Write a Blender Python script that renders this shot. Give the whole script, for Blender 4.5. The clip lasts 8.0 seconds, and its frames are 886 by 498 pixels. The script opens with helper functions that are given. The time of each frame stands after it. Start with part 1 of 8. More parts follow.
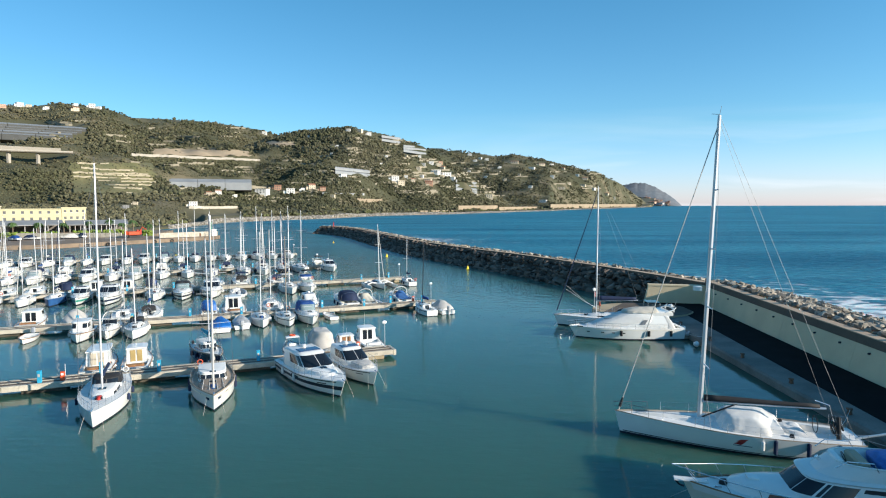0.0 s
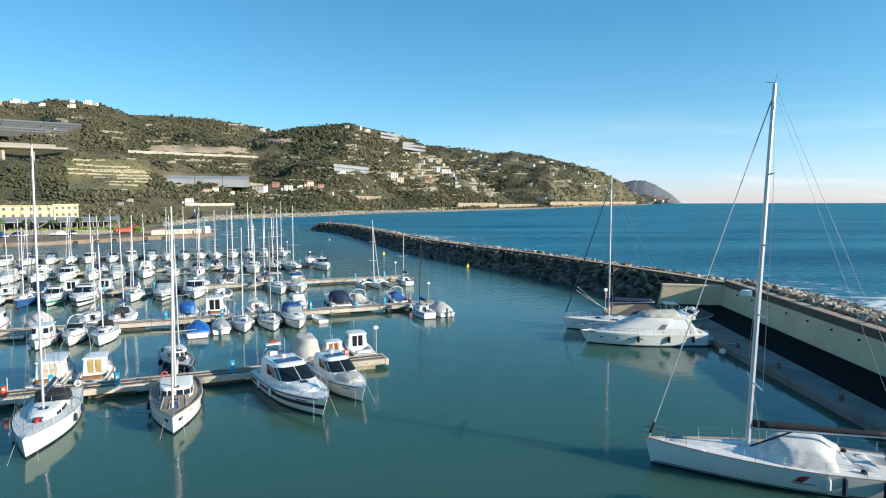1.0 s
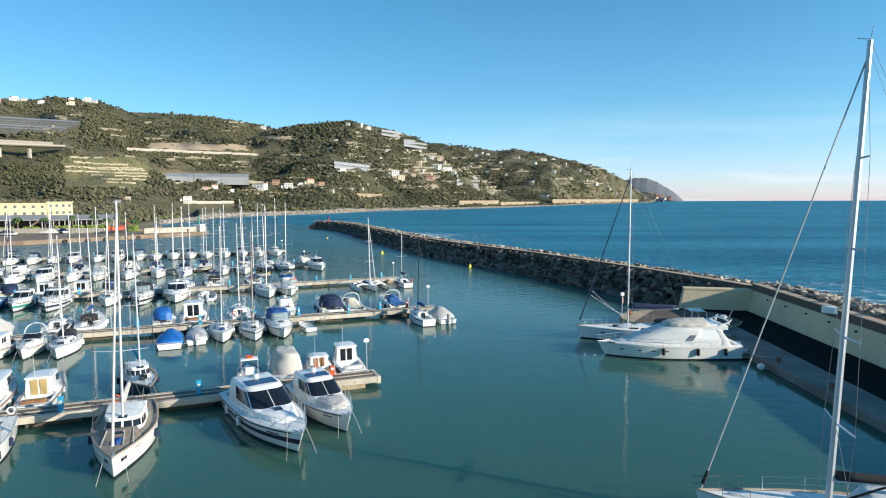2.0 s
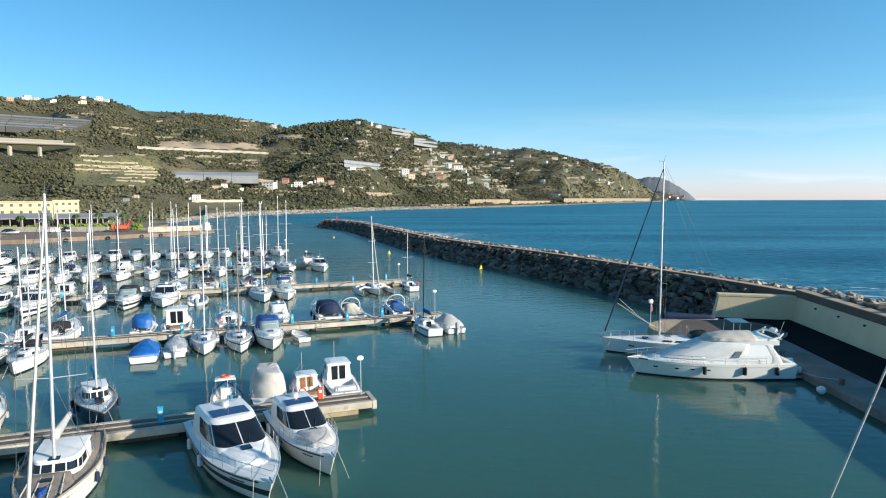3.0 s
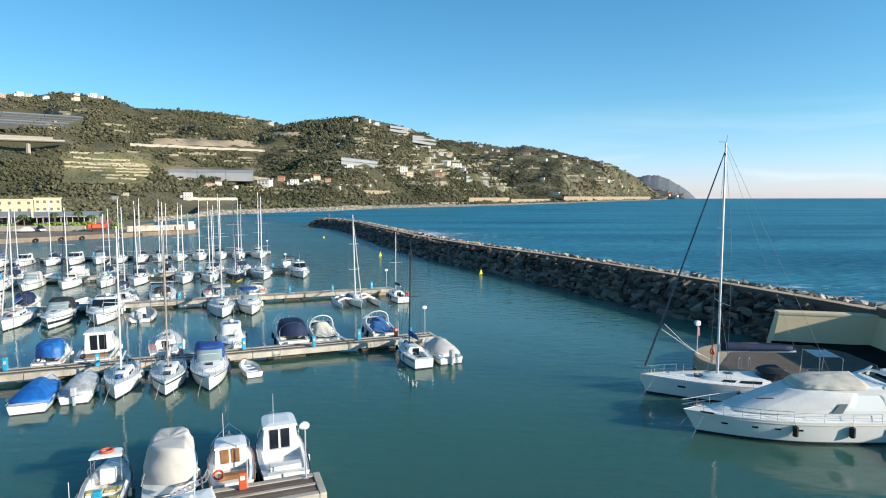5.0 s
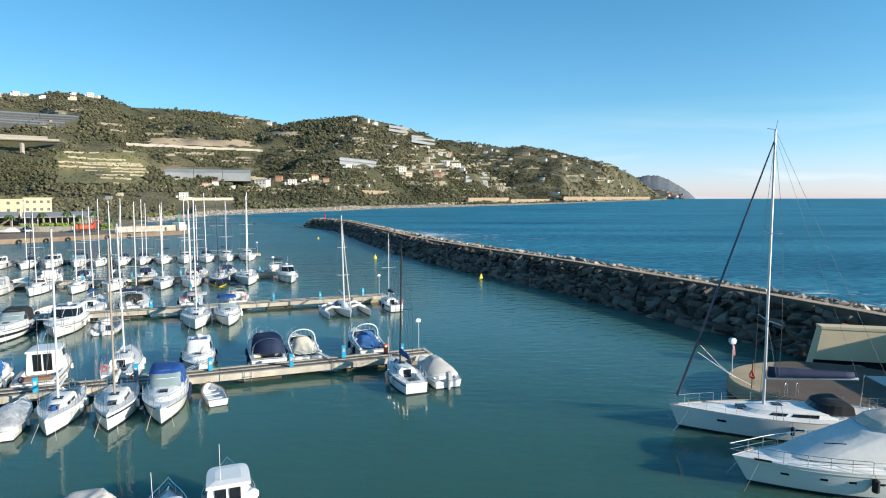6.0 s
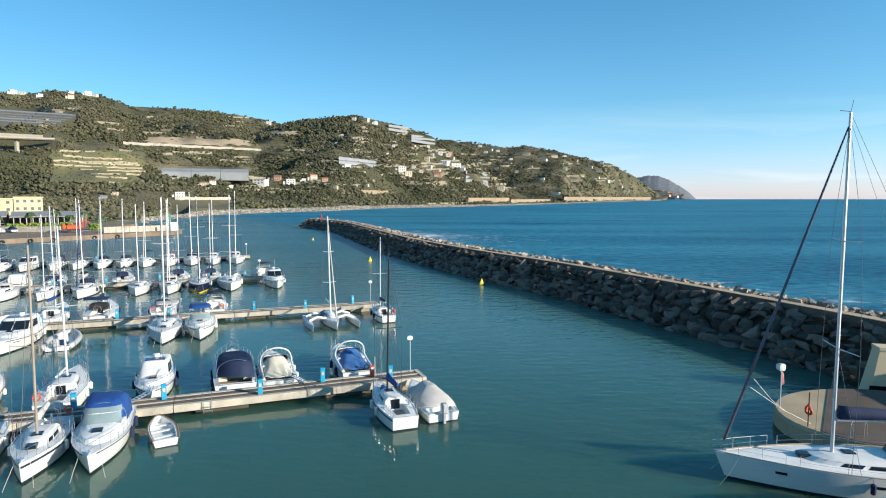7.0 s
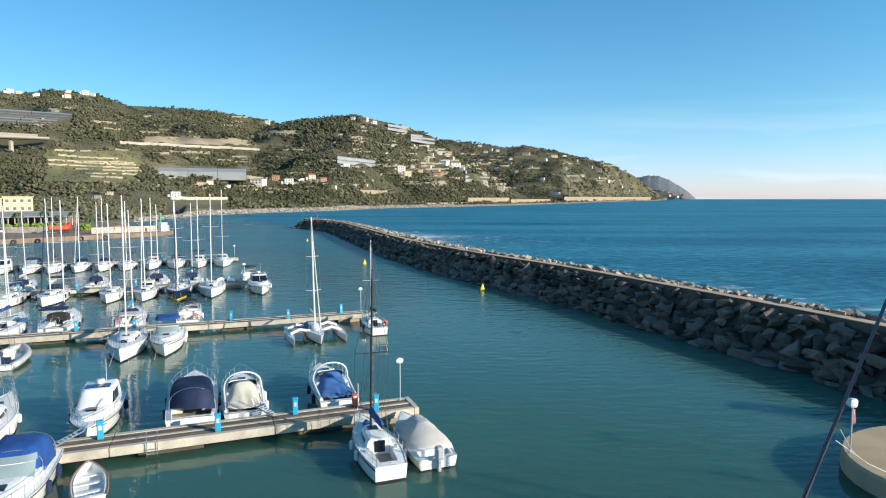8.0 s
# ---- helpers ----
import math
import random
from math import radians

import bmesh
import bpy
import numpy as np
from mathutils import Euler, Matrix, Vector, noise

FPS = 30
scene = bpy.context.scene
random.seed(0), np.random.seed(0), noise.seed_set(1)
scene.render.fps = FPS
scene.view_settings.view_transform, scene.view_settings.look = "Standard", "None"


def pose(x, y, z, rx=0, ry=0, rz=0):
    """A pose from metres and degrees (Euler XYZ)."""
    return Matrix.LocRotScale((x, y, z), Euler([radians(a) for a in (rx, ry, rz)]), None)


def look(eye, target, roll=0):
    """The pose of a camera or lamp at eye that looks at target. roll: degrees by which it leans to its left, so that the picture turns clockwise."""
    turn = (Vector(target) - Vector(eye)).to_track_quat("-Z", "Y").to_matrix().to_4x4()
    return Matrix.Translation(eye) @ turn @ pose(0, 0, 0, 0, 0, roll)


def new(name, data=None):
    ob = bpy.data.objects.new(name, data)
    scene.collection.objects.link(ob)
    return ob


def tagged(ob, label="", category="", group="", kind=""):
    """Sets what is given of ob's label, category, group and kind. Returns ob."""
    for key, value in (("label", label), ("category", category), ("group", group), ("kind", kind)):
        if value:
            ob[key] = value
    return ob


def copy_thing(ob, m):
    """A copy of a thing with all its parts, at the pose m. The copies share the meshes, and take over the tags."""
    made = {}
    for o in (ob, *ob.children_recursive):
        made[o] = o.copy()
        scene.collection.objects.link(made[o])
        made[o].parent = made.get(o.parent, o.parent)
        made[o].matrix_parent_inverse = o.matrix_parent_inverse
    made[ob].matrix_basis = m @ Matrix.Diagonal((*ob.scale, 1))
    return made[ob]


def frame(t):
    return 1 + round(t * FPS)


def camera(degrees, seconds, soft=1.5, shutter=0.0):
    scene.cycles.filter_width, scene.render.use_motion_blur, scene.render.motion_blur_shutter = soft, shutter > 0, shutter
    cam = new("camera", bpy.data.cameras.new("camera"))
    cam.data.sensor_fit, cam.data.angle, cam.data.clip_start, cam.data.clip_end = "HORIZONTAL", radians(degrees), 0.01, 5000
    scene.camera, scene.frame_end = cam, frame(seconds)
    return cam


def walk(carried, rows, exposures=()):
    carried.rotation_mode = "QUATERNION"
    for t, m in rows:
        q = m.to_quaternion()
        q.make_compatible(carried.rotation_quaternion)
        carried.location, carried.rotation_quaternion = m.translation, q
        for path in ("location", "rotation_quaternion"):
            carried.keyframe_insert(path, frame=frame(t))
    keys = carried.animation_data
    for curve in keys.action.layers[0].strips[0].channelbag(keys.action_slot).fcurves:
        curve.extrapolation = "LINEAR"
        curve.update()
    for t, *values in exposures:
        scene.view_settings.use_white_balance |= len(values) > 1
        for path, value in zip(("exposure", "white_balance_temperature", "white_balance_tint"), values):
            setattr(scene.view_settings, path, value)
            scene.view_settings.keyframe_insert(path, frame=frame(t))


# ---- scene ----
cam = camera(73.2, 8.0, soft=1.1)
PATH = [
    (0, (-0.115, 0.003, 15.006), (-0.146, 1.997, 14.857), -0.1),
    (0.5, (-0.107, 3.064, 14.773), (-0.138, 5.058, 14.62), -0.1),
    (1, (-0.113, 6.265, 14.479), (-0.142, 8.258, 14.322), -0.1),
    (1.5, (-0.105, 9.628, 14.326), (-0.134, 11.621, 14.166), -0.0),
    (1.7, (-0.102, 10.984, 14.297), (-0.129, 12.977, 14.135), -0.1),
    (3, (0.042, 19.719, 13.926), (-0.027, 21.71, 13.759), -0.1),
    (3.5, (0.121, 23.058, 13.812), (0.053, 25.049, 13.642), -0.1),
    (4, (0.173, 26.373, 13.728), (0.106, 28.365, 13.557), -0.1),
    (4.5, (0.238, 29.617, 13.667), (0.171, 31.609, 13.494), -0.1),
    (6, (0.33, 39.335, 13.458), (0.266, 41.327, 13.286), -0.1),
    (6.5, (0.386, 42.662, 13.431), (0.322, 44.653, 13.259), -0.1),
    (7, (0.444, 45.932, 13.378), (0.38, 47.924, 13.206), -0.0),
    (7.5, (0.511, 49.187, 13.289), (0.446, 51.179, 13.118), -0.1),
    (8, (0.484, 52.432, 13.239), (0.421, 54.424, 13.067), -0.0),
]
walk(cam, [(t, look(eye, target, roll)) for t, eye, target, roll in PATH])
# ---- light ----
SUN_AZ, SUN_EL = 112, 17.0
world = bpy.data.worlds.new("world")
scene.world = world
world.use_nodes = True
wn, wl = world.node_tree.nodes, world.node_tree.links
sky = wn.new("ShaderNodeTexSky")
sky.sky_type = "NISHITA"
sky.sun_disc = False
sky.sun_elevation, sky.sun_rotation = radians(SUN_EL), radians(SUN_AZ)
sky.air_density, sky.dust_density, sky.ozone_density = 1.0, 0.2, 4.0
bg = wn["Background"]
bg.inputs["Strength"].default_value = 0.132
# the clear winter blue, with a thin streak of high cloud towards the open sea
hue = wn.new("ShaderNodeHueSaturation")
hue.inputs["Saturation"].default_value = 1.05
wl.new(sky.outputs[0], hue.inputs["Color"])
tint = wn.new("ShaderNodeMix")
tint.data_type, tint.blend_type = "RGBA", "MULTIPLY"
tint.inputs[0].default_value = 1.0
# paler near the horizon, deeper overhead
where = wn.new("ShaderNodeTexCoord")
split = wn.new("ShaderNodeSeparateXYZ")
wl.new(where.outputs["Generated"], split.inputs[0])
ramp = wn.new("ShaderNodeValToRGB")
ramp.color_ramp.elements[0].color, ramp.color_ramp.elements[1].color = (0.93, 0.91, 1.32, 1), (0.52, 0.96, 0.94, 1)
ramp.color_ramp.elements[0].position, ramp.color_ramp.elements[1].position = 0.0, 0.38
mid = ramp.color_ramp.elements.new(0.12)
mid.color = (0.68, 0.92, 0.96, 1)
wl.new(split.outputs["Z"], ramp.inputs[0])
wl.new(ramp.outputs[0], tint.inputs[7])
even = wn.new("ShaderNodeMapRange")
even.inputs["From Min"].default_value, even.inputs["From Max"].default_value = -0.75, 0.15
even.inputs["To Min"].default_value, even.inputs["To Max"].default_value = 0.80, 1.0
wl.new(split.outputs["X"], even.inputs["Value"])
calm = wn.new("ShaderNodeVectorMath")
calm.operation = "SCALE"
wl.new(hue.outputs["Color"], calm.inputs[0]), wl.new(even.outputs["Result"], calm.inputs["Scale"])
wl.new(calm.outputs[0], tint.inputs[6])
# thin high cloud low over the horizon
wide = wn.new("ShaderNodeMapping")
wide.inputs["Scale"].default_value = (1.3, 1.3, 11)
wide.inputs["Location"].default_value = (0.35, 0.1, 0.4)
wl.new(where.outputs["Generated"], wide.inputs[0])
wisp = wn.new("ShaderNodeTexNoise")
wisp.inputs["Scale"].default_value, wisp.inputs["Detail"].default_value, wisp.inputs["Distortion"].default_value = 1.6, 7, 0.7
wl.new(wide.outputs[0], wisp.inputs["Vector"])
thin = wn.new("ShaderNodeMapRange")
thin.inputs["From Min"].default_value, thin.inputs["From Max"].default_value = 0.46, 0.64
wl.new(wisp.outputs["Fac"], thin.inputs["Value"])
low = wn.new("ShaderNodeMapRange")
low.inputs["From Min"].default_value, low.inputs["From Max"].default_value = 0.15, 0.02
low.inputs["To Max"].default_value = 0.6
wl.new(split.outputs["Z"], low.inputs["Value"])
seaward = wn.new("ShaderNodeMapRange")
seaward.inputs["From Min"].default_value, seaward.inputs["From Max"].default_value = -0.25, 0.45
wl.new(split.outputs["X"], seaward.inputs["Value"])
bank_ = wn.new("ShaderNodeMath")
bank_.operation = "MULTIPLY_ADD"
bank_.inputs[1].default_value, bank_.inputs[2].default_value = 0.9, 0.1
wl.new(thin.outputs["Result"], bank_.inputs[0])
over_sea = wn.new("ShaderNodeMath")
over_sea.operation = "MULTIPLY"
wl.new(bank_.outputs[0], over_sea.inputs[0]), wl.new(seaward.outputs["Result"], over_sea.inputs[1])
veil = wn.new("ShaderNodeMath")
veil.operation = "MULTIPLY"
wl.new(over_sea.outputs[0], veil.inputs[0]), wl.new(low.outputs["Result"], veil.inputs[1])
cloud = wn.new("ShaderNodeMix")
cloud.data_type = "RGBA"
cloud.inputs[7].default_value = (5.0, 5.3, 5.7, 1)
wl.new(veil.outputs[0], cloud.inputs[0]), wl.new(tint.outputs[2], cloud.inputs[6])
wl.new(cloud.outputs[2], bg.inputs[0])
sun = new("sun", bpy.data.lights.new("sun", "SUN"))
sun.data.energy, sun.data.angle = 4.5, radians(0.5)
sun.data.color = (1, 0.91, 0.77)
az, el = radians(SUN_AZ), radians(SUN_EL)
sun.matrix_world = look((90 * math.sin(az) * math.cos(el), 90 * math.cos(az) * math.cos(el), 90 * math.sin(el)), (0, 0, 0))
scene.view_settings.exposure = 0.68
# ---- materials ----
MATS = {}


def mat(name, col, rough=0.5, metal=0.0, vary=0.15, scale=1.0, bump=0.0, fine=20.0, col2=None, spread=0.5, each=0.0, coat=0.0, island=False, trans=0.0, spec=0.5):
    """A surface with blotches at `scale` per metre, grain at `fine` per metre, and a tone of its own for each object or piece."""
    if name in MATS:
        return MATS[name]
    m = bpy.data.materials.new(name)
    m.use_nodes = True
    n, l = m.node_tree.nodes, m.node_tree.links
    p = n["Principled BSDF"]
    p.inputs["Roughness"].default_value, p.inputs["Metallic"].default_value = rough, metal
    p.inputs["Coat Weight"].default_value = coat
    p.inputs["Specular IOR Level"].default_value = spec
    p.inputs["Transmission Weight"].default_value = trans
    pos = n.new("ShaderNodeNewGeometry")
    a = n.new("ShaderNodeTexNoise")
    a.inputs["Scale"].default_value, a.inputs["Detail"].default_value = scale, 5
    b = n.new("ShaderNodeTexNoise")
    b.inputs["Scale"].default_value, b.inputs["Detail"].default_value = fine, 3
    l.new(pos.outputs["Position"], a.inputs["Vector"]), l.new(pos.outputs["Position"], b.inputs["Vector"])
    ramp = n.new("ShaderNodeValToRGB")
    lo = col2 or tuple(c * (1 - vary) for c in col)
    hi = col if col2 else tuple(min(1, c * (1 + vary)) for c in col)
    ramp.color_ramp.elements[0].color, ramp.color_ramp.elements[1].color = (*lo, 1), (*hi, 1)
    ramp.color_ramp.elements[0].position, ramp.color_ramp.elements[1].position = 0.5 - spread / 2, 0.5 + spread / 2
    l.new(a.outputs["Fac"], ramp.inputs["Fac"])
    grain = n.new("ShaderNodeMapRange")
    grain.inputs["To Min"].default_value, grain.inputs["To Max"].default_value = 1 - vary * 0.8, 1 + vary * 0.8
    l.new(b.outputs["Fac"], grain.inputs["Value"])
    value = grain.outputs["Result"]
    if each:
        rnd = n.new("ShaderNodeMapRange")
        rnd.inputs["To Min"].default_value, rnd.inputs["To Max"].default_value = 1 - each, 1 + each
        if island:
            l.new(pos.outputs["Random Per Island"], rnd.inputs["Value"])
        else:
            info = n.new("ShaderNodeObjectInfo")
            l.new(info.outputs["Random"], rnd.inputs["Value"])
        mul = n.new("ShaderNodeMath")
        mul.operation = "MULTIPLY"
        l.new(value, mul.inputs[0]), l.new(rnd.outputs["Result"], mul.inputs[1])
        value = mul.outputs[0]
    mix = n.new("ShaderNodeVectorMath")
    mix.operation = "SCALE"
    l.new(ramp.outputs["Color"], mix.inputs[0]), l.new(value, mix.inputs["Scale"])
    l.new(mix.outputs[0], p.inputs["Base Color"])
    if bump:
        bm = n.new("ShaderNodeBump")
        bm.inputs["Strength"].default_value, bm.inputs["Distance"].default_value = 0.8, bump
        l.new(b.outputs["Fac"], bm.inputs["Height"]), l.new(bm.outputs[0], p.inputs["Normal"])
    MATS[name] = m
    return m


GEL = mat("white gelcoat", (0.76, 0.75, 0.715), 0.25, vary=0.05, scale=0.7, coat=0.3, each=0.05)
DECK = mat("deck grp", (0.77, 0.755, 0.72), 0.55, vary=0.12, scale=1.2, fine=30, each=0.06)
CREAM = mat("cream gelcoat", (0.62, 0.58, 0.47), 0.4, vary=0.08)
BOOT = mat("antifoul dark", (0.015, 0.02, 0.035), 0.6, vary=0.3, scale=2)
NAVY = mat("navy canvas", (0.007, 0.019, 0.060), 0.8, vary=0.25, scale=2, bump=0.01)
BLUE = mat("blue canvas", (0.010, 0.062, 0.24), 0.75, vary=0.25, scale=2, bump=0.01)
TARP = mat("bright blue tarpaulin", (0.012, 0.125, 0.42), 0.5, vary=0.3, scale=2.5, bump=0.015)
TEAL = mat("green trim", (0.01, 0.26, 0.20), 0.4)
GREYC = mat("pale grey canvas", (0.52, 0.49, 0.45), 0.85, vary=0.12, scale=1.6, bump=0.01)
BEIGE = mat("beige canvas", (0.55, 0.48, 0.37), 0.85, vary=0.12, scale=1.5, bump=0.01)
COVERW = mat("white canvas cover", (0.68, 0.665, 0.635), 0.85, vary=0.08, scale=1.2, bump=0.012, fine=5)
BLACKC = mat("black canvas", (0.018, 0.018, 0.020), 0.8, vary=0.3, scale=2)
GLASS = mat("dark tinted glass", (0.012, 0.016, 0.022), 0.06, vary=0.2, scale=0.6)
NAVYHULL = mat("navy hull paint", (0.012, 0.02, 0.05), 0.25, vary=0.15, coat=0.3)
STEEL = mat("polished steel tube", (0.72, 0.72, 0.72), 0.25, 0.9, vary=0.05)
ALLOY = mat("anodised alloy spar", (0.62, 0.62, 0.63), 0.42, 0.45, vary=0.06, scale=0.5)
WHITESPAR = mat("white painted spar", (0.62, 0.62, 0.60), 0.4, vary=0.05)
WIRE = mat("rigging wire", (0.15, 0.15, 0.155), 0.4, 0.5, vary=0.05)
WOOD = mat("varnished wood", (0.27, 0.13, 0.055), 0.45, vary=0.3, scale=3, fine=40)
TEAK = mat("weathered teak", (0.33, 0.26, 0.19), 0.7, vary=0.2, scale=3, fine=60)
RUBBER = mat("black rubber", (0.02, 0.02, 0.022), 0.6, vary=0.2)
FENDERW = mat("white fender", (0.7, 0.7, 0.68), 0.5, vary=0.1)
MOTORM = mat("dark engine cowl", (0.03, 0.03, 0.035), 0.3, vary=0.2)
MOTORG = mat("grey engine cowl", (0.42, 0.43, 0.45), 0.35, vary=0.15)
TUBEG = mat("grey inflatable tube", (0.42, 0.42, 0.42), 0.6, vary=0.1)
ORANGE = mat("orange plastic", (0.60, 0.085, 0.025), 0.5, vary=0.15)
YELLOWP = mat("yellow plastic", (0.78, 0.58, 0.02), 0.5, vary=0.12)
ROPE = mat("rope", (0.55, 0.52, 0.45), 0.9, vary=0.2)
REDP = mat("red paint", (0.42, 0.035, 0.025), 0.45, vary=0.2)
CYAN = mat("cyan pedestal paint", (0.025, 0.35, 0.55), 0.45, vary=0.12, each=0.1)
CONC = mat("pale concrete", (0.46, 0.41, 0.33), 0.85, vary=0.30, scale=0.9, bump=0.01, fine=12, each=0.08)
CONCDARK = mat("dark concrete", (0.08, 0.07, 0.05), 0.8, vary=0.3, scale=1.5, bump=0.01, fine=9)
# parapet tones hold the light: sunlit tan for tops, shade brown for faces
COPING_LIT = mat("sunlit tan coping concrete", (0.52, 0.37, 0.25), 0.9, vary=0.2, scale=0.25, bump=0.01, fine=6)
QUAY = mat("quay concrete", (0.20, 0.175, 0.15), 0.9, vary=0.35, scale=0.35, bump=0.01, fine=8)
CAPC_SHADE = mat("shade brown parapet concrete", (0.135, 0.095, 0.068), 0.9, vary=0.2, scale=0.25, bump=0.01, fine=6)
YWALL = mat("ochre wall render", (0.66, 0.53, 0.34), 0.9, vary=0.1, scale=0.3, bump=0.006, fine=14)
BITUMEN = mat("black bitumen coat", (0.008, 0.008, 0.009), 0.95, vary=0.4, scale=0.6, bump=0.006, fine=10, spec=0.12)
PLANK = mat("grey brown plank", (0.14, 0.105, 0.08), 0.8, vary=0.3, scale=1.0, bump=0.006, fine=25, each=0.25)
# breakwater stone: darkened for the shaded harbour side, paler for the sunlit sea side
ROCK_SHADE = mat("shaded grey stone", (0.130, 0.096, 0.074), 0.95, vary=0.4, scale=0.5, bump=0.06, fine=2.5, each=0.6)
ROCKI_SHADE = mat("shaded grey stone heap", (0.135, 0.100, 0.077), 0.9, vary=0.35, scale=0.5, bump=0.05, fine=2.5, each=0.6, island=True)
ROCKS_LIT = mat("sunlit pale sea stone", (0.29, 0.25, 0.20), 0.9, vary=0.3, scale=0.5, bump=0.05, fine=2.5, each=0.55, island=True)
WALLW = mat("white render", (0.74, 0.71, 0.66), 0.85, vary=0.08, scale=0.2, each=0.12)
WALLC = mat("cream render", (0.66, 0.55, 0.40), 0.85, vary=0.1, scale=0.2, each=0.15)
WALLP = mat("pink ochre render", (0.60, 0.36, 0.24), 0.85, vary=0.1, scale=0.2, each=0.15)
WALLY = mat("lemon render", (0.56, 0.50, 0.31), 0.85, vary=0.08, scale=0.2)
ROOFT = mat("terracotta roof", (0.36, 0.16, 0.09), 0.85, vary=0.2, scale=0.6, each=0.2)
ROOFG = mat("grey roof", (0.30, 0.29, 0.28), 0.8, vary=0.15, scale=0.3)
HOUSEGL = mat("house window", (0.14, 0.14, 0.14), 0.15, vary=0.2)
GHGLASS = mat("whitewashed greenhouse glass", (0.27, 0.28, 0.285), 0.75, vary=0.14, scale=0.08, fine=0.6)
GHDARK = mat("greenhouse side glass", (0.055, 0.055, 0.05), 0.5, vary=0.2, scale=0.1)
STONEW = mat("dry stone wall", (0.27, 0.235, 0.17), 0.95, vary=0.2, scale=0.15, fine=1.5, bump=0.1)
ROADC = mat("viaduct concrete", (0.40, 0.36, 0.30), 0.9, vary=0.1, scale=0.1, fine=1)
EARTH = mat("bare cut earth", (0.32, 0.25, 0.17), 0.95, vary=0.2, scale=0.05, fine=0.5)
LEAF = mat("dark olive foliage", (0.043, 0.046, 0.018), 0.85, vary=0.3, scale=0.01, fine=0.4, col2=(0.082, 0.078, 0.036), each=0.45, island=True)
OLIVE = mat("grey green olive foliage", (0.074, 0.072, 0.036), 0.85, vary=0.3, scale=0.01, fine=0.4, col2=(0.122, 0.108, 0.058), each=0.45, island=True)
LEAFP = mat("palm frond", (0.06, 0.11, 0.03), 0.7, vary=0.3, scale=1)
BUSH = mat("bright hedge", (0.16, 0.22, 0.03), 0.85, vary=0.35, scale=1.5, bump=0.1, fine=5)
TRUNK = mat("palm trunk", (0.16, 0.12, 0.08), 0.9, vary=0.2)
RUST = mat("rusty brown steel", (0.17, 0.085, 0.05), 0.85, vary=0.3, scale=0.8)
FLAGG = mat("green cloth", (0.02, 0.25, 0.06), 0.9)
FLAGW = mat("white cloth", (0.8, 0.8, 0.78), 0.9)
FLAGR = mat("red cloth", (0.6, 0.02, 0.03), 0.9)


def water_material():
    m = bpy.data.materials.new("sea water")
    m.use_nodes = True
    n, l = m.node_tree.nodes, m.node_tree.links
    p = n["Principled BSDF"]
    at = n.new("ShaderNodeAttribute")
    at.attribute_name = "open_sea"
    foam = n.new("ShaderNodeAttribute")
    foam.attribute_name = "surf"
    pos = n.new("ShaderNodeNewGeometry")

    def noise_tex(scale, detail, sx=1, sy=1, dist=0.0):
        mp = n.new("ShaderNodeMapping")
        mp.inputs["Scale"].default_value = (sx, sy, 1)
        mp.inputs["Rotation"].default_value = (0, 0, radians(-25))
        t = n.new("ShaderNodeTexNoise")
        t.inputs["Scale"].default_value, t.inputs["Detail"].default_value, t.inputs["Distortion"].default_value = scale, detail, dist
        l.new(pos.outputs["Position"], mp.inputs[0]), l.new(mp.outputs[0], t.inputs["Vector"])
        return t.outputs["Fac"]

    def mixc(fac, a, b):
        x = n.new("ShaderNodeMix")
        x.data_type = "RGBA"
        l.new(fac, x.inputs[0]) if not isinstance(fac, float) else None
        for i, v in ((6, a), (7, b)):
            if isinstance(v, tuple):
                x.inputs[i].default_value = (*v, 1)
            else:
                l.new(v, x.inputs[i])
        return x.outputs[2]

    def maths(op, a, b):
        x = n.new("ShaderNodeMath")
        x.operation = op
        for i, v in enumerate((a, b)):
            if isinstance(v, (int, float)):
                x.inputs[i].default_value = v
            else:
                l.new(v, x.inputs[i])
        return x.outputs[0]

    big = noise_tex(0.03, 3)
    harbour = mixc(big, (0.036, 0.104, 0.082), (0.047, 0.127, 0.098))
    streak = noise_tex(0.012, 6, 0.5, 2.2)
    crest = noise_tex(0.6, 8, 0.9, 1.3)
    cr = n.new("ShaderNodeMapRange")
    cr.inputs["From Min"].default_value, cr.inputs["From Max"].default_value = 0.38, 0.62
    l.new(maths("ADD", maths("MULTIPLY", streak, 0.5), maths("MULTIPLY", crest, 0.5)), cr.inputs["Value"])
    seac = mixc(cr.outputs["Result"], (0.001, 0.070, 0.130), (0.038, 0.205, 0.285))
    base = mixc(at.outputs["Fac"], harbour, seac)
    fn = noise_tex(0.22, 9, 0.8, 1.5, 1.2)
    fsum = maths("ADD", maths("MULTIPLY", foam.outputs["Fac"], 0.58), maths("MULTIPLY", fn, 1.0))
    fr = n.new("ShaderNodeMapRange")
    fr.inputs["From Min"].default_value, fr.inputs["From Max"].default_value = 0.82, 1.0
    l.new(fsum, fr.inputs["Value"])
    l.new(mixc(fr.outputs["Result"], base, (0.75, 0.78, 0.78)), p.inputs["Base Color"])
    ruf = n.new("ShaderNodeAttribute")
    ruf.attribute_name = "ruffle"
    rough = maths("ADD", maths("ADD", maths("MULTIPLY", at.outputs["Fac"], 0.30), 0.02), maths("MULTIPLY", ruf.outputs["Fac"], 0.10))
    l.new(maths("ADD", rough, maths("MULTIPLY", fr.outputs["Result"], 0.5)), p.inputs["Roughness"])
    p.inputs["IOR"].default_value = 1.33
    l.new(maths("SUBTRACT", 0.45, maths("MULTIPLY", at.outputs["Fac"], 0.39)), p.inputs["Specular IOR Level"])
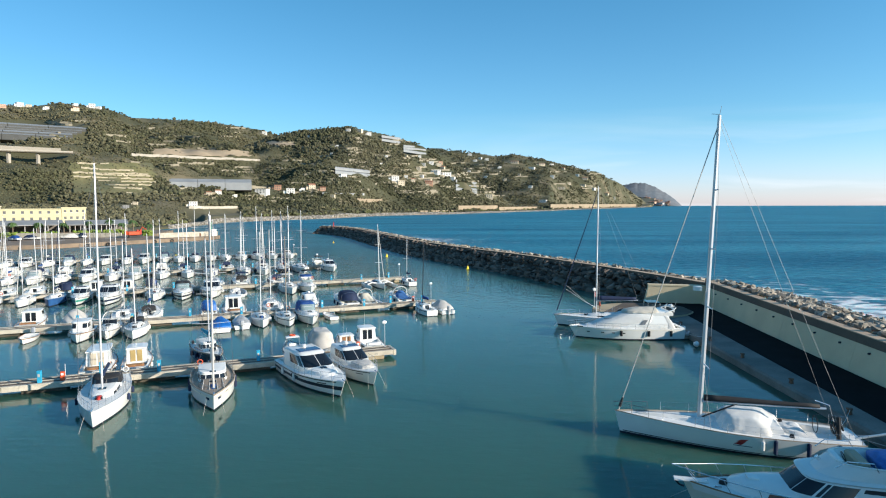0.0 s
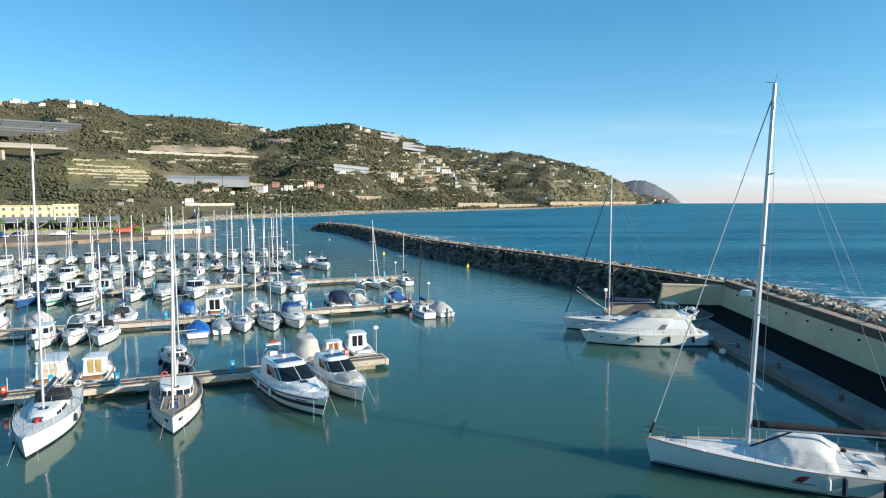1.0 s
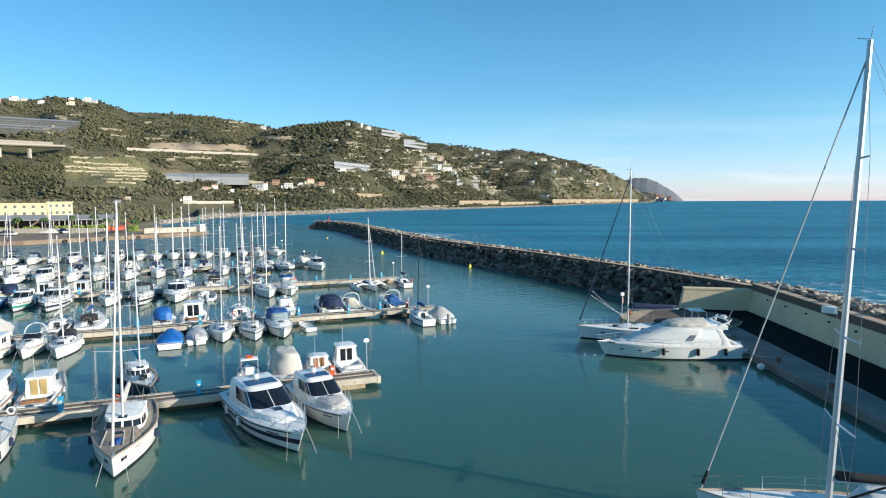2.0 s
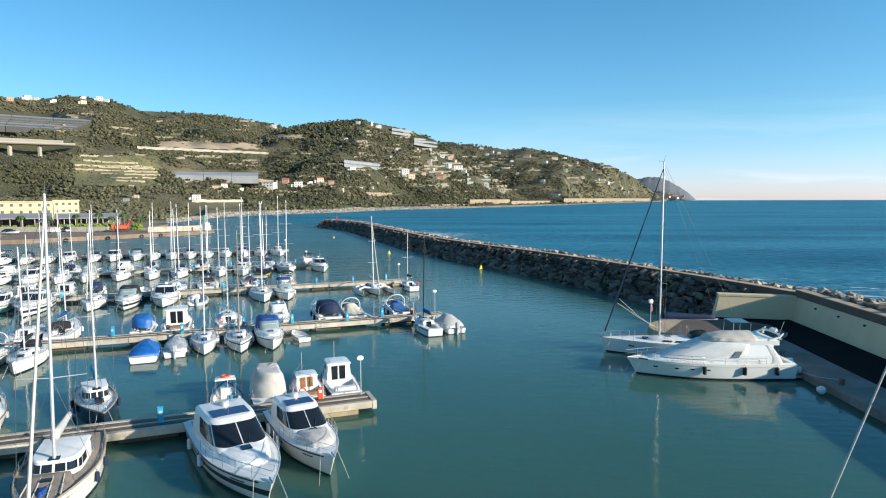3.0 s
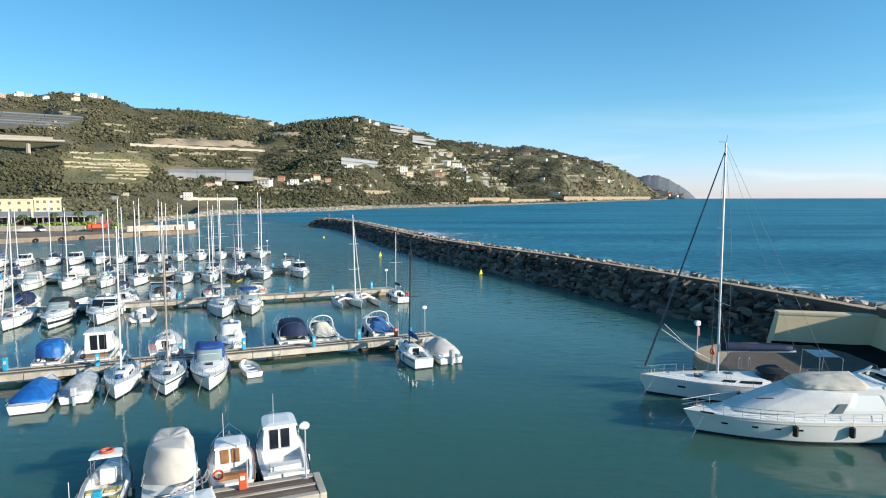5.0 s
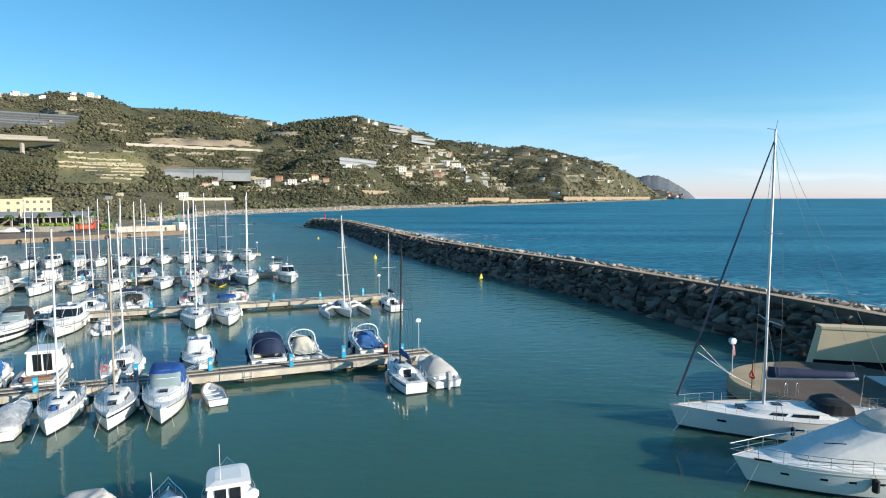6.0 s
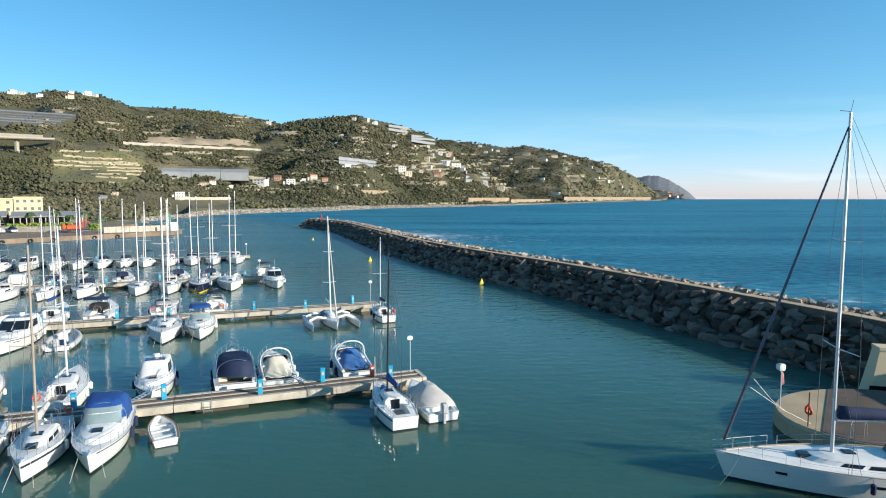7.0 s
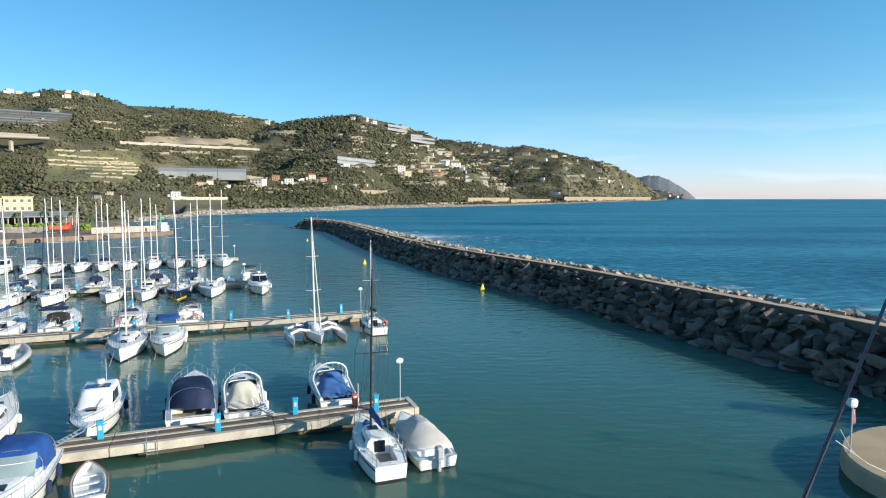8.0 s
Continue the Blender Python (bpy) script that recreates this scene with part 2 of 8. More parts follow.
    ripple = noise_tex(0.75, 1.5, 0.7, 1.9)
    fine_ripple = noise_tex(3.2, 2, 0.7, 2.0)
    chop = noise_tex(0.28, 4, 0.7, 1.8)
    h1 = maths("MULTIPLY", maths("ADD", ripple, maths("MULTIPLY", fine_ripple, 0.24)), maths("ADD", 0.020, maths("MULTIPLY", ruf.outputs["Fac"], 0.07)))
    h2 = maths("MULTIPLY", maths("MULTIPLY", chop, at.outputs["Fac"]), 1.5)
    swell = maths("MULTIPLY", noise_tex(0.12, 2), 0.05)
    b = n.new("ShaderNodeBump")
    b.inputs["Strength"].default_value, b.inputs["Distance"].default_value = 1.0, 1.0
    l.new(maths("ADD", maths("ADD", h1, h2), swell), b.inputs["Height"])
    l.new(b.outputs[0], p.inputs["Normal"])
    # light that went into the depth comes up spread over metres
    p.subsurface_method = "RANDOM_WALK"
    p.inputs["Subsurface Weight"].default_value = 1.0
    p.inputs["Subsurface Radius"].default_value = (0.25, 0.7, 0.8)
    p.inputs["Subsurface Scale"].default_value = 12.0
    return m


def ground_material():
    m = bpy.data.materials.new("hillside ground")
    m.use_nodes = True
    n, l = m.node_tree.nodes, m.node_tree.links
    p = n["Principled BSDF"]
    p.inputs["Roughness"].default_value = 0.95
    pos = n.new("ShaderNodeNewGeometry")
    cols = [((0.056, 0.058, 0.026), (0.098, 0.088, 0.044), 0.006), ((0.10, 0.090, 0.048), (0.18, 0.148, 0.09), 0.02)]
    outs = []
    for a, b, s in cols:
        t = n.new("ShaderNodeTexNoise")
        t.inputs["Scale"].default_value, t.inputs["Detail"].default_value = s, 8
        r = n.new("ShaderNodeValToRGB")
        r.color_ramp.elements[0].color, r.color_ramp.elements[1].color = (*a, 1), (*b, 1)
        r.color_ramp.elements[0].position, r.color_ramp.elements[1].position = 0.35, 0.65
        l.new(pos.outputs["Position"], t.inputs["Vector"]), l.new(t.outputs["Fac"], r.inputs["Fac"])
        outs.append(r.outputs["Color"])
    t = n.new("ShaderNodeTexNoise")
    t.inputs["Scale"].default_value, t.inputs["Detail"].default_value = 0.012, 9
    l.new(pos.outputs["Position"], t.inputs["Vector"])
    r = n.new("ShaderNodeMapRange")
    r.inputs["From Min"].default_value, r.inputs["From Max"].default_value = 0.52, 0.62
    l.new(t.outputs["Fac"], r.inputs["Value"])
    x = n.new("ShaderNodeMix")
    x.data_type = "RGBA"
    l.new(r.outputs["Result"], x.inputs[0]), l.new(outs[0], x.inputs[6]), l.new(outs[1], x.inputs[7])
    bank = n.new("ShaderNodeAttribute")
    bank.attribute_name = "bank"
    y = n.new("ShaderNodeMix")
    y.data_type = "RGBA"
    l.new(bank.outputs["Fac"], y.inputs[0]), l.new(x.outputs[2], y.inputs[6])
    y.inputs[7].default_value = (0.36, 0.27, 0.18, 1)
    l.new(y.outputs[2], p.inputs["Base Color"])
    return m


WATER, HILL = water_material(), ground_material()
# ---- building blocks ----
ALONG = Vector((0.9219, 0.3875, 0))
ACROSS = Vector((0.3875, -0.9219, 0))
rng = random.Random(7)


def mesh(name, verts, faces, mats, idx=None, smooth=False):
    me = bpy.data.meshes.new(name)
    me.from_pydata(verts, [], faces)
    for m in mats if isinstance(mats, (list, tuple)) else [mats]:
        me.materials.append(m)
    if idx:
        me.polygons.foreach_set("material_index", idx)
    if smooth:
        me.polygons.foreach_set("use_smooth", [True] * len(me.polygons))
    me.update()
    return me


def part(name, bm, material, parent, label="", smooth=False):
    """Links a bmesh, or a ready mesh, as one mesh object under a thing or under a part."""
    if isinstance(bm, bmesh.types.BMesh):
        me = bpy.data.meshes.new(name)
        bmesh.ops.recalc_face_normals(bm, faces=bm.faces)
        if smooth:
            for f in bm.faces:
                f.smooth = True
        bm.to_mesh(me)
        bm.free()
        for m in material if isinstance(material, (list, tuple)) else [material]:
            me.materials.append(m)
    else:
        me = bm
    ob = new(name, me)
    ob.parent = parent
    if label:
        ob["label"] = label
    return ob


def thing(name, m, label, category, group="", kind=""):
    ob = new(name)
    ob.empty_display_size = 0.5
    ob.matrix_basis = m
    return tagged(ob, label, category, group, kind)


def bm_box(bm, x0, x1, y0, y1, z0, z1, m=None, bevel=0.0):
    r = bmesh.ops.create_cube(bm, size=1, matrix=(m or Matrix()) @ Matrix.Translation(((x0 + x1) / 2, (y0 + y1) / 2, (z0 + z1) / 2)) @ Matrix.Diagonal((x1 - x0, y1 - y0, z1 - z0, 1)))
    if bevel:
        vs = set(r["verts"])
        bmesh.ops.bevel(bm, geom=[e for e in bm.edges if e.verts[0] in vs and e.verts[1] in vs], offset=bevel, segments=1, affect="EDGES")


def box(x0, x1, y0, y1, z0, z1, m=None, bevel=0.0):
    bm = bmesh.new()
    bm_box(bm, x0, x1, y0, y1, z0, z1, m, bevel)
    return bm


def bm_tube(bm, pts, r, sides=6, r1=None, closed=False):
    """A round bar along a polyline, tapering from r to r1."""
    pts = [Vector(p) for p in pts]
    r1 = r if r1 is None else r1
    rings = []
    for i, p in enumerate(pts):
        d = (pts[min(i + 1, len(pts) - 1)] - pts[max(i - 1, 0)]).normalized()
        side = d.cross(Vector((0, 0, 1)) if abs(d.z) < 0.9 else Vector((1, 0, 0))).normalized()
        up = side.cross(d)
        rr = r + (r1 - r) * i / max(1, len(pts) - 1)
        rings.append([bm.verts.new(p + (side * math.cos(a) + up * math.sin(a)) * rr) for a in (2 * math.pi * k / sides for k in range(sides))])
    for a, b in zip(rings, rings[1:]):
        for k in range(sides):
            bm.faces.new((a[k], a[(k + 1) % sides], b[(k + 1) % sides], b[k]))
    bm.faces.new(rings[0][::-1]), bm.faces.new(rings[-1])


def tube(pts, r, sides=6, r1=None):
    bm = bmesh.new()
    bm_tube(bm, pts, r, sides, r1)
    return bm


def tier_point(levels, n, q, v):
    """A point on a stacked body. Levels: (z, back, front, half width). q: -1 port quarter, 0 nose, 1 starboard quarter; v: 0 foot to 1 top."""
    f = max(0, min(v, 1)) * (len(levels) - 1)
    i = min(int(f), len(levels) - 2)
    z, xb, xf, w = (a + (b - a) * (f - i) for a, b in zip(levels[i], levels[i + 1]))
    a = (1 - abs(q)) * math.pi / 2
    return Vector((xb + (xf - xb) * math.sin(a) ** (2 / n), (w * math.cos(a) ** (2 / n)) * (1 if q > 0 else -1), z))


def tier(levels, n=3.0, seg=20, crown=0.0, wrinkle=0.0, seed=0):
    """A closed body lofted through the levels, with a crowned top."""
    bm = bmesh.new()
    rings = []
    for k in range(len(levels)):
        ring = []
        for s in range(seg + 1):
            p = tier_point(levels, n, -1 + 2 * s / seg, k / (len(levels) - 1))
            if wrinkle and k:
                w = noise.noise(p * 1.7 + Vector((seed, 0, 0))) * wrinkle + noise.noise(Vector((p.x * 5, p.y * 5, p.z * 1.2 + seed))) * wrinkle * 0.6
                p += Vector((0, w if p.y > 0 else -w, w * 0.8))
            ring.append(bm.verts.new(p))
        rings.append(ring)
    for a, b in zip(rings, rings[1:]):
        for s in range(seg):
            bm.faces.new((a[s], a[s + 1], b[s + 1], b[s]))
        bm.faces.new((a[seg], a[0], b[0], b[seg]))
    z, xb, xf, w = levels[-1]
    inner = []
    for s in range(seg + 1):
        p = tier_point(levels, n, -1 + 2 * s / seg, 1)
        inner.append(bm.verts.new(((p.x - (xb + xf) / 2) * 0.6 + (xb + xf) / 2, p.y * 0.6, z + crown)))
    top = rings[-1]
    for s in range(seg):
        bm.faces.new((top[s], top[s + 1], inner[s + 1], inner[s]))
    bm.faces.new((top[seg], top[0], inner[0], inner[seg]))
    bm.faces.new(inner)
    return bm


def drape(levels, n=3.4, seed=0, fold=0.05, seg=64, rows=12, crown=0.05):
    """Cloth hung over a stacked body: rounded shoulders, folds that deepen towards the hem."""
    bm = bmesh.new()
    rings = []
    for k in range(rows + 1):
        v = k / rows
        ring = []
        for s in range(seg):
            f = s / seg
            q = -1 + 2 * f
            p = tier_point(levels, n, q, v)
            hem = 1 - 0.75 * v
            w = (noise.noise(Vector((q * 9 + seed, v * 1.3, seed))) + 0.6 * noise.noise(Vector((q * 21, v * 2.5, seed + 5)))) * fold * hem + noise.noise(p * 1.1 + Vector((seed, 3, 0))) * fold * 0.7
            out = Vector((p.x - (levels[0][1] + levels[0][2]) / 2, p.y * 1.6, 0))
            out = out.normalized() if out.length > 1e-6 else Vector((1, 0, 0))
            ring.append(bm.verts.new(p + out * w + Vector((0, 0, abs(w) * 0.4 * v))))
        rings.append(ring)
    z, xb, xf, hw = levels[-1]
    for sh, up in ((0.86, 0.6), (0.55, 0.95)):
        rings.append([bm.verts.new(((v.co.x - (xb + xf) / 2) * sh + (xb + xf) / 2, v.co.y * sh, z + crown * up + noise.noise(v.co * 1.5 + Vector((seed, 0, sh))) * fold * 0.5)) for v in rings[rows]])
    for a, b in zip(rings, rings[1:]):
        for s in range(seg):
            bm.faces.new((a[s], a[(s + 1) % seg], b[(s + 1) % seg], b[s]))
    c = bm.verts.new(((xb + xf) / 2, 0, z + crown))
    for s in range(seg):
        bm.faces.new((rings[-1][s], rings[-1][(s + 1) % seg], c))
    return bm


def hammock(x0, x1, w, z, rise, seed, nu=18, nv=14):
    """Canvas stretched from a stern coaming up to an arch, slack in the middle, with a hem."""
    bm = bmesh.new()
    sheets = []
    for off in (0.0, -0.03):
        rows = []
        for j in range(nv + 1):
            v = j / nv
            row = []
            for i in range(nu + 1):
                u = -1 + 2 * i / nu
                arch = rise * (1 - abs(u) ** 3.2)
                fold = 0.05 * noise.noise(Vector((u * 3 + seed, v * 5, seed))) + 0.03 * noise.noise(Vector((u * 9, v * 3, seed + 4)))
                row.append(bm.verts.new((x0 + (x1 - x0) * v, u * w * (1 - 0.06 * v), z + arch * v ** 1.5 + 0.16 * abs(u) ** 2 * (1 - v) + fold * (1 - v ** 4) + off)))
            rows.append(row)
        sheets.append(rows)
        for a, b in zip(rows, rows[1:]):
            for i in range(nu):
                bm.faces.new((a[i], a[i + 1], b[i + 1], b[i]))
    top, low = sheets
    rim = [(0, i) for i in range(nu)] + [(j, nu) for j in range(nv)] + [(nv, i) for i in range(nu, 0, -1)] + [(j, 0) for j in range(nv, 0, -1)]
    for (j, i), (m, k) in zip(rim, rim[1:] + rim[:1]):
        bm.faces.new((top[j][i], low[j][i], low[m][k], top[m][k]))
    return bm


def ring_tube(c, r, t, flat=0.0, seg=18):
    """A ring round the x axis through c."""
    c = Vector(c)
    return tube([c + Vector((flat * math.sin(a), r * math.cos(a), r * math.sin(a))) for a in (2 * math.pi * k / seg for k in range(seg + 1))], t, 6)


def tier_patch(levels, n, q0, q1, v0, v1, off=0.012, nq=6, nv=1):
    """A pane that lies on a stacked body, with a thickness."""
    bm = bmesh.new()
    cx = (levels[0][1] + levels[0][2]) / 2
    front, back = [], []
    for j in range(nv + 1):
        for i in range(nq + 1):
            q, v = q0 + (q1 - q0) * i / nq, v0 + (v1 - v0) * j / nv
            p = tier_point(levels, n, q, v)
            e = 0.01
            du = tier_point(levels, n, min(q + e, 1), v) - tier_point(levels, n, max(q - e, -1), v)
            dv = tier_point(levels, n, q, min(v + e, 1)) - tier_point(levels, n, q, max(v - e, 0))
            nn = du.cross(dv)
            nn = nn.normalized() if nn.length > 1e-9 else Vector((0, 0, 1))
            if nn.dot(p - Vector((cx, 0, levels[0][0] - 1))) < 0:
                nn = -nn
            front.append(bm.verts.new(p + nn * off)), back.append(bm.verts.new(p - nn * 0.01))
    w = nq + 1
    for j in range(nv):
        for i in range(nq):
            k = j * w + i
            bm.faces.new((front[k], front[k + 1], front[k + w + 1], front[k + w]))
    rim = [i for i in range(w)] + [j * w + nq for j in range(1, nv + 1)] + [nv * w + i for i in range(nq - 1, -1, -1)] + [j * w for j in range(nv - 1, 0, -1)]
    for a, b in zip(rim, rim[1:] + rim[:1]):
        bm.faces.new((front[a], back[a], back[b], front[b]))
    return bm


def spline(pts, step):
    """Evenly spaced points on a smooth line through pts, with the way along it at each."""
    pts = [Vector((*p, 0)) if len(p) == 2 else Vector(p) for p in pts]
    ext = [pts[0] * 2 - pts[1]] + pts + [pts[-1] * 2 - pts[-2]]
    fine = []
    for i in range(1, len(ext) - 2):
        a, b, c, d = ext[i - 1:i + 3]
        for k in range(24):
            t = k / 24
            fine.append(0.5 * ((2 * b) + (c - a) * t + (2 * a - 5 * b + 4 * c - d) * t * t + (3 * b - a - 3 * c + d) * t ** 3))
    fine.append(pts[-1])
    out, need = [fine[0]], step
    for a, b in zip(fine, fine[1:]):
        seg = (b - a).length
        while need <= seg:
            out.append(a + (b - a) * (need / seg))
            need += step
        need -= seg
    ways = [(out[min(i + 1, len(out) - 1)] - out[max(i - 1, 0)]).normalized() for i in range(len(out))]
    return out, ways


def blocks(count, seed, flat=0.75):
    """Meshes of angular quarry stones about one metre across."""
    r = random.Random(seed)
    out = []
    for i in range(count):
        bm = bmesh.new()
        for k in range(11):
            d = Vector((r.uniform(-1, 1), r.uniform(-1, 1), r.uniform(-1, 1)))
            d /= max(abs(d.x), abs(d.y), abs(d.z)) ** 0.75 * d.length ** 0.25
            bm.verts.new((d.x * 0.5, d.y * 0.46, d.z * 0.5 * flat))
        hull = bmesh.ops.convex_hull(bm, input=bm.verts[:])
        bmesh.ops.delete(bm, geom=[v for v in hull["geom_interior"] if isinstance(v, bmesh.types.BMVert)], context="VERTS")
        bmesh.ops.recalc_face_normals(bm, faces=bm.faces)
        me = bpy.data.meshes.new("stone")
        bm.to_mesh(me)
        bm.free()
        out.append(me)
    return out


def rubble(name, places, material, seed):
    """Many angular stones in one mesh. places: (position, scale xyz, turn)."""
    r = random.Random(seed)
    kinds = blocks(14, seed)
    shapes = []
    for me in kinds:
        shapes.append((np.array([v.co[:] for v in me.vertices]), [tuple(f.vertices) for f in me.polygons]))
        bpy.data.meshes.remove(me)
    verts, faces, base = [], [], 0
    for p, sc, an in places:
        v, f = shapes[r.randrange(len(shapes))]
        tilt = Euler((r.uniform(-0.5, 0.5), r.uniform(-0.5, 0.5), an)).to_matrix()
        q = (v * np.array(sc)) @ np.array(tilt).T + np.array(p)
        verts.append(q)
        faces += [tuple(i + base for i in t) for t in f]
        base += len(v)
    me = mesh(name, np.concatenate(verts).tolist(), faces, material)
    me.shade_flat()
    return me


def heap(name, places, material, seed):
    """Many stones or clumps in one mesh. places: (position, scale xyz, turn)."""
    r = np.random.RandomState(seed)
    bm = bmesh.new()
    bmesh.ops.create_icosphere(bm, subdivisions=1, radius=0.5)
    base = np.array([v.co[:] for v in bm.verts])
    tri = np.array([[v.index for v in f.verts] for f in bm.faces])
    bm.free()
    count = len(places)
    pos = np.array([p[0] for p in places], dtype=float)
    sc = np.array([p[1] for p in places], dtype=float)
    an = np.array([p[2] for p in places], dtype=float)
    v = base[None] * (1 + r.uniform(-0.36, 0.30, (count, len(base), 1))) * sc[:, None, :]
    c, s = np.cos(an)[:, None], np.sin(an)[:, None]
    x, y = v[..., 0] * c - v[..., 1] * s, v[..., 0] * s + v[..., 1] * c
    v = np.stack((x, y, v[..., 2]), -1) + pos[:, None, :]
    f = tri[None] + (np.arange(count) * len(base))[:, None, None]
    me = bpy.data.meshes.new(name)
    nv, nf = count * len(base), count * len(tri)
    me.vertices.add(nv), me.loops.add(nf * 3), me.polygons.add(nf)
    me.vertices.foreach_set("co", v.reshape(-1))
    me.loops.foreach_set("vertex_index", f.reshape(-1).astype(np.int32))
    me.polygons.foreach_set("loop_start", np.arange(0, nf * 3, 3, dtype=np.int32))
    me.materials.append(material)
    me.update(calc_edges=True)
    me.shade_flat()
    return me
# ---- sea ----
MOLE = [(35.6, 84.5), (31.4, 95.8), (24.9, 111.3), (14.7, 132.9), (3.9, 152), (-6.5, 173), (-15.4, 194.4), (-31, 238), (-47, 281), (-60, 303), (-69, 311)]
mole_pts, mole_way = spline(MOLE, 1.0)
mole_xy = np.array([p.xy[:] for p in mole_pts])


def smooth(a, b, x):
    t = np.clip((x - a) / (b - a), 0, 1)
    return t * t * (3 - 2 * t)


def build_sea():
    xs = np.concatenate((-np.geomspace(4950, 130, 26), np.linspace(-120, 130, 90), np.geomspace(140, 4950, 26)))
    ys = np.concatenate((-np.geomspace(4950, 25, 16), np.linspace(-15, 340, 120), np.geomspace(355, 4950, 30)))
    gx, gy = np.meshgrid(xs, ys)
    line_y = np.concatenate(([-5000, 84.5], mole_xy[:, 1]))
    line_x = np.concatenate(([35.6, 35.6], mole_xy[:, 0]))
    edge = np.interp(gy, line_y, line_x)
    edge = np.where(gy > 311, -69 - (gy - 311) * 0.9, edge)
    soft = np.interp(gy, [250, 320, 500], [8, 30, 120])
    # wind roughens the far harbour; sea blue mixed in there imitates reflected sky
    sea = np.maximum(smooth(-1, 1, (gx - edge) / soft), 0.5 * smooth(100, 235, gy))
    off = gx - edge - np.interp(gy, [84, 180, 280], [13, 12, 15])
    surf = np.exp(-np.clip(off, 0, None) / 42.0) * (off > -14) * (gy < 325) * np.interp(gy, [0, 90, 120, 200, 260, 300], [1, 1, 0.6, 0.45, 0.9, 0.4])
    nx, ny = len(xs), len(ys)
    verts = np.stack((gx, gy, np.zeros_like(gx)), -1).reshape(-1, 3)
    faces = [(j * nx + i, j * nx + i + 1, (j + 1) * nx + i + 1, (j + 1) * nx + i) for j in range(ny - 1) for i in range(nx - 1)]
    me = mesh("water", verts.tolist(), faces, WATER)
    ruffle = smooth(58, 160, gy + 0.6 * gx)
    for name, val in (("open_sea", sea), ("surf", surf), ("ruffle", ruffle)):
        me.attributes.new(name, "FLOAT", "POINT").data.foreach_set("value", val.reshape(-1).astype(np.float32))
    ob = new("water", me)
    tagged(ob, "rippled teal harbour water and blue open sea", "water", kind="structure")


build_sea()

# ---- coast and hills ----
EYE = (0.24, 29.6)
SHORE = ([-60, -38.5, -31, -26.6, -23.6, -22, -17, -12, -6.5, -1, 4.3, 9.6, 14.7, 18.3, 21.2], [330, 330, 345, 400, 470, 515, 572, 632, 780, 868, 1050, 1340, 2050, 2870, 4600])
RIDGE_A = ([-60, -38, -36.2, -34, -30.8, -28.8, -26.2, -23.5, -20.7, -17.8, -13, -9.5, -7], [0.125, 0.1369, 0.1368, 0.146, 0.144, 0.1315, 0.132, 0.131, 0.1275, 0.121, 0.09, 0.01, -0.03])
RIDGE_B = ([-24, -19.7, -17.3, -14.7, -11.6, -9.6, -6.4, -3.2, -1, 2.2, 4.3, 6.5], [0.03, 0.095, 0.112, 0.1225, 0.1295, 0.130, 0.1195, 0.102, 0.084, 0.044, 0.016, -0.004])
RIDGE_C = ([-12, -2.1, 0, 2.2, 4.3, 5.9, 8.5, 11.1, 13.6, 15.7, 17.6, 18.5], [0.075, 0.0965, 0.0925, 0.0865, 0.0805, 0.0845, 0.0755, 0.0645, 0.0535, 0.034, 0.0085, -0.004])
RIDGE_D = ([12, 15.5, 16.4, 17.4, 18.2, 19, 20.2, 21], [0.01, 0.027, 0.0330, 0.0345, 0.0315, 0.0245, 0.0110, -0.002])


def terrain(phi, r):
    """Height of the land at the bearing phi (degrees) and distance r seen from over the harbour."""
    phi, r = np.asarray(phi, float), np.asarray(r, float)
    r0 = np.interp(phi, *SHORE)
    x, y = r * np.sin(np.radians(phi)), r * np.cos(np.radians(phi))
    wob = np.sin(x * 0.021 + 1.3 * np.sin(y * 0.013)) * np.sin(y * 0.017 + 0.7 * np.sin(x * 0.011))
    wob2 = np.sin(x * 0.06 + y * 0.031) * np.sin(y * 0.053 - x * 0.022)
    d = r - r0
    lean = np.abs(np.interp(phi + 0.5, *SHORE) - np.interp(phi - 0.5, *SHORE)) / np.radians(1.0) / r0
    fac = np.sqrt(1 + lean * lean)
    d = d / np.where(phi > -1, fac, 1.0)
    low = 1.2 + 4 * smooth(0, 26, d) + 10 * smooth(30, 220, d)
    low = np.where(phi < -24, 1.2 + 12 * smooth(60, 200, d), low)
    best = low

    def slope(ridge, start, top, power, amp):
        e = np.interp(phi, *ridge)
        zr = 13.6 + e * top
        s = (r - start) / (top - start)
        up = np.clip(s, 0, 1) ** power
        z = zr * np.where(s < 1, up, 1 - (s - 1) * 0.8)
        fade = np.clip(s, 0, 1) * np.clip(1 - s, 0, 1) * 4
        return np.where(s > 0, z + amp * fade * (wob + 0.45 * wob2), -50)

    best = np.maximum(best, slope(RIDGE_A, np.interp(phi, [-60, -38, -24, -18], [430, 430, 500, 620]), np.interp(phi, [-60, -30, -18], [1150, 1250, 1500]), 1.15, 16 * smooth(-9, -15, phi)))
    best = np.maximum(best, slope(RIDGE_B, r0 + np.interp(phi, [-22, -12, 0], [120, 90, 60]), np.maximum(r0 + 330, np.interp(phi, [-20, -10, 0], [1250, 1180, 1250])), 1.1, 13))
    best = np.maximum(best, np.where((phi > -12) & (phi < 18.6), slope(RIDGE_C, np.maximum(r0 + 50 * np.where(phi > -1, fac, 1.0), 1500), np.maximum(np.maximum(r0 + 420, 2300), r0 + 50 * fac + 250), 1.05, 10), -50))
    return np.where(d < 0, -3 + 4.2 * smooth(-6, 0, d), best * smooth(-1, 4, d) + 0.4)


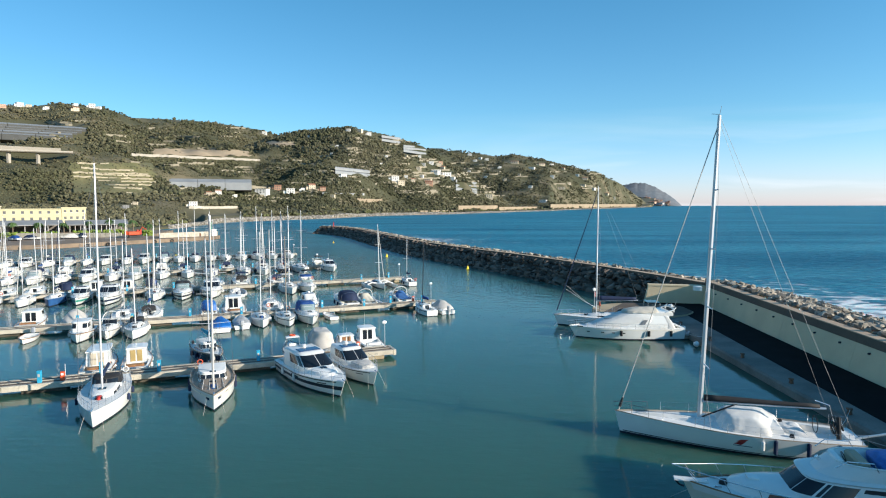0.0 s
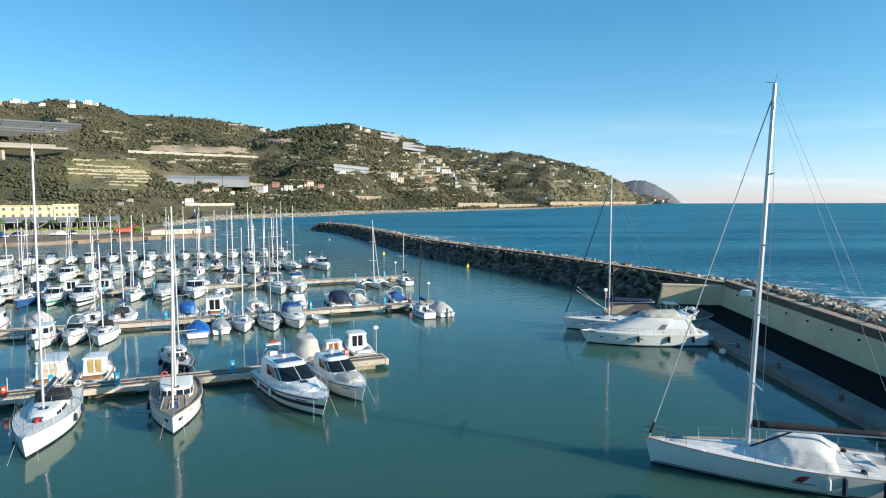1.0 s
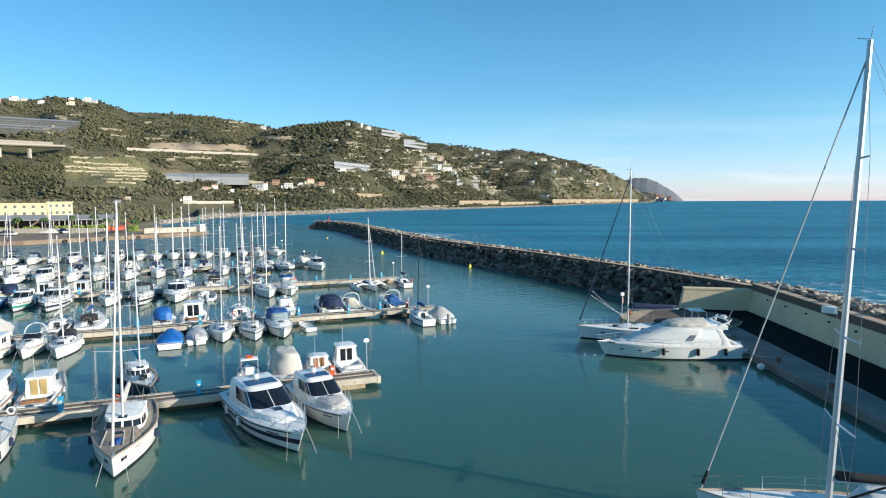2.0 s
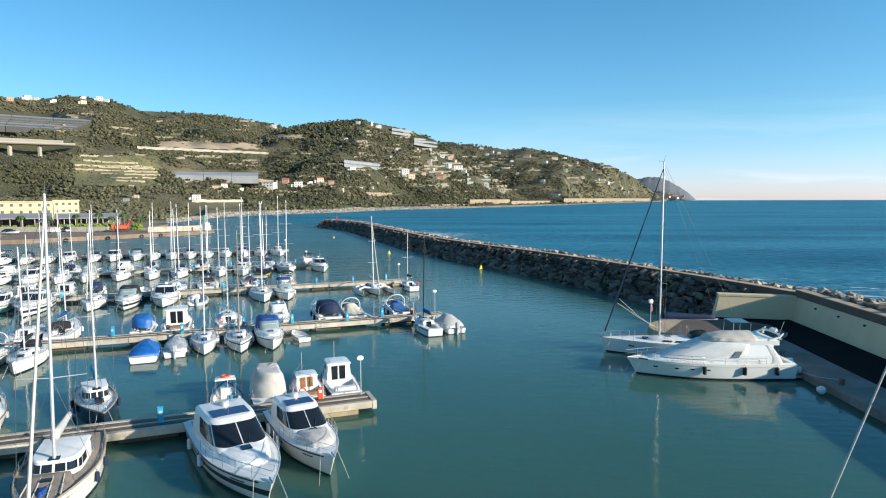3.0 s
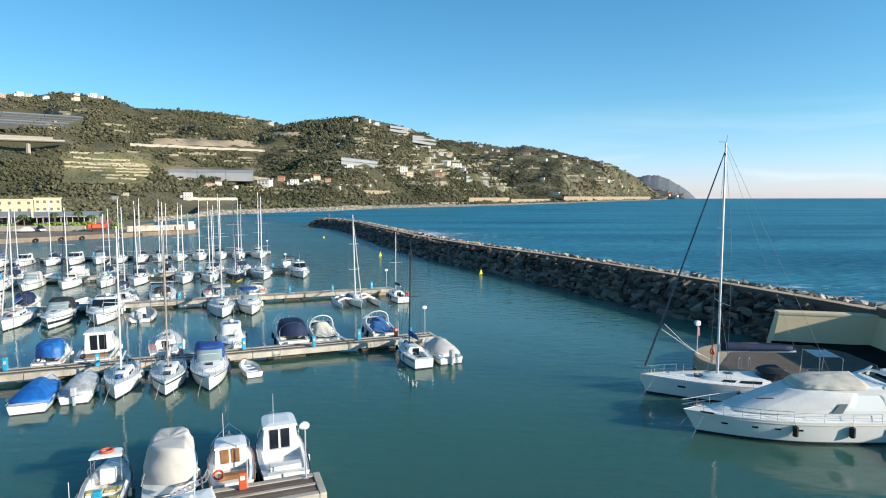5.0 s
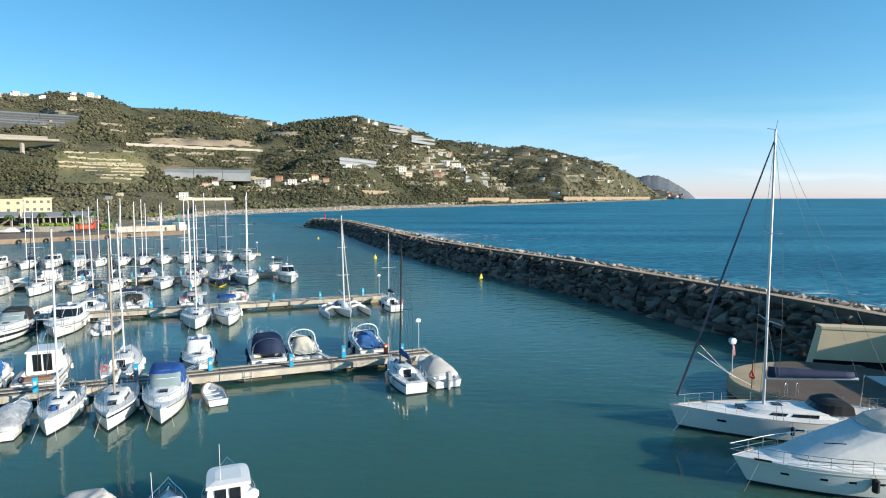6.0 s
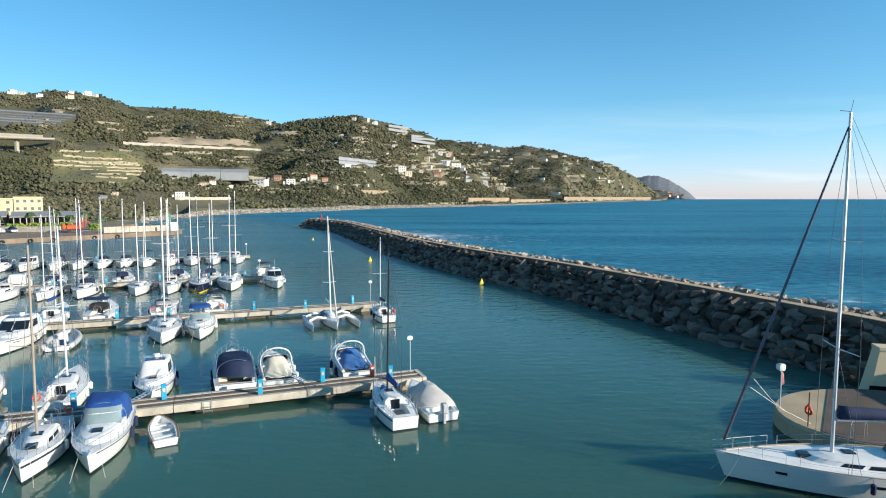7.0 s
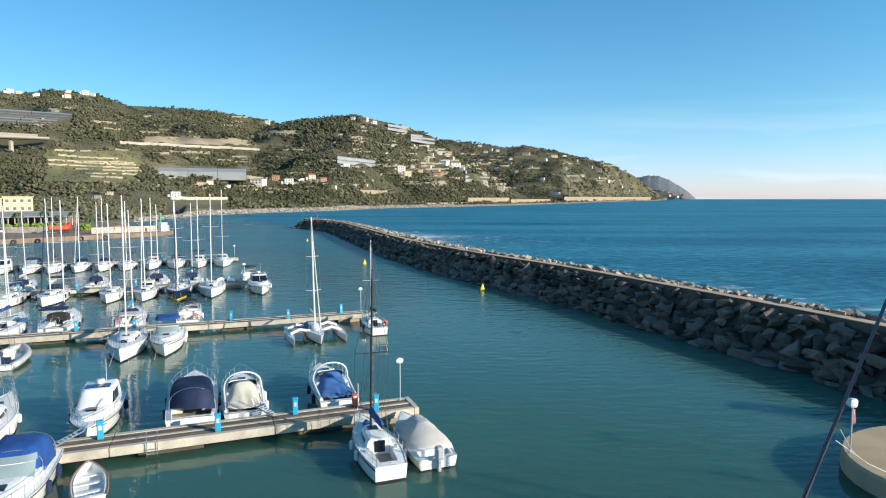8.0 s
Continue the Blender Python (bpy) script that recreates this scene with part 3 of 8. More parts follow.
def spot(phi, r):
    return Vector((EYE[0] + r * math.sin(radians(phi)), EYE[1] + r * math.cos(radians(phi)), float(terrain(phi, r))))


def on_ray(phi, e, r_lo=340.0, r_hi=4700.0):
    """Where a level sight line at bearing phi and slope e from over the harbour first meets the land."""
    rs = np.arange(r_lo, r_hi, 2.0)
    hit = np.nonzero(terrain(np.full_like(rs, phi), rs) >= 13.67 + e * rs)[0]
    return spot(phi, float(rs[hit[0]])) if len(hit) else None


def build_land():
    phis = np.concatenate((np.linspace(-60, -42, 19), np.linspace(-41.8, 18.6, 330)))
    fs = np.concatenate((np.linspace(-8, 30, 16), np.linspace(36, 1300, 150), np.linspace(1330, 2600, 26)))
    gp, gf = np.meshgrid(phis, fs)
    gr = np.minimum(np.interp(gp, *SHORE) + gf, 4890)
    z = terrain(gp, gr)
    x, y = EYE[0] + gr * np.sin(np.radians(gp)), EYE[1] + gr * np.cos(np.radians(gp))
    n = len(phis)
    verts = np.stack((x, y, z), -1).reshape(-1, 3).tolist()
    faces = [(j * n + i, j * n + i + 1, (j + 1) * n + i + 1, (j + 1) * n + i) for j in range(len(fs) - 1) for i in range(n - 1)]
    me = mesh("ground", verts, faces, HILL, smooth=True)
    bank = (1 - smooth(2, 14, gf)) * (0.55 + 0.45 * np.sin(gp * 2.1) * np.sin(gp * 0.9 + 1)) * smooth(-8, -3, gp)
    me.attributes.new("bank", "FLOAT", "POINT").data.foreach_set("value", bank.reshape(-1).astype(np.float32))
    tagged(new("ground", me), "terraced green coastal hills with dry grass and earth banks", "hillside", kind="structure")


build_land()


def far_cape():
    """The headland beyond the last hill, its haze put into the base colour."""
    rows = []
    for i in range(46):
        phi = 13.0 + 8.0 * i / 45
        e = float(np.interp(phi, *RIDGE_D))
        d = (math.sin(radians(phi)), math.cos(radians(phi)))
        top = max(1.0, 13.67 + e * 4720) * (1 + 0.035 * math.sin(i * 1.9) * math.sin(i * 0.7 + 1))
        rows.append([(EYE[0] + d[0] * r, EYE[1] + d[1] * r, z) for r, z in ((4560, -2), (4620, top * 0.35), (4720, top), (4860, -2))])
    me = strip("far_cape", rows, mat("haze blue headland", (0.13, 0.16, 0.185), 1.0, vary=0.45, scale=0.012, fine=0.05, col2=(0.20, 0.20, 0.21)))
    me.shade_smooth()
    tagged(new("backdrop", me), "distant headland coloured haze blue grey beyond the bay", "headland", kind="structure")



# ---- harbour walls ----
def strip(name, rows, mats, idx=None, closed=True):
    """A solid swept along: rows of equally many corner points, one row for each place along."""
    k = len(rows[0])
    verts = [p for row in rows for p in row]
    faces, mi = [], []
    for a in range(len(rows) - 1):
        for i in range(k):
            j = (i + 1) % k
            faces.append((a * k + i, a * k + j, (a + 1) * k + j, (a + 1) * k + i))
            mi.append(idx[i] if idx else 0)
    faces.append(tuple(range(k))[::-1]), mi.append(0)
    faces.append(tuple((len(rows) - 1) * k + i for i in range(k))), mi.append(0)
    return mesh(name, verts, faces, mats, mi)


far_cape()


def wall_x(y):
    return 33.3 + (y - 45) * 0.052


def build_mole():
    rows, core = [], []
    for p, w in zip(mole_pts, mole_way):
        side = Vector((w.y, -w.x, 0))
        q = [(-0.0, 2.6), (0.08, 3.8), (1.2, 3.83), (1.2, 2.6)]
        rows.append([(p.x + side.x * a, p.y + side.y * a, z) for a, z in q])
        c = [(-5.2, -2.0), (-3.9, -0.2), (-0.2, 2.7), (1.6, 2.9), (4.0, 1.6), (9.5, -2.0)]
        if p.y < 92:
            continue
        core.append([(p.x + side.x * a, p.y + side.y * a, z) for a, z in c])
    br = thing("breakwater_wall", Matrix(), "long curved breakwater of grey boulders with a concrete parapet", "breakwater", kind="structure")
    seg = 6
    for i in range(0, len(rows) - 1, seg):
        me = strip("parapet_block", rows[i:i + seg + 1], CAPC_SHADE)
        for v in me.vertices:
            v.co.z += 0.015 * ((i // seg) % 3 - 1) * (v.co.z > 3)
        part("parapet_block", me, CAPC_SHADE, br)
        # strip on top in the sunlit tone, over the shade-coloured parapet
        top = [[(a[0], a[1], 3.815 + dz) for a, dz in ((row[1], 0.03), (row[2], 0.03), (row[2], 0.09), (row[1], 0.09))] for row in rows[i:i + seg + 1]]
        part("coping", strip("coping", top, COPING_LIT), COPING_LIT, br)
    part("rubble_core", strip("rubble_core", core, ROCKI_SHADE), ROCKI_SHADE, br)
    return br


breakwater = build_mole()


def build_quay():
    ys = list(range(-40, 84, 6)) + [84.6]
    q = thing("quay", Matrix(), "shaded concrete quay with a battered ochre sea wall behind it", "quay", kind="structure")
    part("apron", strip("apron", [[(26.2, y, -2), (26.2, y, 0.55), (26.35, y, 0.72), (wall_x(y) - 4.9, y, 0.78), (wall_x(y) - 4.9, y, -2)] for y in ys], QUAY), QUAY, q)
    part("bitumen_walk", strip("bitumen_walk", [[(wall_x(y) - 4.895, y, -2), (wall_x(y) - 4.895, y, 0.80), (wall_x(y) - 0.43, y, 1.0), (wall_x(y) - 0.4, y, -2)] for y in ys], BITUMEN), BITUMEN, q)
    w = thing("sea_wall", Matrix(), "battered ochre rendered sea wall with a concrete parapet coloured shade brown", "wall", kind="structure")
    for a, b in zip(ys, ys[1:]):
        part("wall_panel", strip("wall_panel", [[(wall_x(y) - 0.45, y, 0.3), (wall_x(y) + 0.35, y, 3.4), (wall_x(y) + 2.4, y, 3.4), (wall_x(y) + 2.4, y, 0.3)] for y in (a + 0.01, b - 0.01)], YWALL), YWALL, w)
        # top strip coloured as sunlit, parapet block below coloured as shaded
        part("coping", strip("coping", [[(wall_x(y) + 0.40, y, 4.11), (wall_x(y) + 0.40, y, 4.19), (wall_x(y) + 1.27, y, 4.22), (wall_x(y) + 1.27, y, 4.14)] for y in (a + 0.01, b - 0.01)], COPING_LIT), COPING_LIT, w)
        part("parapet_block", strip("parapet_block", [[(wall_x(y) + 0.3, y, 3.4), (wall_x(y) + 0.42, y, 4.1), (wall_x(y) + 1.25, y, 4.13), (wall_x(y) + 1.25, y, 3.4)] for y in (a + 0.01, b - 0.01)], CAPC_SHADE), CAPC_SHADE, w)
    for y in range(12, 84, 4):
        part("drain_pipe", tube([(wall_x(y) + 0.05, y, 2.9), (wall_x(y) + 0.45, y, 2.9)], 0.09, 10), BOOT, w, "dark drain hole in the wall")
    # unseen tall wall, added to throw shade on the older yacht
    hw = thing("high_sea_wall", Matrix(), "tall plain ochre wall added out of view to cast shade", "wall", kind="structure")
    part("wall_panel", strip("wall_panel", [[(wall_x(y) + 1.3, y, 0.3), (wall_x(y) + 1.5, y, 8.6), (wall_x(y) + 2.6, y, 8.6), (wall_x(y) + 2.6, y, 0.3)] for y in (-38, 24.5)], YWALL), YWALL, hw)
    # the return wall across the quay's end
    a, b = Vector((28.05, 85.6, 0)), Vector((35.6, 84.0, 0))
    u = (b - a).normalized()
    nrm = Vector((u.y, -u.x, 0))
    L = (b - a).length
    m = Matrix(((u.x, -nrm.x, 0, a.x), (u.y, -nrm.y, 0, a.y), (0, 0, 1, 0), (0, 0, 0, 1)))
    rw = thing("return_wall", m, "ochre rendered end wall half in shadow", "wall", kind="structure")
    part("wall_panel", strip("wall_panel", [[(-0.55, -0.3, 0.2), (-0.55, 1.3, 0.2), (0.05, 1.1, 3.3), (0.05, -0.02, 3.3)], [(L, -0.3, 0.2), (L, 1.3, 0.2), (L, 1.1, 3.3), (L, -0.02, 3.3)]], YWALL), YWALL, rw)
    part("coping", strip("coping", [[(0.0, -0.08, 3.3), (0.0, 1.15, 3.3), (0.0, 1.15, 3.5), (0.0, -0.08, 3.5)], [(L, -0.08, 3.3), (L, 1.15, 3.3), (L, 1.15, 3.5), (L, -0.08, 3.5)]], YWALL), YWALL, rw)
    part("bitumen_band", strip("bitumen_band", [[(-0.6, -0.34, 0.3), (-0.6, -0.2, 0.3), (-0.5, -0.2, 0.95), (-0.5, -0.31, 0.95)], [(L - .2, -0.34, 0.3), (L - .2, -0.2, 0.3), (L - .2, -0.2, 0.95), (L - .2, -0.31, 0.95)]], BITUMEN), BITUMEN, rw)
    # round pier head
    c = Vector((25.35, 79.6, 0))
    bm = bmesh.new()
    ring = [(c.x + math.cos(t) * 6.6, c.y + math.sin(t) * 5.2) for t in (radians(20 + k * 320 / 36) for k in range(37))]
    prof = [(1.0, -2), (1.0, 0.78), (0.985, 0.95)]
    loops = [[bm.verts.new((c.x + (x - c.x) * f, c.y + (y - c.y) * f, z)) for x, y in ring] for f, z in prof]
    for p, r in zip(loops, loops[1:]):
        for i in range(37):
            bm.faces.new((p[i], p[(i + 1) % 37], r[(i + 1) % 37], r[i]))
    bm.faces.new(loops[-1])
    head = thing("pier_head", Matrix(), "rounded tan concrete pier head partly in shadow", "pier", kind="structure")
    part("pier_slab", bm, mat("tan concrete", (0.42, 0.32, 0.20), 0.9, vary=0.15, scale=0.4, bump=0.01, fine=8), head)
    # thin raised slab whose dark brown stands in for shade on the head
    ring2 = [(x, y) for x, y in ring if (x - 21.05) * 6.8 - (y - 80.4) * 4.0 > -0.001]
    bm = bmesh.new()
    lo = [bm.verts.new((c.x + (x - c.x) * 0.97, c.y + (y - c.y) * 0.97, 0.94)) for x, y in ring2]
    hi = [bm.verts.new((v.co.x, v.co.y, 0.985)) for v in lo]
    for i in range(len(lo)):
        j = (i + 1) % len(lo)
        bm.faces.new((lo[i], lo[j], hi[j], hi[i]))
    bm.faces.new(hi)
    part("worn_slab", bm, mat("shade brown concrete", (0.115, 0.085, 0.062), 0.9, vary=0.25, scale=0.5, bump=0.01, fine=8), head, "thin concrete slab coloured brown as shade")


build_quay()


# ---- pontoons ----
ENDS = {1: (-5.9, 57.5, 62), 2: (-2.3, 86.8, 92), 3: (-9.6, 115.5, 100), 4: (-31.2, 139.1, 96), 5: (-45.8, 173.2, 100)}
PW = 2.1


def berth(k, s, d):
    """A place by pontoon k: s along it from its free end (negative: towards the land), d towards the open water in front of it."""
    x, y, _ = ENDS[k]
    p = Vector((x, y, 0)) + ALONG * s + ACROSS * d
    return p.x, p.y


HEAD = math.degrees(math.atan2(ACROSS.y, ACROSS.x))


def build_pontoon(k):
    x, y, length = ENDS[k]
    m = Matrix(((ALONG.x, -ACROSS.x, 0, x), (ALONG.y, -ACROSS.y, 0, y), (0, 0, 1, 0), (0, 0, 0, 1)))
    po = thing("pontoon", m, "concrete edged pontoon with grey planks on floats", "pontoon", "pontoons of the marina")
    bay = 8.0
    for i in range(int(length // bay)):
        a, b = -i * bay - 0.02, -(i + 1) * bay + 0.02
        for y0, y1 in ((0, 0.32), (PW - 0.32, PW)):
            part("edge_beam", box(b, a, y0, y1, 0.34, 0.80, bevel=0.02), CONC, po)
        part("float", box(b + 1.2, a - 3.6, 0.40, PW - 0.40, -0.5, 0.34, bevel=0.03), CONCDARK, po, "dark concrete float")
        part("mid_rail", box(b, a, PW / 2 - 0.09, PW / 2 + 0.09, 0.70, 0.80, bevel=0.01), CONC, po)
        for y0, y1 in ((0.33, PW / 2 - 0.1), (PW / 2 + 0.1, PW - 0.33)):
            if k <= 2 and i < 5:
                for j in range(6):
                    yy = y0 + (y1 - y0) * j / 6
                    part("plank", box(b, a, yy + 0.006, yy + (y1 - y0) / 6 - 0.006, 0.70, 0.765), PLANK, po)
            else:
                part("planking", box(b, a, y0, y1, 0.68, 0.765), PLANK, po)
    part("end_beam", box(0.0, 0.3, 0, PW, 0.25, 0.81, bevel=0.02), CONC, po)
    if k == 1:
        cu = bpy.data.curves.new("berth_number", "FONT")
        cu.body, cu.size, cu.extrude = "49", 0.34, 0.003
        num = new("berth_number", cu)
        num.parent = po
        num.matrix_basis = Matrix.Translation((-1.9, -0.004, 0.44)) @ Euler((radians(90), 0, 0)).to_matrix().to_4x4()
        cu.materials.append(mat("grey stencil paint", (0.25, 0.24, 0.22), 0.8))
    part("end_float", box(-3.2, -0.9, 0.12, PW - 0.12, -0.5, 0.3, bevel=0.03), mat("wet tan concrete", (0.30, 0.24, 0.15), 0.8, vary=0.3, scale=1.5), po)
    return po


for k in ENDS:
    build_pontoon(k)
# ---- boats: kinds ----
class Hull:
    """A hull along +x, afloat at z = 0. fs, fb: freeboard at stern and bow; tr: transom width; rake: overhang of the stem."""

    def __init__(self, L, B, fs, fb, tr=0.75, rake=0.5, srake=0.0, full=2.2, mid=0.4, wr=0.88, flare=0.35):
        self.L, self.B, self.fs, self.fb, self.tr, self.rake, self.srake, self.full, self.mid, self.wr, self.flare = L, B, fs, fb, tr, rake, srake, full, mid, wr, flare

    def w(self, s):
        if s > self.mid:
            return self.B / 2 * max(0.0, 1 - ((s - self.mid) / (1 - self.mid)) ** self.full) + 0.02
        return self.B / 2 * (1 - (1 - self.tr) * ((self.mid - s) / self.mid) ** 2)

    def z(self, s):
        return self.fs + (self.fb - self.fs) * s ** 1.8

    def x(self, s, v=1.0):
        return -self.L / 2 + self.L * s + self.rake * s ** 4 * v + self.srake * (1 - s) ** 6 * v

    def at(self, x):
        return max(0.0, min(1.0, (x + self.L / 2) / self.L))

    def pt(self, s, v, side=1):
        k = self.wr - self.flare * s ** 3
        if v < 0:
            return Vector((self.x(s, 0), side * self.w(s) * k * (1 + v * 0.8), v * 0.5))
        return Vector((self.x(s, v), side * self.w(s) * (k + (1 - k) * v ** 0.75), self.z(s) * v))

    def build(self, root, hull_mat=None, bottom=None, stripe=None, band=(0.72, 0.84), cockpit=None, deck_mat=None, n=16, rim=0.05, rubrail=None):
        """Shell and deck. cockpit: (from s, to s, depth, share of the width)."""
        hull_mat, bottom, deck_mat = hull_mat or GEL, bottom or BOOT, deck_mat or DECK
        vs = [-1, 0.0, 0.10, 0.4, band[0], band[1], 1.0]
        ss = [1 - (1 - i / n) ** 1.25 for i in range(n + 1)]
        verts, faces, mi = [], [], []
        for side in (1, -1):
            for s in ss:
                for v in vs:
                    verts.append(self.pt(s, v, side))
                verts.append(self.pt(s, 1.0, side) + Vector((0, -side * min(rim, self.w(s) * 0.8), 0)))
        k = len(vs) + 1
        half = (n + 1) * k
        for h in (0, half):
            for i in range(n):
                for j in range(k - 1):
                    q = (h + i * k + j, h + i * k + j + 1, h + (i + 1) * k + j + 1, h + (i + 1) * k + j)
                    faces.append(q if h else q[::-1])
                    mi.append(1 if j < 2 else (2 if j == 4 and stripe else 0))
        for j in range(k - 2):
            faces.append((j, j + 1, half + j + 1, half + j)), mi.append(1 if j < 2 else 0)
            a = n * k
            faces.append((a + j, half + a + j, half + a + j + 1, a + j + 1)), mi.append(1 if j < 2 else 0)
        me = mesh("hull", verts, faces, [hull_mat, bottom, stripe or hull_mat], mi, smooth=True)
        me.set_sharp_from_angle(angle=radians(40))
        part("hull", me, hull_mat, root)
        c = cockpit or (2, 3, 0, 0.6)
        ds = sorted(set([s for s in ss if not (abs(s - c[0]) < 0.02 or abs(s - c[1]) < 0.02)] + ([c[0], c[0] + 1e-3, c[1] - 1e-3, c[1]] if cockpit else [])))
        verts, faces = [], []
        for s in ds:
            w = max(0.0, self.w(s) - min(rim, self.w(s) * 0.8))
            z, x = self.z(s) - 0.03, self.x(s)
            dep = c[2] if c[0] + 5e-4 < s < c[1] - 5e-4 else 0.0
            cw = w * c[3]
            up = z + 0.05 * w
            for y, zz in ((-w, z), (-cw - 0.005, up), (-cw, up - dep), (0, up - dep + (0.02 if not dep else 0)), (cw, up - dep), (cw + 0.005, up), (w, z)):
                verts.append((x, y, zz))
        for i in range(len(ds) - 1):
            for j in range(6):
                faces.append((i * 7 + j, (i + 1) * 7 + j, (i + 1) * 7 + j + 1, i * 7 + j + 1))
        me = mesh("deck", verts, faces, deck_mat)
        part("deck", me, deck_mat, root)
        if rubrail:
            for side in (1, -1):
                part("rubbing_strake", tube([self.pt(s, 0.97, side) + Vector((0, side * 0.02, 0)) for s in ss], 0.045, 5), rubrail, root)
        return self

    def patch(self, root, name, s0, s1, v0, v1, material, side, off=0.012):
        bm = bmesh.new()
        rows = []
        k = 4 if s1 - s0 < 0.2 else 24
        for j in range(2):
            rows.append([bm.verts.new(self.pt(s0 + (s1 - s0) * i / k, (v0, v1)[j], side) + Vector((0, side * off, 0))) for i in range(k + 1)])
        for i in range(k):
            bm.faces.new((rows[0][i], rows[0][i + 1], rows[1][i + 1], rows[1][i]))
        r = bmesh.ops.extrude_face_region(bm, geom=bm.faces[:])
        for v in r["geom"]:
            if isinstance(v, bmesh.types.BMVert):
                v.co.y -= side * (off + 0.01)
        part(name, bm, material, root)

    def rail(self, root, s0, s1, h=0.6, posts=5, wire=True, inset=0.06, bow=False, r=0.011, mat_=None, name="guard_rail"):
        """A guard rail along both sides from s0 to s1; bow: joined round the stem."""
        def p(s, side, up):
            q = self.pt(s, 1, side)
            return Vector((q.x, q.y - side * min(inset, abs(q.y)), q.z + up))
        m = mat_ or STEEL
        if bow:
            bm = bmesh.new()
            top = [p(s0 + (s1 - s0) * i / 6, 1, h) for i in range(7)]
            top[-1].x += 0.15
            other = [Vector((q.x, -q.y, q.z)) for q in top[::-1]]
            bm_tube(bm, top + other, r, 5)
            low = [q - Vector((0.04, 0, h * 0.5)) for q in top] + [q - Vector((0.04, 0, h * 0.5)) for q in other]
            bm_tube(bm, low, r * 0.6, 4)
            for side in (1, -1):
                for i in range(0, posts):
                    s = s0 + (s1 - s0) * i / posts
                    bm_tube(bm, [p(s, side, -0.02), p(s, side, h)], r, 5)
            part("pulpit", bm, m, root)
        else:
            for side in (1, -1):
                bm = bmesh.new()
                for i in range(posts):
                    s = s0 + (s1 - s0) * i / max(1, posts - 1)
                    bm_tube(bm, [p(s, side, -0.02), p(s, side, h)], r, 5)
                for f in (1.0, 0.5):
                    bm_tube(bm, [p(s0 + (s1 - s0) * i / 8, side, h * f) for i in range(9)], r * (0.5 if wire else 0.9), 4)
                part(name, bm, m, root)

    def fenders(self, root, places, material=None, r=0.11, h=0.5):
        for s, side in places:
            q = self.pt(s, 0.62, side)
            top = self.pt(s, 1, side)
            bm = bmesh.new()
            c = Vector((q.x, q.y + side * r, q.z))
            bm_tube(bm, [c + Vector((0, 0, z)) for z in (-h / 2, -h / 2 + 0.04)], r * 0.5, 8, r)
            bm_tube(bm, [c + Vector((0, 0, z)) for z in (-h / 2 + 0.04, h / 2 - 0.06)], r, 8)
            bm_tube(bm, [c + Vector((0, 0, z)) for z in (h / 2 - 0.06, h / 2)], r, 8, r * 0.4)
            bm_tube(bm, [c + Vector((0, 0, h / 2)), top + Vector((0, 0, 0.05))], 0.008, 4)
            part("fender", bm, material or FENDERW, root)


def boat_root(name, x, y, ang, L, bow, label, group, category):
    d = Vector((math.cos(radians(ang)), math.sin(radians(ang)), 0))
    c = Vector((x, y, 0)) + d * (-L / 2 if bow else L / 2)
    return thing(name, Matrix.Translation(c) @ pose(0, 0, 0, rng.uniform(-0.8, 0.8), 0, ang), label, category, group)


def ensign(root, x, y, z):
    """A small green, white and red flag on a staff."""
    staff = part("flag_staff", tube([(x, y, z - 0.05), (x - 0.25, y, z + 1.1)], 0.015, 5), STEEL, root)
    for i, m in enumerate((FLAGG, FLAGW, FLAGR)):
        part("flag_stripe", box(x - 0.38 - 0.17 * i, x - 0.22 - 0.17 * i, y - 0.01, y + 0.01, z + 0.62 - 0.05 * i, z + 1.02 - 0.05 * i), m, staff)


def moor(root, H, bow=True, drop=3.5):
    """Lines from the bow cleats down into the water."""
    for side in (1, -1):
        a = H.pt(0.93, 1, side)
        part("mooring_line", tube([a, a + Vector((0.5, side * 0.2, -a.z * 0.6)), a + Vector((drop * 0.35, side * 0.4, -a.z - 0.3))], 0.010, 4), ROPE, root)


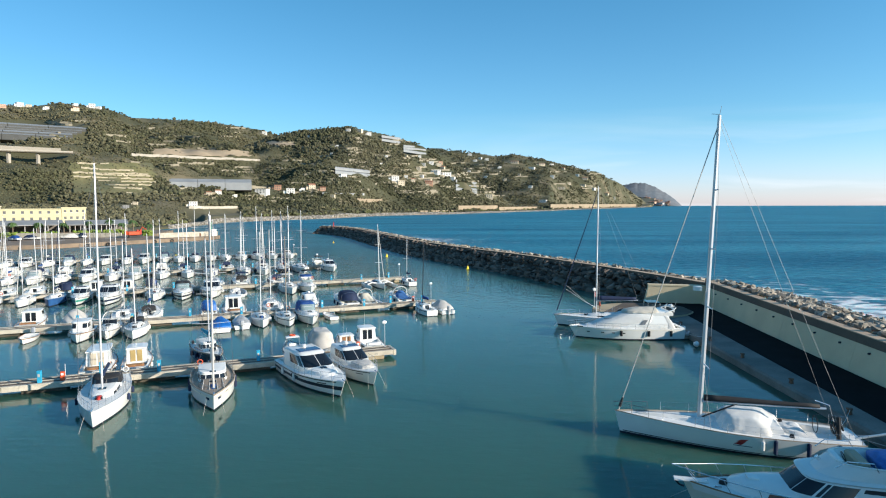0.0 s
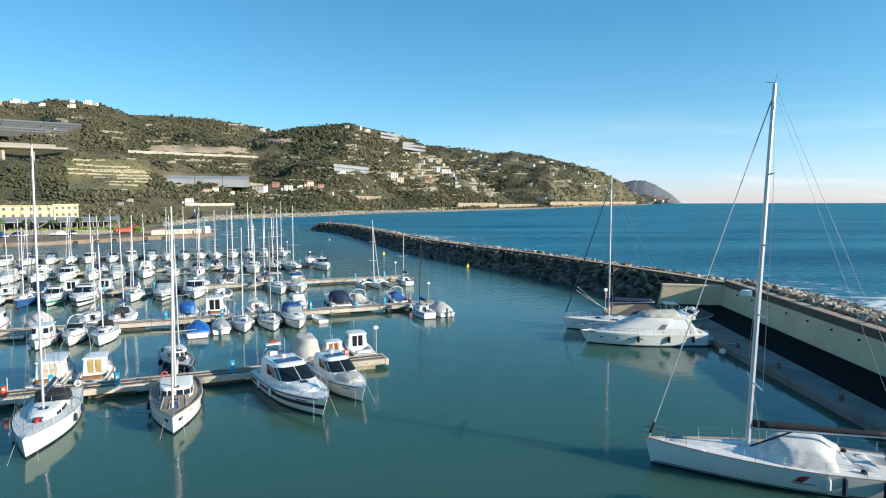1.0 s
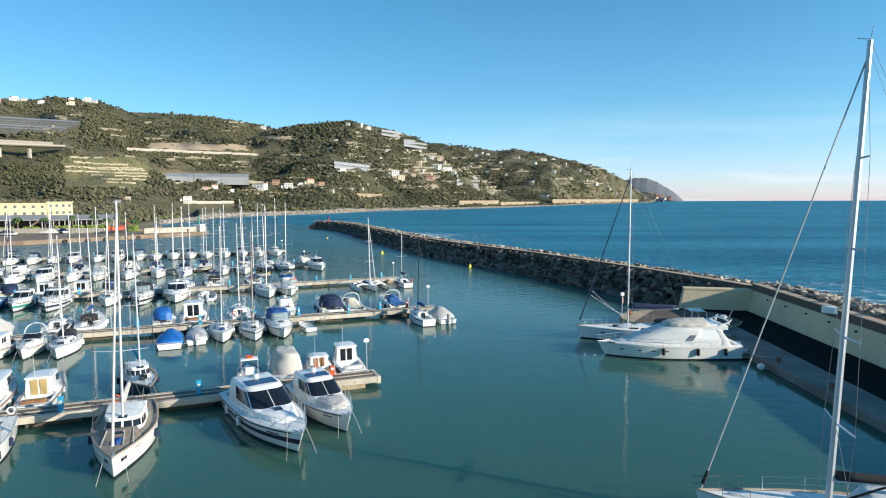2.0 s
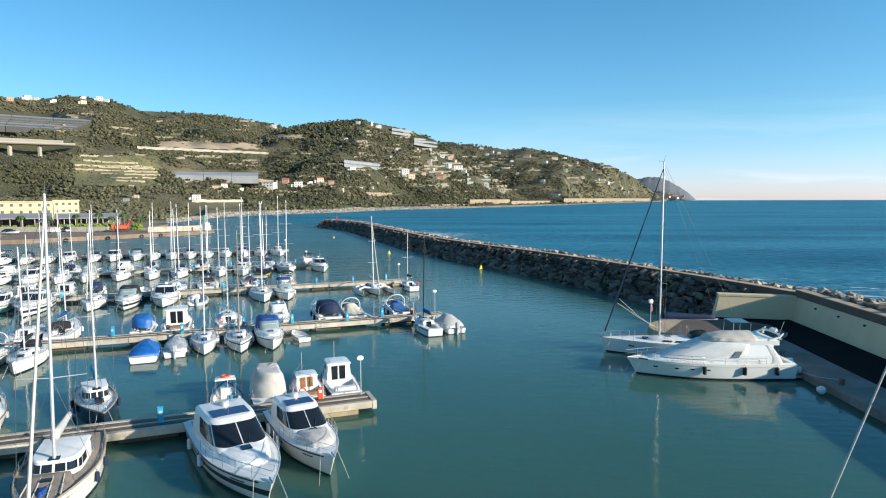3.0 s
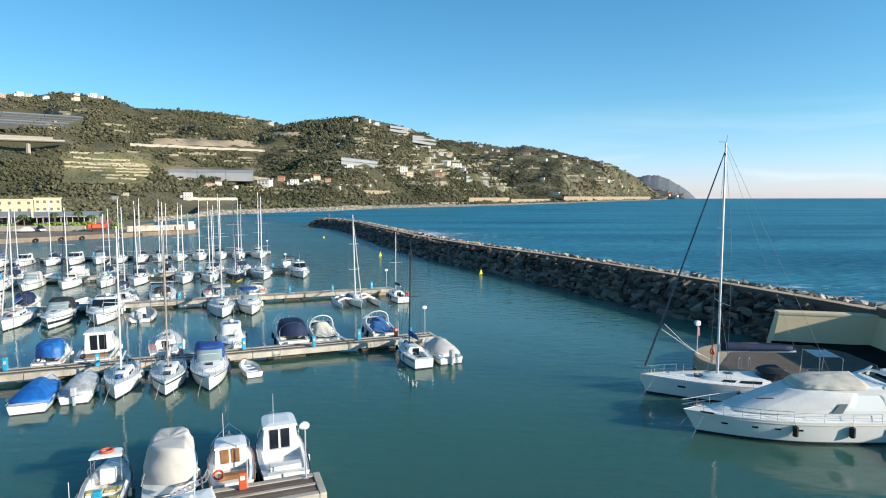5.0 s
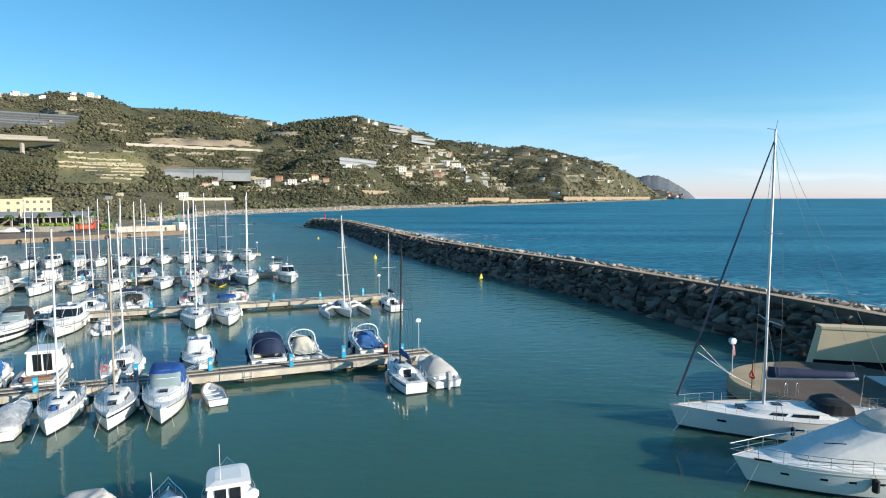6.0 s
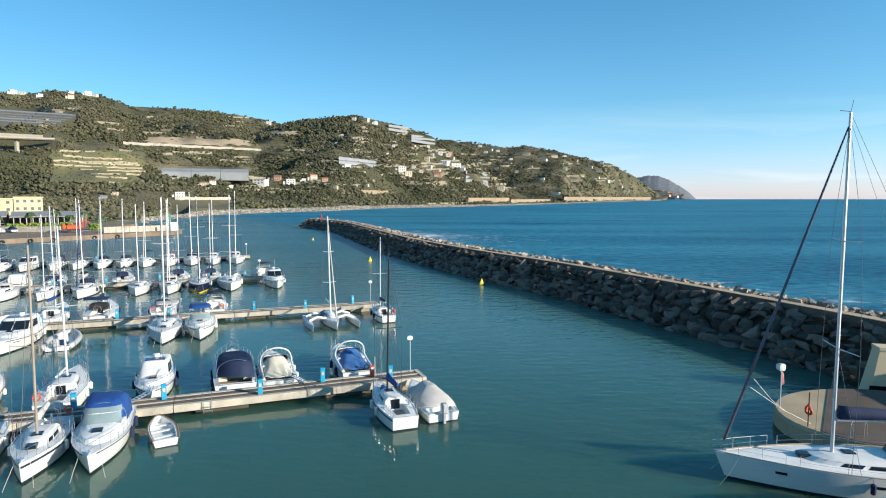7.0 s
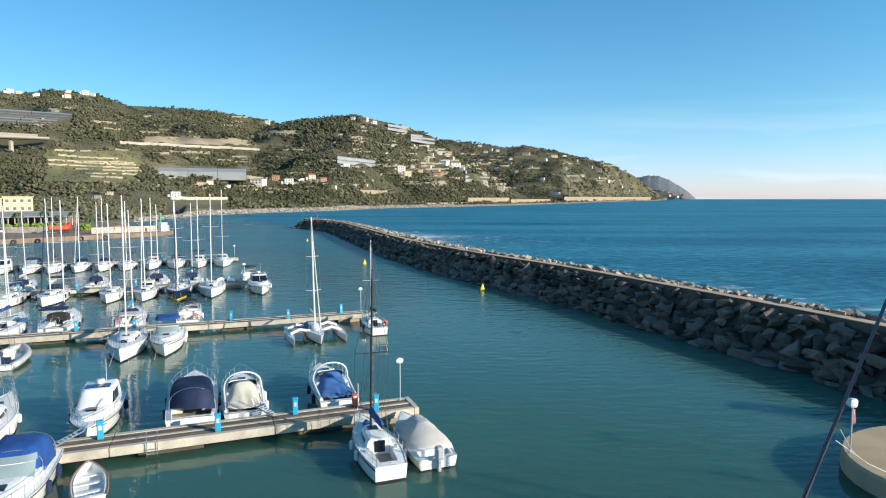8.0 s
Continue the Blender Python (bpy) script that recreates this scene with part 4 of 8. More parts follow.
def rig(root, H, foot, height, boom=0.36, cover=None, jib=None, mast_mat=None, spreaders=2, r=0.09, lean=0.0, boom_z=1.3, back=True, fine=True, topmast=True, stem=0.98, foretop=0.97, fat=1.0):
    """Mast, boom with its stowed sail, stays and shrouds. foot: (x, z)."""
    mm = mast_mat or ALLOY
    x, z = foot
    top = Vector((x - lean, 0, height))
    base = Vector((x, 0, z))

    def up(f):
        return base + (top - base) * f
    mast = part("mast", tube([up(0), up(0.5), up(0.85), up(1)], r, 8, r * 0.72), mm, root)
    w = H.B * 0.42
    chain = H.at(x - 0.1)
    for side in (1, -1):
        pts = []
        for k in range(spreaders):
            f = (k + 1) / (spreaders + 1) * 0.95
            tip = up(f) + Vector((-0.12, side * w * (1 - 0.2 * k), 0.05))
            pts.append(tip)
            part("spreader", tube([up(f), tip], r * 0.38, 5, r * 0.25), mm, mast)
        deck = H.pt(chain, 1, side) - Vector((0, side * 0.08, 0))
        part("shroud", tube([deck] + pts + [up(0.97)], 0.011 if fine else 0.016, 4), WIRE, mast)
        if fine:
            part("lower_shroud", tube([deck + Vector((-0.4, 0, 0)), up(0.95 / (spreaders + 1))], 0.010, 4), WIRE, mast)
    bowp = Vector((H.x(stem) + 0.02, 0, H.z(1) + 0.12))
    ftop = up(foretop)
    if jib:
        part("furled_jib", tube([bowp + (ftop - bowp) * f for f in (0.03, 0.06, 0.3, 0.7, 0.93, 0.99)], 0.085 if fine else 0.075, 7, 0.035), jib, mast, "furled headsail rolled on its stay")
    part("forestay", tube([bowp, ftop], 0.012, 4), WIRE, mast)
    if back:
        sp = Vector((H.x(0.0) + 0.15, 0, H.z(0) + 0.05))
        part("backstay", tube([sp, up(1)], 0.010, 4), WIRE, mast)
    if topmast:
        bm = bmesh.new()
        bm_tube(bm, [up(1), up(1) + Vector((-0.1, 0, 0.55))], 0.012, 4)
        bm_tube(bm, [up(1) + Vector((0.0, 0, 0.05)), up(1) + Vector((0.45, 0, 0.1))], 0.014, 4)
        part("masthead_vane", bm, WIRE, mast)
    if boom:
        b0 = up(0) + Vector((-0.1, 0, boom_z))
        b1 = b0 + Vector((-boom * H.L, 0, 0.12))
        bo = part("boom", tube([b0, b1], 0.075, 7), mm, mast)
        if cover:
            bm = bmesh.new()
            n = 9
            prev = None
            rings = []
            for i in range(n + 1):
                f = i / n
                c = b0 + (b1 - b0) * (0.02 + 0.93 * f)
                hh = fat * (0.30 * (1 - 0.55 * f) + 0.06) + rng.uniform(-0.02, 0.02)
                ww = fat ** 0.5 * 0.15 * (1 - 0.3 * f) + rng.uniform(-0.015, 0.015)
                rings.append([bm.verts.new(c + Vector((0, y * ww, 0.05 + zz * hh))) for y, zz in ((-1, 0.05), (-1, 0.45), (-0.35, 1), (0.35, 1), (1, 0.45), (1, 0.05), (0, 0.0))])
            for a, b in zip(rings, rings[1:]):
                for k in range(7):
                    bm.faces.new((a[k], a[(k + 1) % 7], b[(k + 1) % 7], b[k]))
            bm.faces.new(rings[0]), bm.faces.new(rings[-1])
            part("sail_cover", bm, cover, bo, smooth=True)
            part("topping_lift", tube([b1, up(0.98)], 0.008, 4), WIRE, bo)
    return mast


def clutter(root, H, kind, fine=True):
    """Small gear that lies about on deck: cleats, winches, coils, lifebuoys, bags, poles."""
    L, B = H.L, H.B
    if kind == "sail":
        zc = H.z(0.3)
        part("companionway", box(-L * 0.176, -L * 0.160, -0.27, 0.27, zc - 0.25, zc + 0.32, bevel=0.01), GLASS, root, "dark companionway hatch")
        for side in (1, -1):
            part("winch", tier([(zc + 0.0, -L * 0.225 - 0.08, -L * 0.225 + 0.08, 0.08), (zc + 0.17, -L * 0.225 - 0.06, -L * 0.225 + 0.06, 0.06)], 2, 8, 0.01), STEEL, root).location.y = side * B * 0.33
        part("cockpit_sole", box(-L * 0.42, -L * 0.19, -H.w(0.2) * 0.42, H.w(0.2) * 0.42, zc - 0.40, zc - 0.33), TEAK, root)
        if fine:
            part("anchor", tube([(H.x(1) + 0.06, 0, H.z(1) + 0.05), (H.x(1) - 0.5, 0.02, H.z(1) + 0.08)], 0.04, 5, 0.06), STEEL, root)
    else:
        part("anchor", tube([(H.x(1) + 0.04, 0, H.z(1) + 0.04), (H.x(1) - 0.4, 0.02, H.z(1) + 0.07)], 0.04, 5, 0.06), STEEL, root)
    z = H.z(0.05)
    pick = rng.random()
    if pick < 0.45:
        place, colour = rng.choice((1, -1)), rng.choice((ORANGE, ORANGE, FENDERW, YELLOWP))
        if pick < 0.18:
            part("lifebuoy", ring_tube((-L * 0.485, place * B * 0.28, z + 0.45), 0.2, 0.05), colour, root)
    if rng.random() < 0.35:
        part("rope_coil", ring_tube((-L * 0.46, rng.choice((1, -1)) * B * 0.24, z + 0.25), 0.16, 0.05, 0.1), rng.choice((ROPE, NAVY, ROPE)), root)
    if fine and rng.random() < 0.6:
        s = rng.uniform(0.6, 0.8)
        part("kit_bag", tier([(H.z(s), H.x(s) - 0.35, H.x(s) + 0.35, 0.22), (H.z(s) + 0.25, H.x(s) - 0.28, H.x(s) + 0.25, 0.16)], 2.4, 12, 0.03, 0.04, L), rng.choice((BLUE, BEIGE, GREYC, NAVY, REDP)), root, smooth=True)
    if rng.random() < 0.4:
        yy = rng.choice((1, -1)) * B * 0.36
        part("boat_hook", tube([(-L * 0.2, yy, H.z(0.3) + 0.12), (L * 0.12, yy * 0.9, H.z(0.6) + 0.12)], 0.02, 5), rng.choice((ORANGE, WOOD, ALLOY)), root)
    if kind == "sail" and rng.random() < 0.4:
        outboard(root, -L / 2 - 0.05, -B * 0.2, z - 0.15, rng.choice((MOTORM, MOTORG)), 0.6)


def sailboat(x, y, ang, L, B=None, mast=None, label="", group="boats in the marina", cover=BLUE, jib=None, hood=None, bimini=None, stripe=None, hull_mat=None,
             bow=True, fine=True, deckhouse=1.0, wood=False, mast_mat=None, fs=None, fb=None, foot=0.57, bottom=None, fend=True, spreaders=None, tr=0.72, rake=None, lean=None, boom=0.36, wheel=True, boom_z=None, fat=1.0, deck_mat=None):
    B = B or L * 0.325
    mast = mast or L * 1.25 + 1.2
    root = boat_root("sailboat", x, y, ang, L, bow, label or "white moored sailing yacht with its sail stowed", group, "sailboat")
    H = Hull(L, B, fs or 0.55 + L * 0.045, fb or 0.65 + L * 0.065, tr, L * 0.055 if rake is None else rake, -0.1, 2.0, 0.42, 0.95, 0.22)
    H.build(root, hull_mat, bottom, stripe, cockpit=(0.06, 0.33, 0.38, 0.52), n=14 if fine else 10, deck_mat=deck_mat)
    zc = H.z(0.45)
    hh = 0.38 * deckhouse
    lv = [(zc - 0.1, -L * 0.17, L * 0.27, B * 0.31), (zc + hh * 0.75, -L * 0.165, L * 0.20, B * 0.275), (zc + hh, -L * 0.16, L * 0.16, B * 0.22)]
    nh = 2.6
    if deckhouse > 1.5:
        nh = 5.0
        lv = [(zc - 0.1, -L * 0.20, L * 0.12, B * 0.33), (zc + hh * 0.92, -L * 0.20, L * 0.08, B * 0.30), (zc + hh, -L * 0.20, L * 0.07, B * 0.28)]
    house = part("coachroof", tier(lv, nh, 16 if nh < 3 else 32, 0.04), WOOD if wood else DECK, root)
    for side in (1, -1):
        if fine:
            for a, b in ((0.55, 0.70), (0.74, 0.92)):
                part("window", tier_patch(lv, nh, side * a, side * b, 0.2, 0.42), GLASS, house)
        else:
            part("window", tier_patch(lv, nh, side * 0.55, side * 0.92, 0.2, 0.42), GLASS, house)
    if deckhouse > 1.5:
        for a, b in ((-0.47, -0.12), (-0.09, -0.0005), (0.0005, 0.09), (0.12, 0.47)):
            part("front_window", tier_patch(lv, nh, a, b, 0.24, 0.45, nq=12), GLASS, house)
        part("roof", tier([(zc + hh - 0.01, -L * 0.225, L * 0.09, B * 0.31), (zc + hh + 0.07, -L * 0.22, L * 0.085, B * 0.30)], 5, 28, 0.03), DECK, house, "white overhanging deckhouse roof")
        if deck_mat:
            part("deck_cover", drape([(zc - 0.1, L * 0.16, L * 0.40, B * 0.34), (zc + 0.12, L * 0.17, L * 0.36, B * 0.30), (zc + 0.5, L * 0.16, L * 0.22, B * 0.24)], 2.6, 7, 0.05, 48, 8), mat("brown grey canvas", (0.20, 0.165, 0.135), 0.85, vary=0.25, scale=2), root, smooth=True)
            for yy in (-0.55, -0.2, 0.2, 0.55):
                part("cover_batten", tube([(L * 0.20, yy * B * 0.35, zc + 0.53), (L * 0.36, yy * B * 0.42, zc + 0.18)], 0.03, 5), GREYC, root)
        for side in (1, -1):
            H.patch(root, "hawse_plate", 0.90, 0.945, 0.58, 0.74, NAVY, side, 0.012)
            part("bulwark_cap", tube([H.pt(i / 20, 1, side) + Vector((0, -side * 0.02, 0.06)) for i in range(21)], 0.05, 6), TEAK, root)
    if fine:
        for xx in (0.06, 0.22):
            part("hatch", box(L * xx - 0.25, L * xx + 0.25, -0.25, 0.25, zc + hh * (1 if xx < 0.1 else 0.3), zc + hh * (1 if xx < 0.1 else 0.55) + 0.09, bevel=0.02), GLASS, root, "dark tinted deck hatch")
    rig(root, H, (L * (foot - 0.5), zc + hh * 0.9), mast, boom, cover, jib, mast_mat, spreaders or (2 if L > 8.5 else 1), 0.048 + L * 0.003, 0.10 + L * 0.02 if lean is None else lean, boom_z or (0.9 if L > 8 else 0.7), fine=fine, fat=fat)
    clutter(root, H, "sail", fine)
    H.rail(root, 0.80, 1.0, 0.55, 3, bow=True)
    if fine:
        H.rail(root, 0.06, 0.76, 0.52, 6)
    H.rail(root, 0.0, 0.09, 0.55, 2, wire=False, name="pushpit")
    if hood:
        hl = [(zc + hh * 0.6, -L * 0.24, -L * 0.07, B * 0.31), (zc + hh + 0.38, -L * 0.23, -L * 0.10, B * 0.29), (zc + hh + 0.5, -L * 0.22, -L * 0.13, B * 0.24)]
        sp = part("sprayhood", tier(hl, 3, 14, 0.05), hood, root)
        part("hood_window", tier_patch(hl, 3, -0.5, 0.5, 0.12, 0.42), GLASS, sp)
    if bimini:
        zb = H.z(0.1) + 1.65
        bl = [(zb, -L * 0.47, -L * 0.24, B * 0.36), (zb + 0.08, -L * 0.46, -L * 0.25, B * 0.34)]
        bi = part("bimini", tier(bl, 6, 14, 0.07), bimini, root)
        bm = bmesh.new()
        for xx in (-0.46, -0.26):
            for side in (1, -1):
                bm_tube(bm, [(-L * 0.36, side * B * 0.36, H.z(0.12)), (L * xx, side * B * 0.34, zb)], 0.014, 5)
        part("bimini_frame", bm, STEEL, bi)
    if fine and wheel:
        bm = bmesh.new()
        bm_tube(bm, [Vector((-L * 0.36, 0.38 * math.cos(t), H.z(0.1) + 0.5 + 0.38 * math.sin(t))) for t in (2 * math.pi * k / 16 for k in range(17))], 0.018, 5)
        bm_tube(bm, [(-L * 0.36, 0, H.z(0.1) - 0.3), (-L * 0.36, 0, H.z(0.1) + 0.55)], 0.06, 6)
        part("steering_wheel", bm, STEEL, root)
    if fend:
        H.fenders(root, [(0.35, 1), (0.35, -1), (0.55, 1), (0.55, -1)] if fine else [(0.45, 1), (0.45, -1)], rng.choice((FENDERW, NAVY)))
    if fine and bow:
        moor(root, H)
    return root, H


def cruiser(x, y, ang, L, B=None, label="", group="boats in the marina", style="hardtop", bow=True, fine=True, canvas=None, stripe=None, glass=GLASS, hull_mat=None, bottom=None, rails=True, fs=None, fb=None, trim=None, cover=None, screen=None):
    """Motor cruisers. style: hardtop, canopy (canvas over the cockpit), express (open with a frame), fly (second helm on top)."""
    B = B or L * 0.33
    root = boat_root("motor_cruiser", x, y, ang, L, bow, label or "white motor cruiser moored at a pontoon", group, "motorboat")
    H = Hull(L, B, fs or 0.45 + L * 0.055, fb or 0.55 + L * 0.085, 0.92, L * 0.08, 0.0, 2.7, 0.42, 0.86, 0.45)
    if fine and style == "hardtop":
        for side in (1, -1):
            H.patch(root, "registration_bar", 0.80, 0.88, 0.70, 0.76, BOOT, side, 0.008)
        ensign(root, -L * 0.49, B * 0.3, H.z(0))
    H.build(root, hull_mat, bottom, stripe, band=(0.42, 0.66) if stripe else (0.72, 0.84), cockpit=(0.03, 0.30, 0.45, 0.8), n=14 if fine else 10)
    for side in (1, -1):
        H.patch(root, "rubbing_strip", 0.02, 0.95, 0.88, 0.94, trim or RUBBER, side, 0.02)
    zd = H.z(0.5)
    # raised foredeck
    fl = [(zd - 0.05, -L * 0.05, L * 0.42, B * 0.40), (zd + 0.26 + L * 0.012, -L * 0.05, L * 0.33, B * 0.34), (zd + 0.36 + L * 0.014, -L * 0.05, L * 0.22, B * 0.26)]
    part("foredeck", tier(fl, 2.3, 16, 0.03), DECK, root)
    if fine:
        part("hatch", box(L * 0.17, L * 0.17 + 0.5, -0.25, 0.25, zd + 0.25 + L * 0.012, zd + 0.43 + L * 0.014, bevel=0.03), GLASS, root, "dark tinted deck hatch")
    top = zd + 0.72 + L * 0.062
    if style == "hardtop":
        lv = [(zd - 0.1, -L * 0.30, L * 0.24, B * 0.42), (zd + 0.42, -L * 0.31, L * 0.17, B * 0.41), (top - 0.12, -L * 0.32, -L * 0.01, B * 0.36), (top, -L * 0.32, -L * 0.04, B * 0.32)]
        hs = part("deckhouse", tier(lv, 5.2, 36, 0.06), GEL, root)
        for a, b in ((-0.475, -0.00003), (0.00003, 0.475)):
            part("windscreen", tier_patch(lv, 5.2, a, b, 0.37, 0.64, nq=24), screen or glass, hs, "raked dark windscreen pane")
        for side in (1, -1):
            part("side_window", tier_patch(lv, 5.2, side * 0.54, side * 0.72, 0.36, 0.62), glass, hs)
            part("side_window", tier_patch(lv, 5.2, side * 0.745, side * 0.96, 0.36, 0.62), glass, hs)
        part("sunroof", box(-L * 0.17, -L * 0.065, -B * 0.26, B * 0.26, top - 0.02, top + 0.075, bevel=0.02), mat("blue tinted roof glass", (0.015, 0.035, 0.11), 0.08), hs, "blue tinted sliding roof pane")
        if fine:
            part("wiper", tube([(L * 0.17, 0.15, zd + 0.47), (L * 0.09, 0.45, zd + 0.8)], 0.014, 4), RUBBER, hs)
            bm = bmesh.new()
            bm_tube(bm, [(-L * 0.25, 0.3, top), (-L * 0.26, 0.3, top + 1.4)], 0.012, 4)
            part("aerial", bm, GEL, hs)
            part("radar_dome", tier([(top + 0.02, -L * 0.24, -L * 0.24 + 0.5, 0.24), (top + 0.2, -L * 0.24, -L * 0.24 + 0.5, 0.24), (top + 0.26, -L * 0.24 + 0.06, -L * 0.24 + 0.44, 0.18)], 2, 14, 0.02), GEL, hs)
            for side in (1, -1):
                part("hull_window", box(-L * 0.05, L * 0.08, -0.02, 0.02, 0, 0.16), glass, root).matrix_basis = Matrix.Translation((0.0, side * (H.w(0.52) * 0.985), H.z(0.5) * 0.66))
    elif style in ("canopy", "express"):
        ws = [(zd, -L * 0.14, L * 0.14, B * 0.40), (zd + 0.32, -L * 0.14, L * 0.12, B * 0.39), (zd + 0.85, -L * 0.15, L * 0.0, B * 0.36)]
        part("windscreen", tier_patch(ws, 3.2, -0.62, 0.62, 0.45, 0.98, 0.02, nq=12), glass if canvas is None else mat("pale screen glass", (0.25, 0.32, 0.32), 0.08), root, "curved windscreen in a white frame")
        part("screen_base", tier(ws[:2] + [(zd + 0.36, -L * 0.13, L * 0.10, B * 0.36)], 3.2, 18), GEL, root)
        bm = bmesh.new()
        bm_tube(bm, [tier_point(ws, 3.2, -0.64 + 1.28 * i / 14, 0.99) for i in range(15)], 0.03, 5)
        part("screen_frame", bm, GEL, root)
        zt = zd + (1.22 if canvas and style == "canopy" else 1.5) + (0.05 * L - 0.3)
        if canvas:
            cv = [(zd + 0.1, -L * 0.43, -L * 0.02, B * 0.43), (zd + 0.8, -L * 0.42, L * 0.0, B * 0.41), (zt - 0.18, -L * 0.39, -L * 0.04, B * 0.38), (zt, -L * 0.36, -L * 0.08, B * 0.31)]
            if style == "express":
                cv = [(zt - 0.18, -L * 0.26, L * 0.01, B * 0.37), (zt, -L * 0.25, -L * 0.02, B * 0.33)]
            ca = part("canopy", drape(cv, 4.4, L, 0.05, 56, 10, 0.07), canvas, root, smooth=True)
            if style == "canopy":
                part("canopy_window", tier_patch(cv, 4.4, -0.44, 0.44, 0.36, 0.62, 0.05, nq=16), mat("clear vinyl", (0.20, 0.26, 0.28), 0.12), ca)
            bm = bmesh.new()
            for xx in ((-L * 0.37, -L * 0.22, -L * 0.07) if style == "canopy" else (-L * 0.25, -L * 0.03)):
                bm_tube(bm, [(xx, math.cos(t) * B * 0.41, zd + 0.1 + math.sin(t) ** 0.6 * (zt - zd - 0.12)) for t in (math.pi * k / 12 for k in range(13))], 0.016, 5)
            part("canopy_hoop", bm, STEEL, ca)
        else:
            bm = bmesh.new()
            bm_tube(bm, [(-L * (0.04 if cover else 0.20) - 0.5 * math.sin(t), math.cos(t) * B * 0.44, zd + math.sin(t) ** 0.55 * (zt - zd)) for t in (math.pi * k / 14 for k in range(15))], 0.05, 6)
            part("radar_arch", bm, GEL, root)
            if cover:
                part("cockpit_cover", hammock(-L * 0.42, -L * 0.07, B * 0.40, zd - 0.02, 0.62 * (zt - zd), L), cover, root, "sagging canvas cockpit cover", smooth=True)
                for side in (1, -1):
                    part("coaming", tube([(-L * (0.46 - 0.4 * f), side * B * (0.42 + 0.02 * f), zd + 0.02 + 0.30 * f * f) for f in (0, 0.25, 0.5, 0.75, 1)], 0.09, 7), GEL, root)
        for side in (1, -1):
            part("seat", box(-L * 0.30, -L * 0.12, side * B * 0.28 - 0.3, side * B * 0.28 + 0.3, zd - 0.35, zd + 0.05, bevel=0.05), CREAM, root)
    clutter(root, H, "motor", fine)
    part("cockpit_sole", box(-L * 0.46, -L * 0.2, -H.w(0.2) * 0.7, H.w(0.2) * 0.7, zd - 0.52, zd - 0.44), TEAK, root)
    if rails:
        H.rail(root, 0.5, 1.0, 0.5 + L * 0.01, 6, bow=True, r=0.014)
    H.fenders(root, [(0.25, 1), (0.25, -1), (0.5, 1), (0.5, -1)] if fine else [(0.4, 1), (0.4, -1)], rng.choice((FENDERW, FENDERW, NAVY)), 0.12, 0.6)
    if fine and bow:
        moor(root, H, drop=2.5)
    return root, H


def outboard(root, x, y, z, material=None, k=1.0):
    bm = bmesh.new()
    bm_box(bm, x - 0.28 * k, x + 0.18 * k, y - 0.2 * k, y + 0.2 * k, z + 0.15, z + 0.15 + 0.6 * k, bevel=0.08 * k)
    ob = part("outboard_engine", bm, material or MOTORM, root)
    bm = bmesh.new()
    bm_box(bm, x - 0.15 * k, x + 0.05 * k, y - 0.08 * k, y + 0.08 * k, z - 0.7, z + 0.2, bevel=0.02)
    part("engine_leg", bm, material or MOTORM, ob)


def pilot_boat(x, y, ang, L, B=None, label="", group="boats in the marina", bow=True, fine=True, house=0.5, tall=1.5, hull_mat=None, stripe=None, trim=WOOD, door=None, house_mat=None, open_back=False, engine=False, pos=0.05, roofm=None):
    """A small boat with an upright wheelhouse."""
    B = B or L * 0.38
    root = boat_root("cabin_boat", x, y, ang, L, bow, label or "small white fishing boat with a wheelhouse", group, "cabin boat")
    H = Hull(L, B, 0.45 + L * 0.04, 0.6 + L * 0.075, 0.88, L * 0.06, 0, 2.4, 0.4, 0.86, 0.35)
    H.build(root, hull_mat, None, stripe, cockpit=(0.05, 0.42, 0.4, 0.82), n=12, rubrail=trim)
    zd = H.z(0.4) - 0.25
    hm = house_mat or GEL
    x0, x1 = L * (pos - house * 0.42), L * (pos + house * 0.42)
    lv = [(zd, x0, x1 + L * 0.05, B * 0.36), (zd + tall * 0.5, x0, x1, B * 0.35), (zd + tall * 0.93, x0 + 0.04, x1 - L * 0.06, B * 0.325)]
    hs = part("wheelhouse", tier(lv, 6, 20, 0.02), hm, root)
    part("roof", tier([(zd + tall * 0.93, x0 - 0.12, x1 - L * 0.04, B * 0.36), (zd + tall, x0 - 0.1, x1 - L * 0.05, B * 0.35)], 6, 16, 0.05), roofm or hm, hs)
    part("front_window", tier_patch(lv, 6, -0.42, -0.03, 0.56, 0.92), GLASS, hs)
    part("front_window", tier_patch(lv, 6, 0.03, 0.42, 0.56, 0.92), GLASS, hs)
    for side in (1, -1):
        for a, b in ((0.56, 0.72), (0.76, 0.94)):
            part("side_window", tier_patch(lv, 6, side * a, side * b, 0.56, 0.90), GLASS, hs)
    dw = B * 0.10
    for yy in (-dw * 1.9, 0.1):
        part("door", box(x0 - 0.035, x0 + 0.02, yy, yy + dw * 1.8, zd + 0.25, zd + tall * 0.86, bevel=0.01), door or GLASS, hs)
    clutter(root, H, "motor", fine)
    H.rail(root, 0.62, 1.0, 0.42, 4, bow=True)
    if fine:
        part("aerial", tube([(x0 + 0.3, 0.3, zd + tall), (x0 + 0.2, 0.3, zd + tall + 1.6)], 0.012, 4), GEL, hs)
        H.fenders(root, [(0.3, 1), (0.3, -1), (0.6, 1), (0.6, -1)], None, 0.1, 0.42)
        part("thwart", box(-L * 0.44, -L * 0.36, -B * 0.3, B * 0.3, zd, zd + 0.4, bevel=0.02), WOOD if trim is WOOD else DECK, root)
    if engine:
        outboard(root, -L / 2 - 0.15, 0, H.z(0) - 0.1)
    return root, H


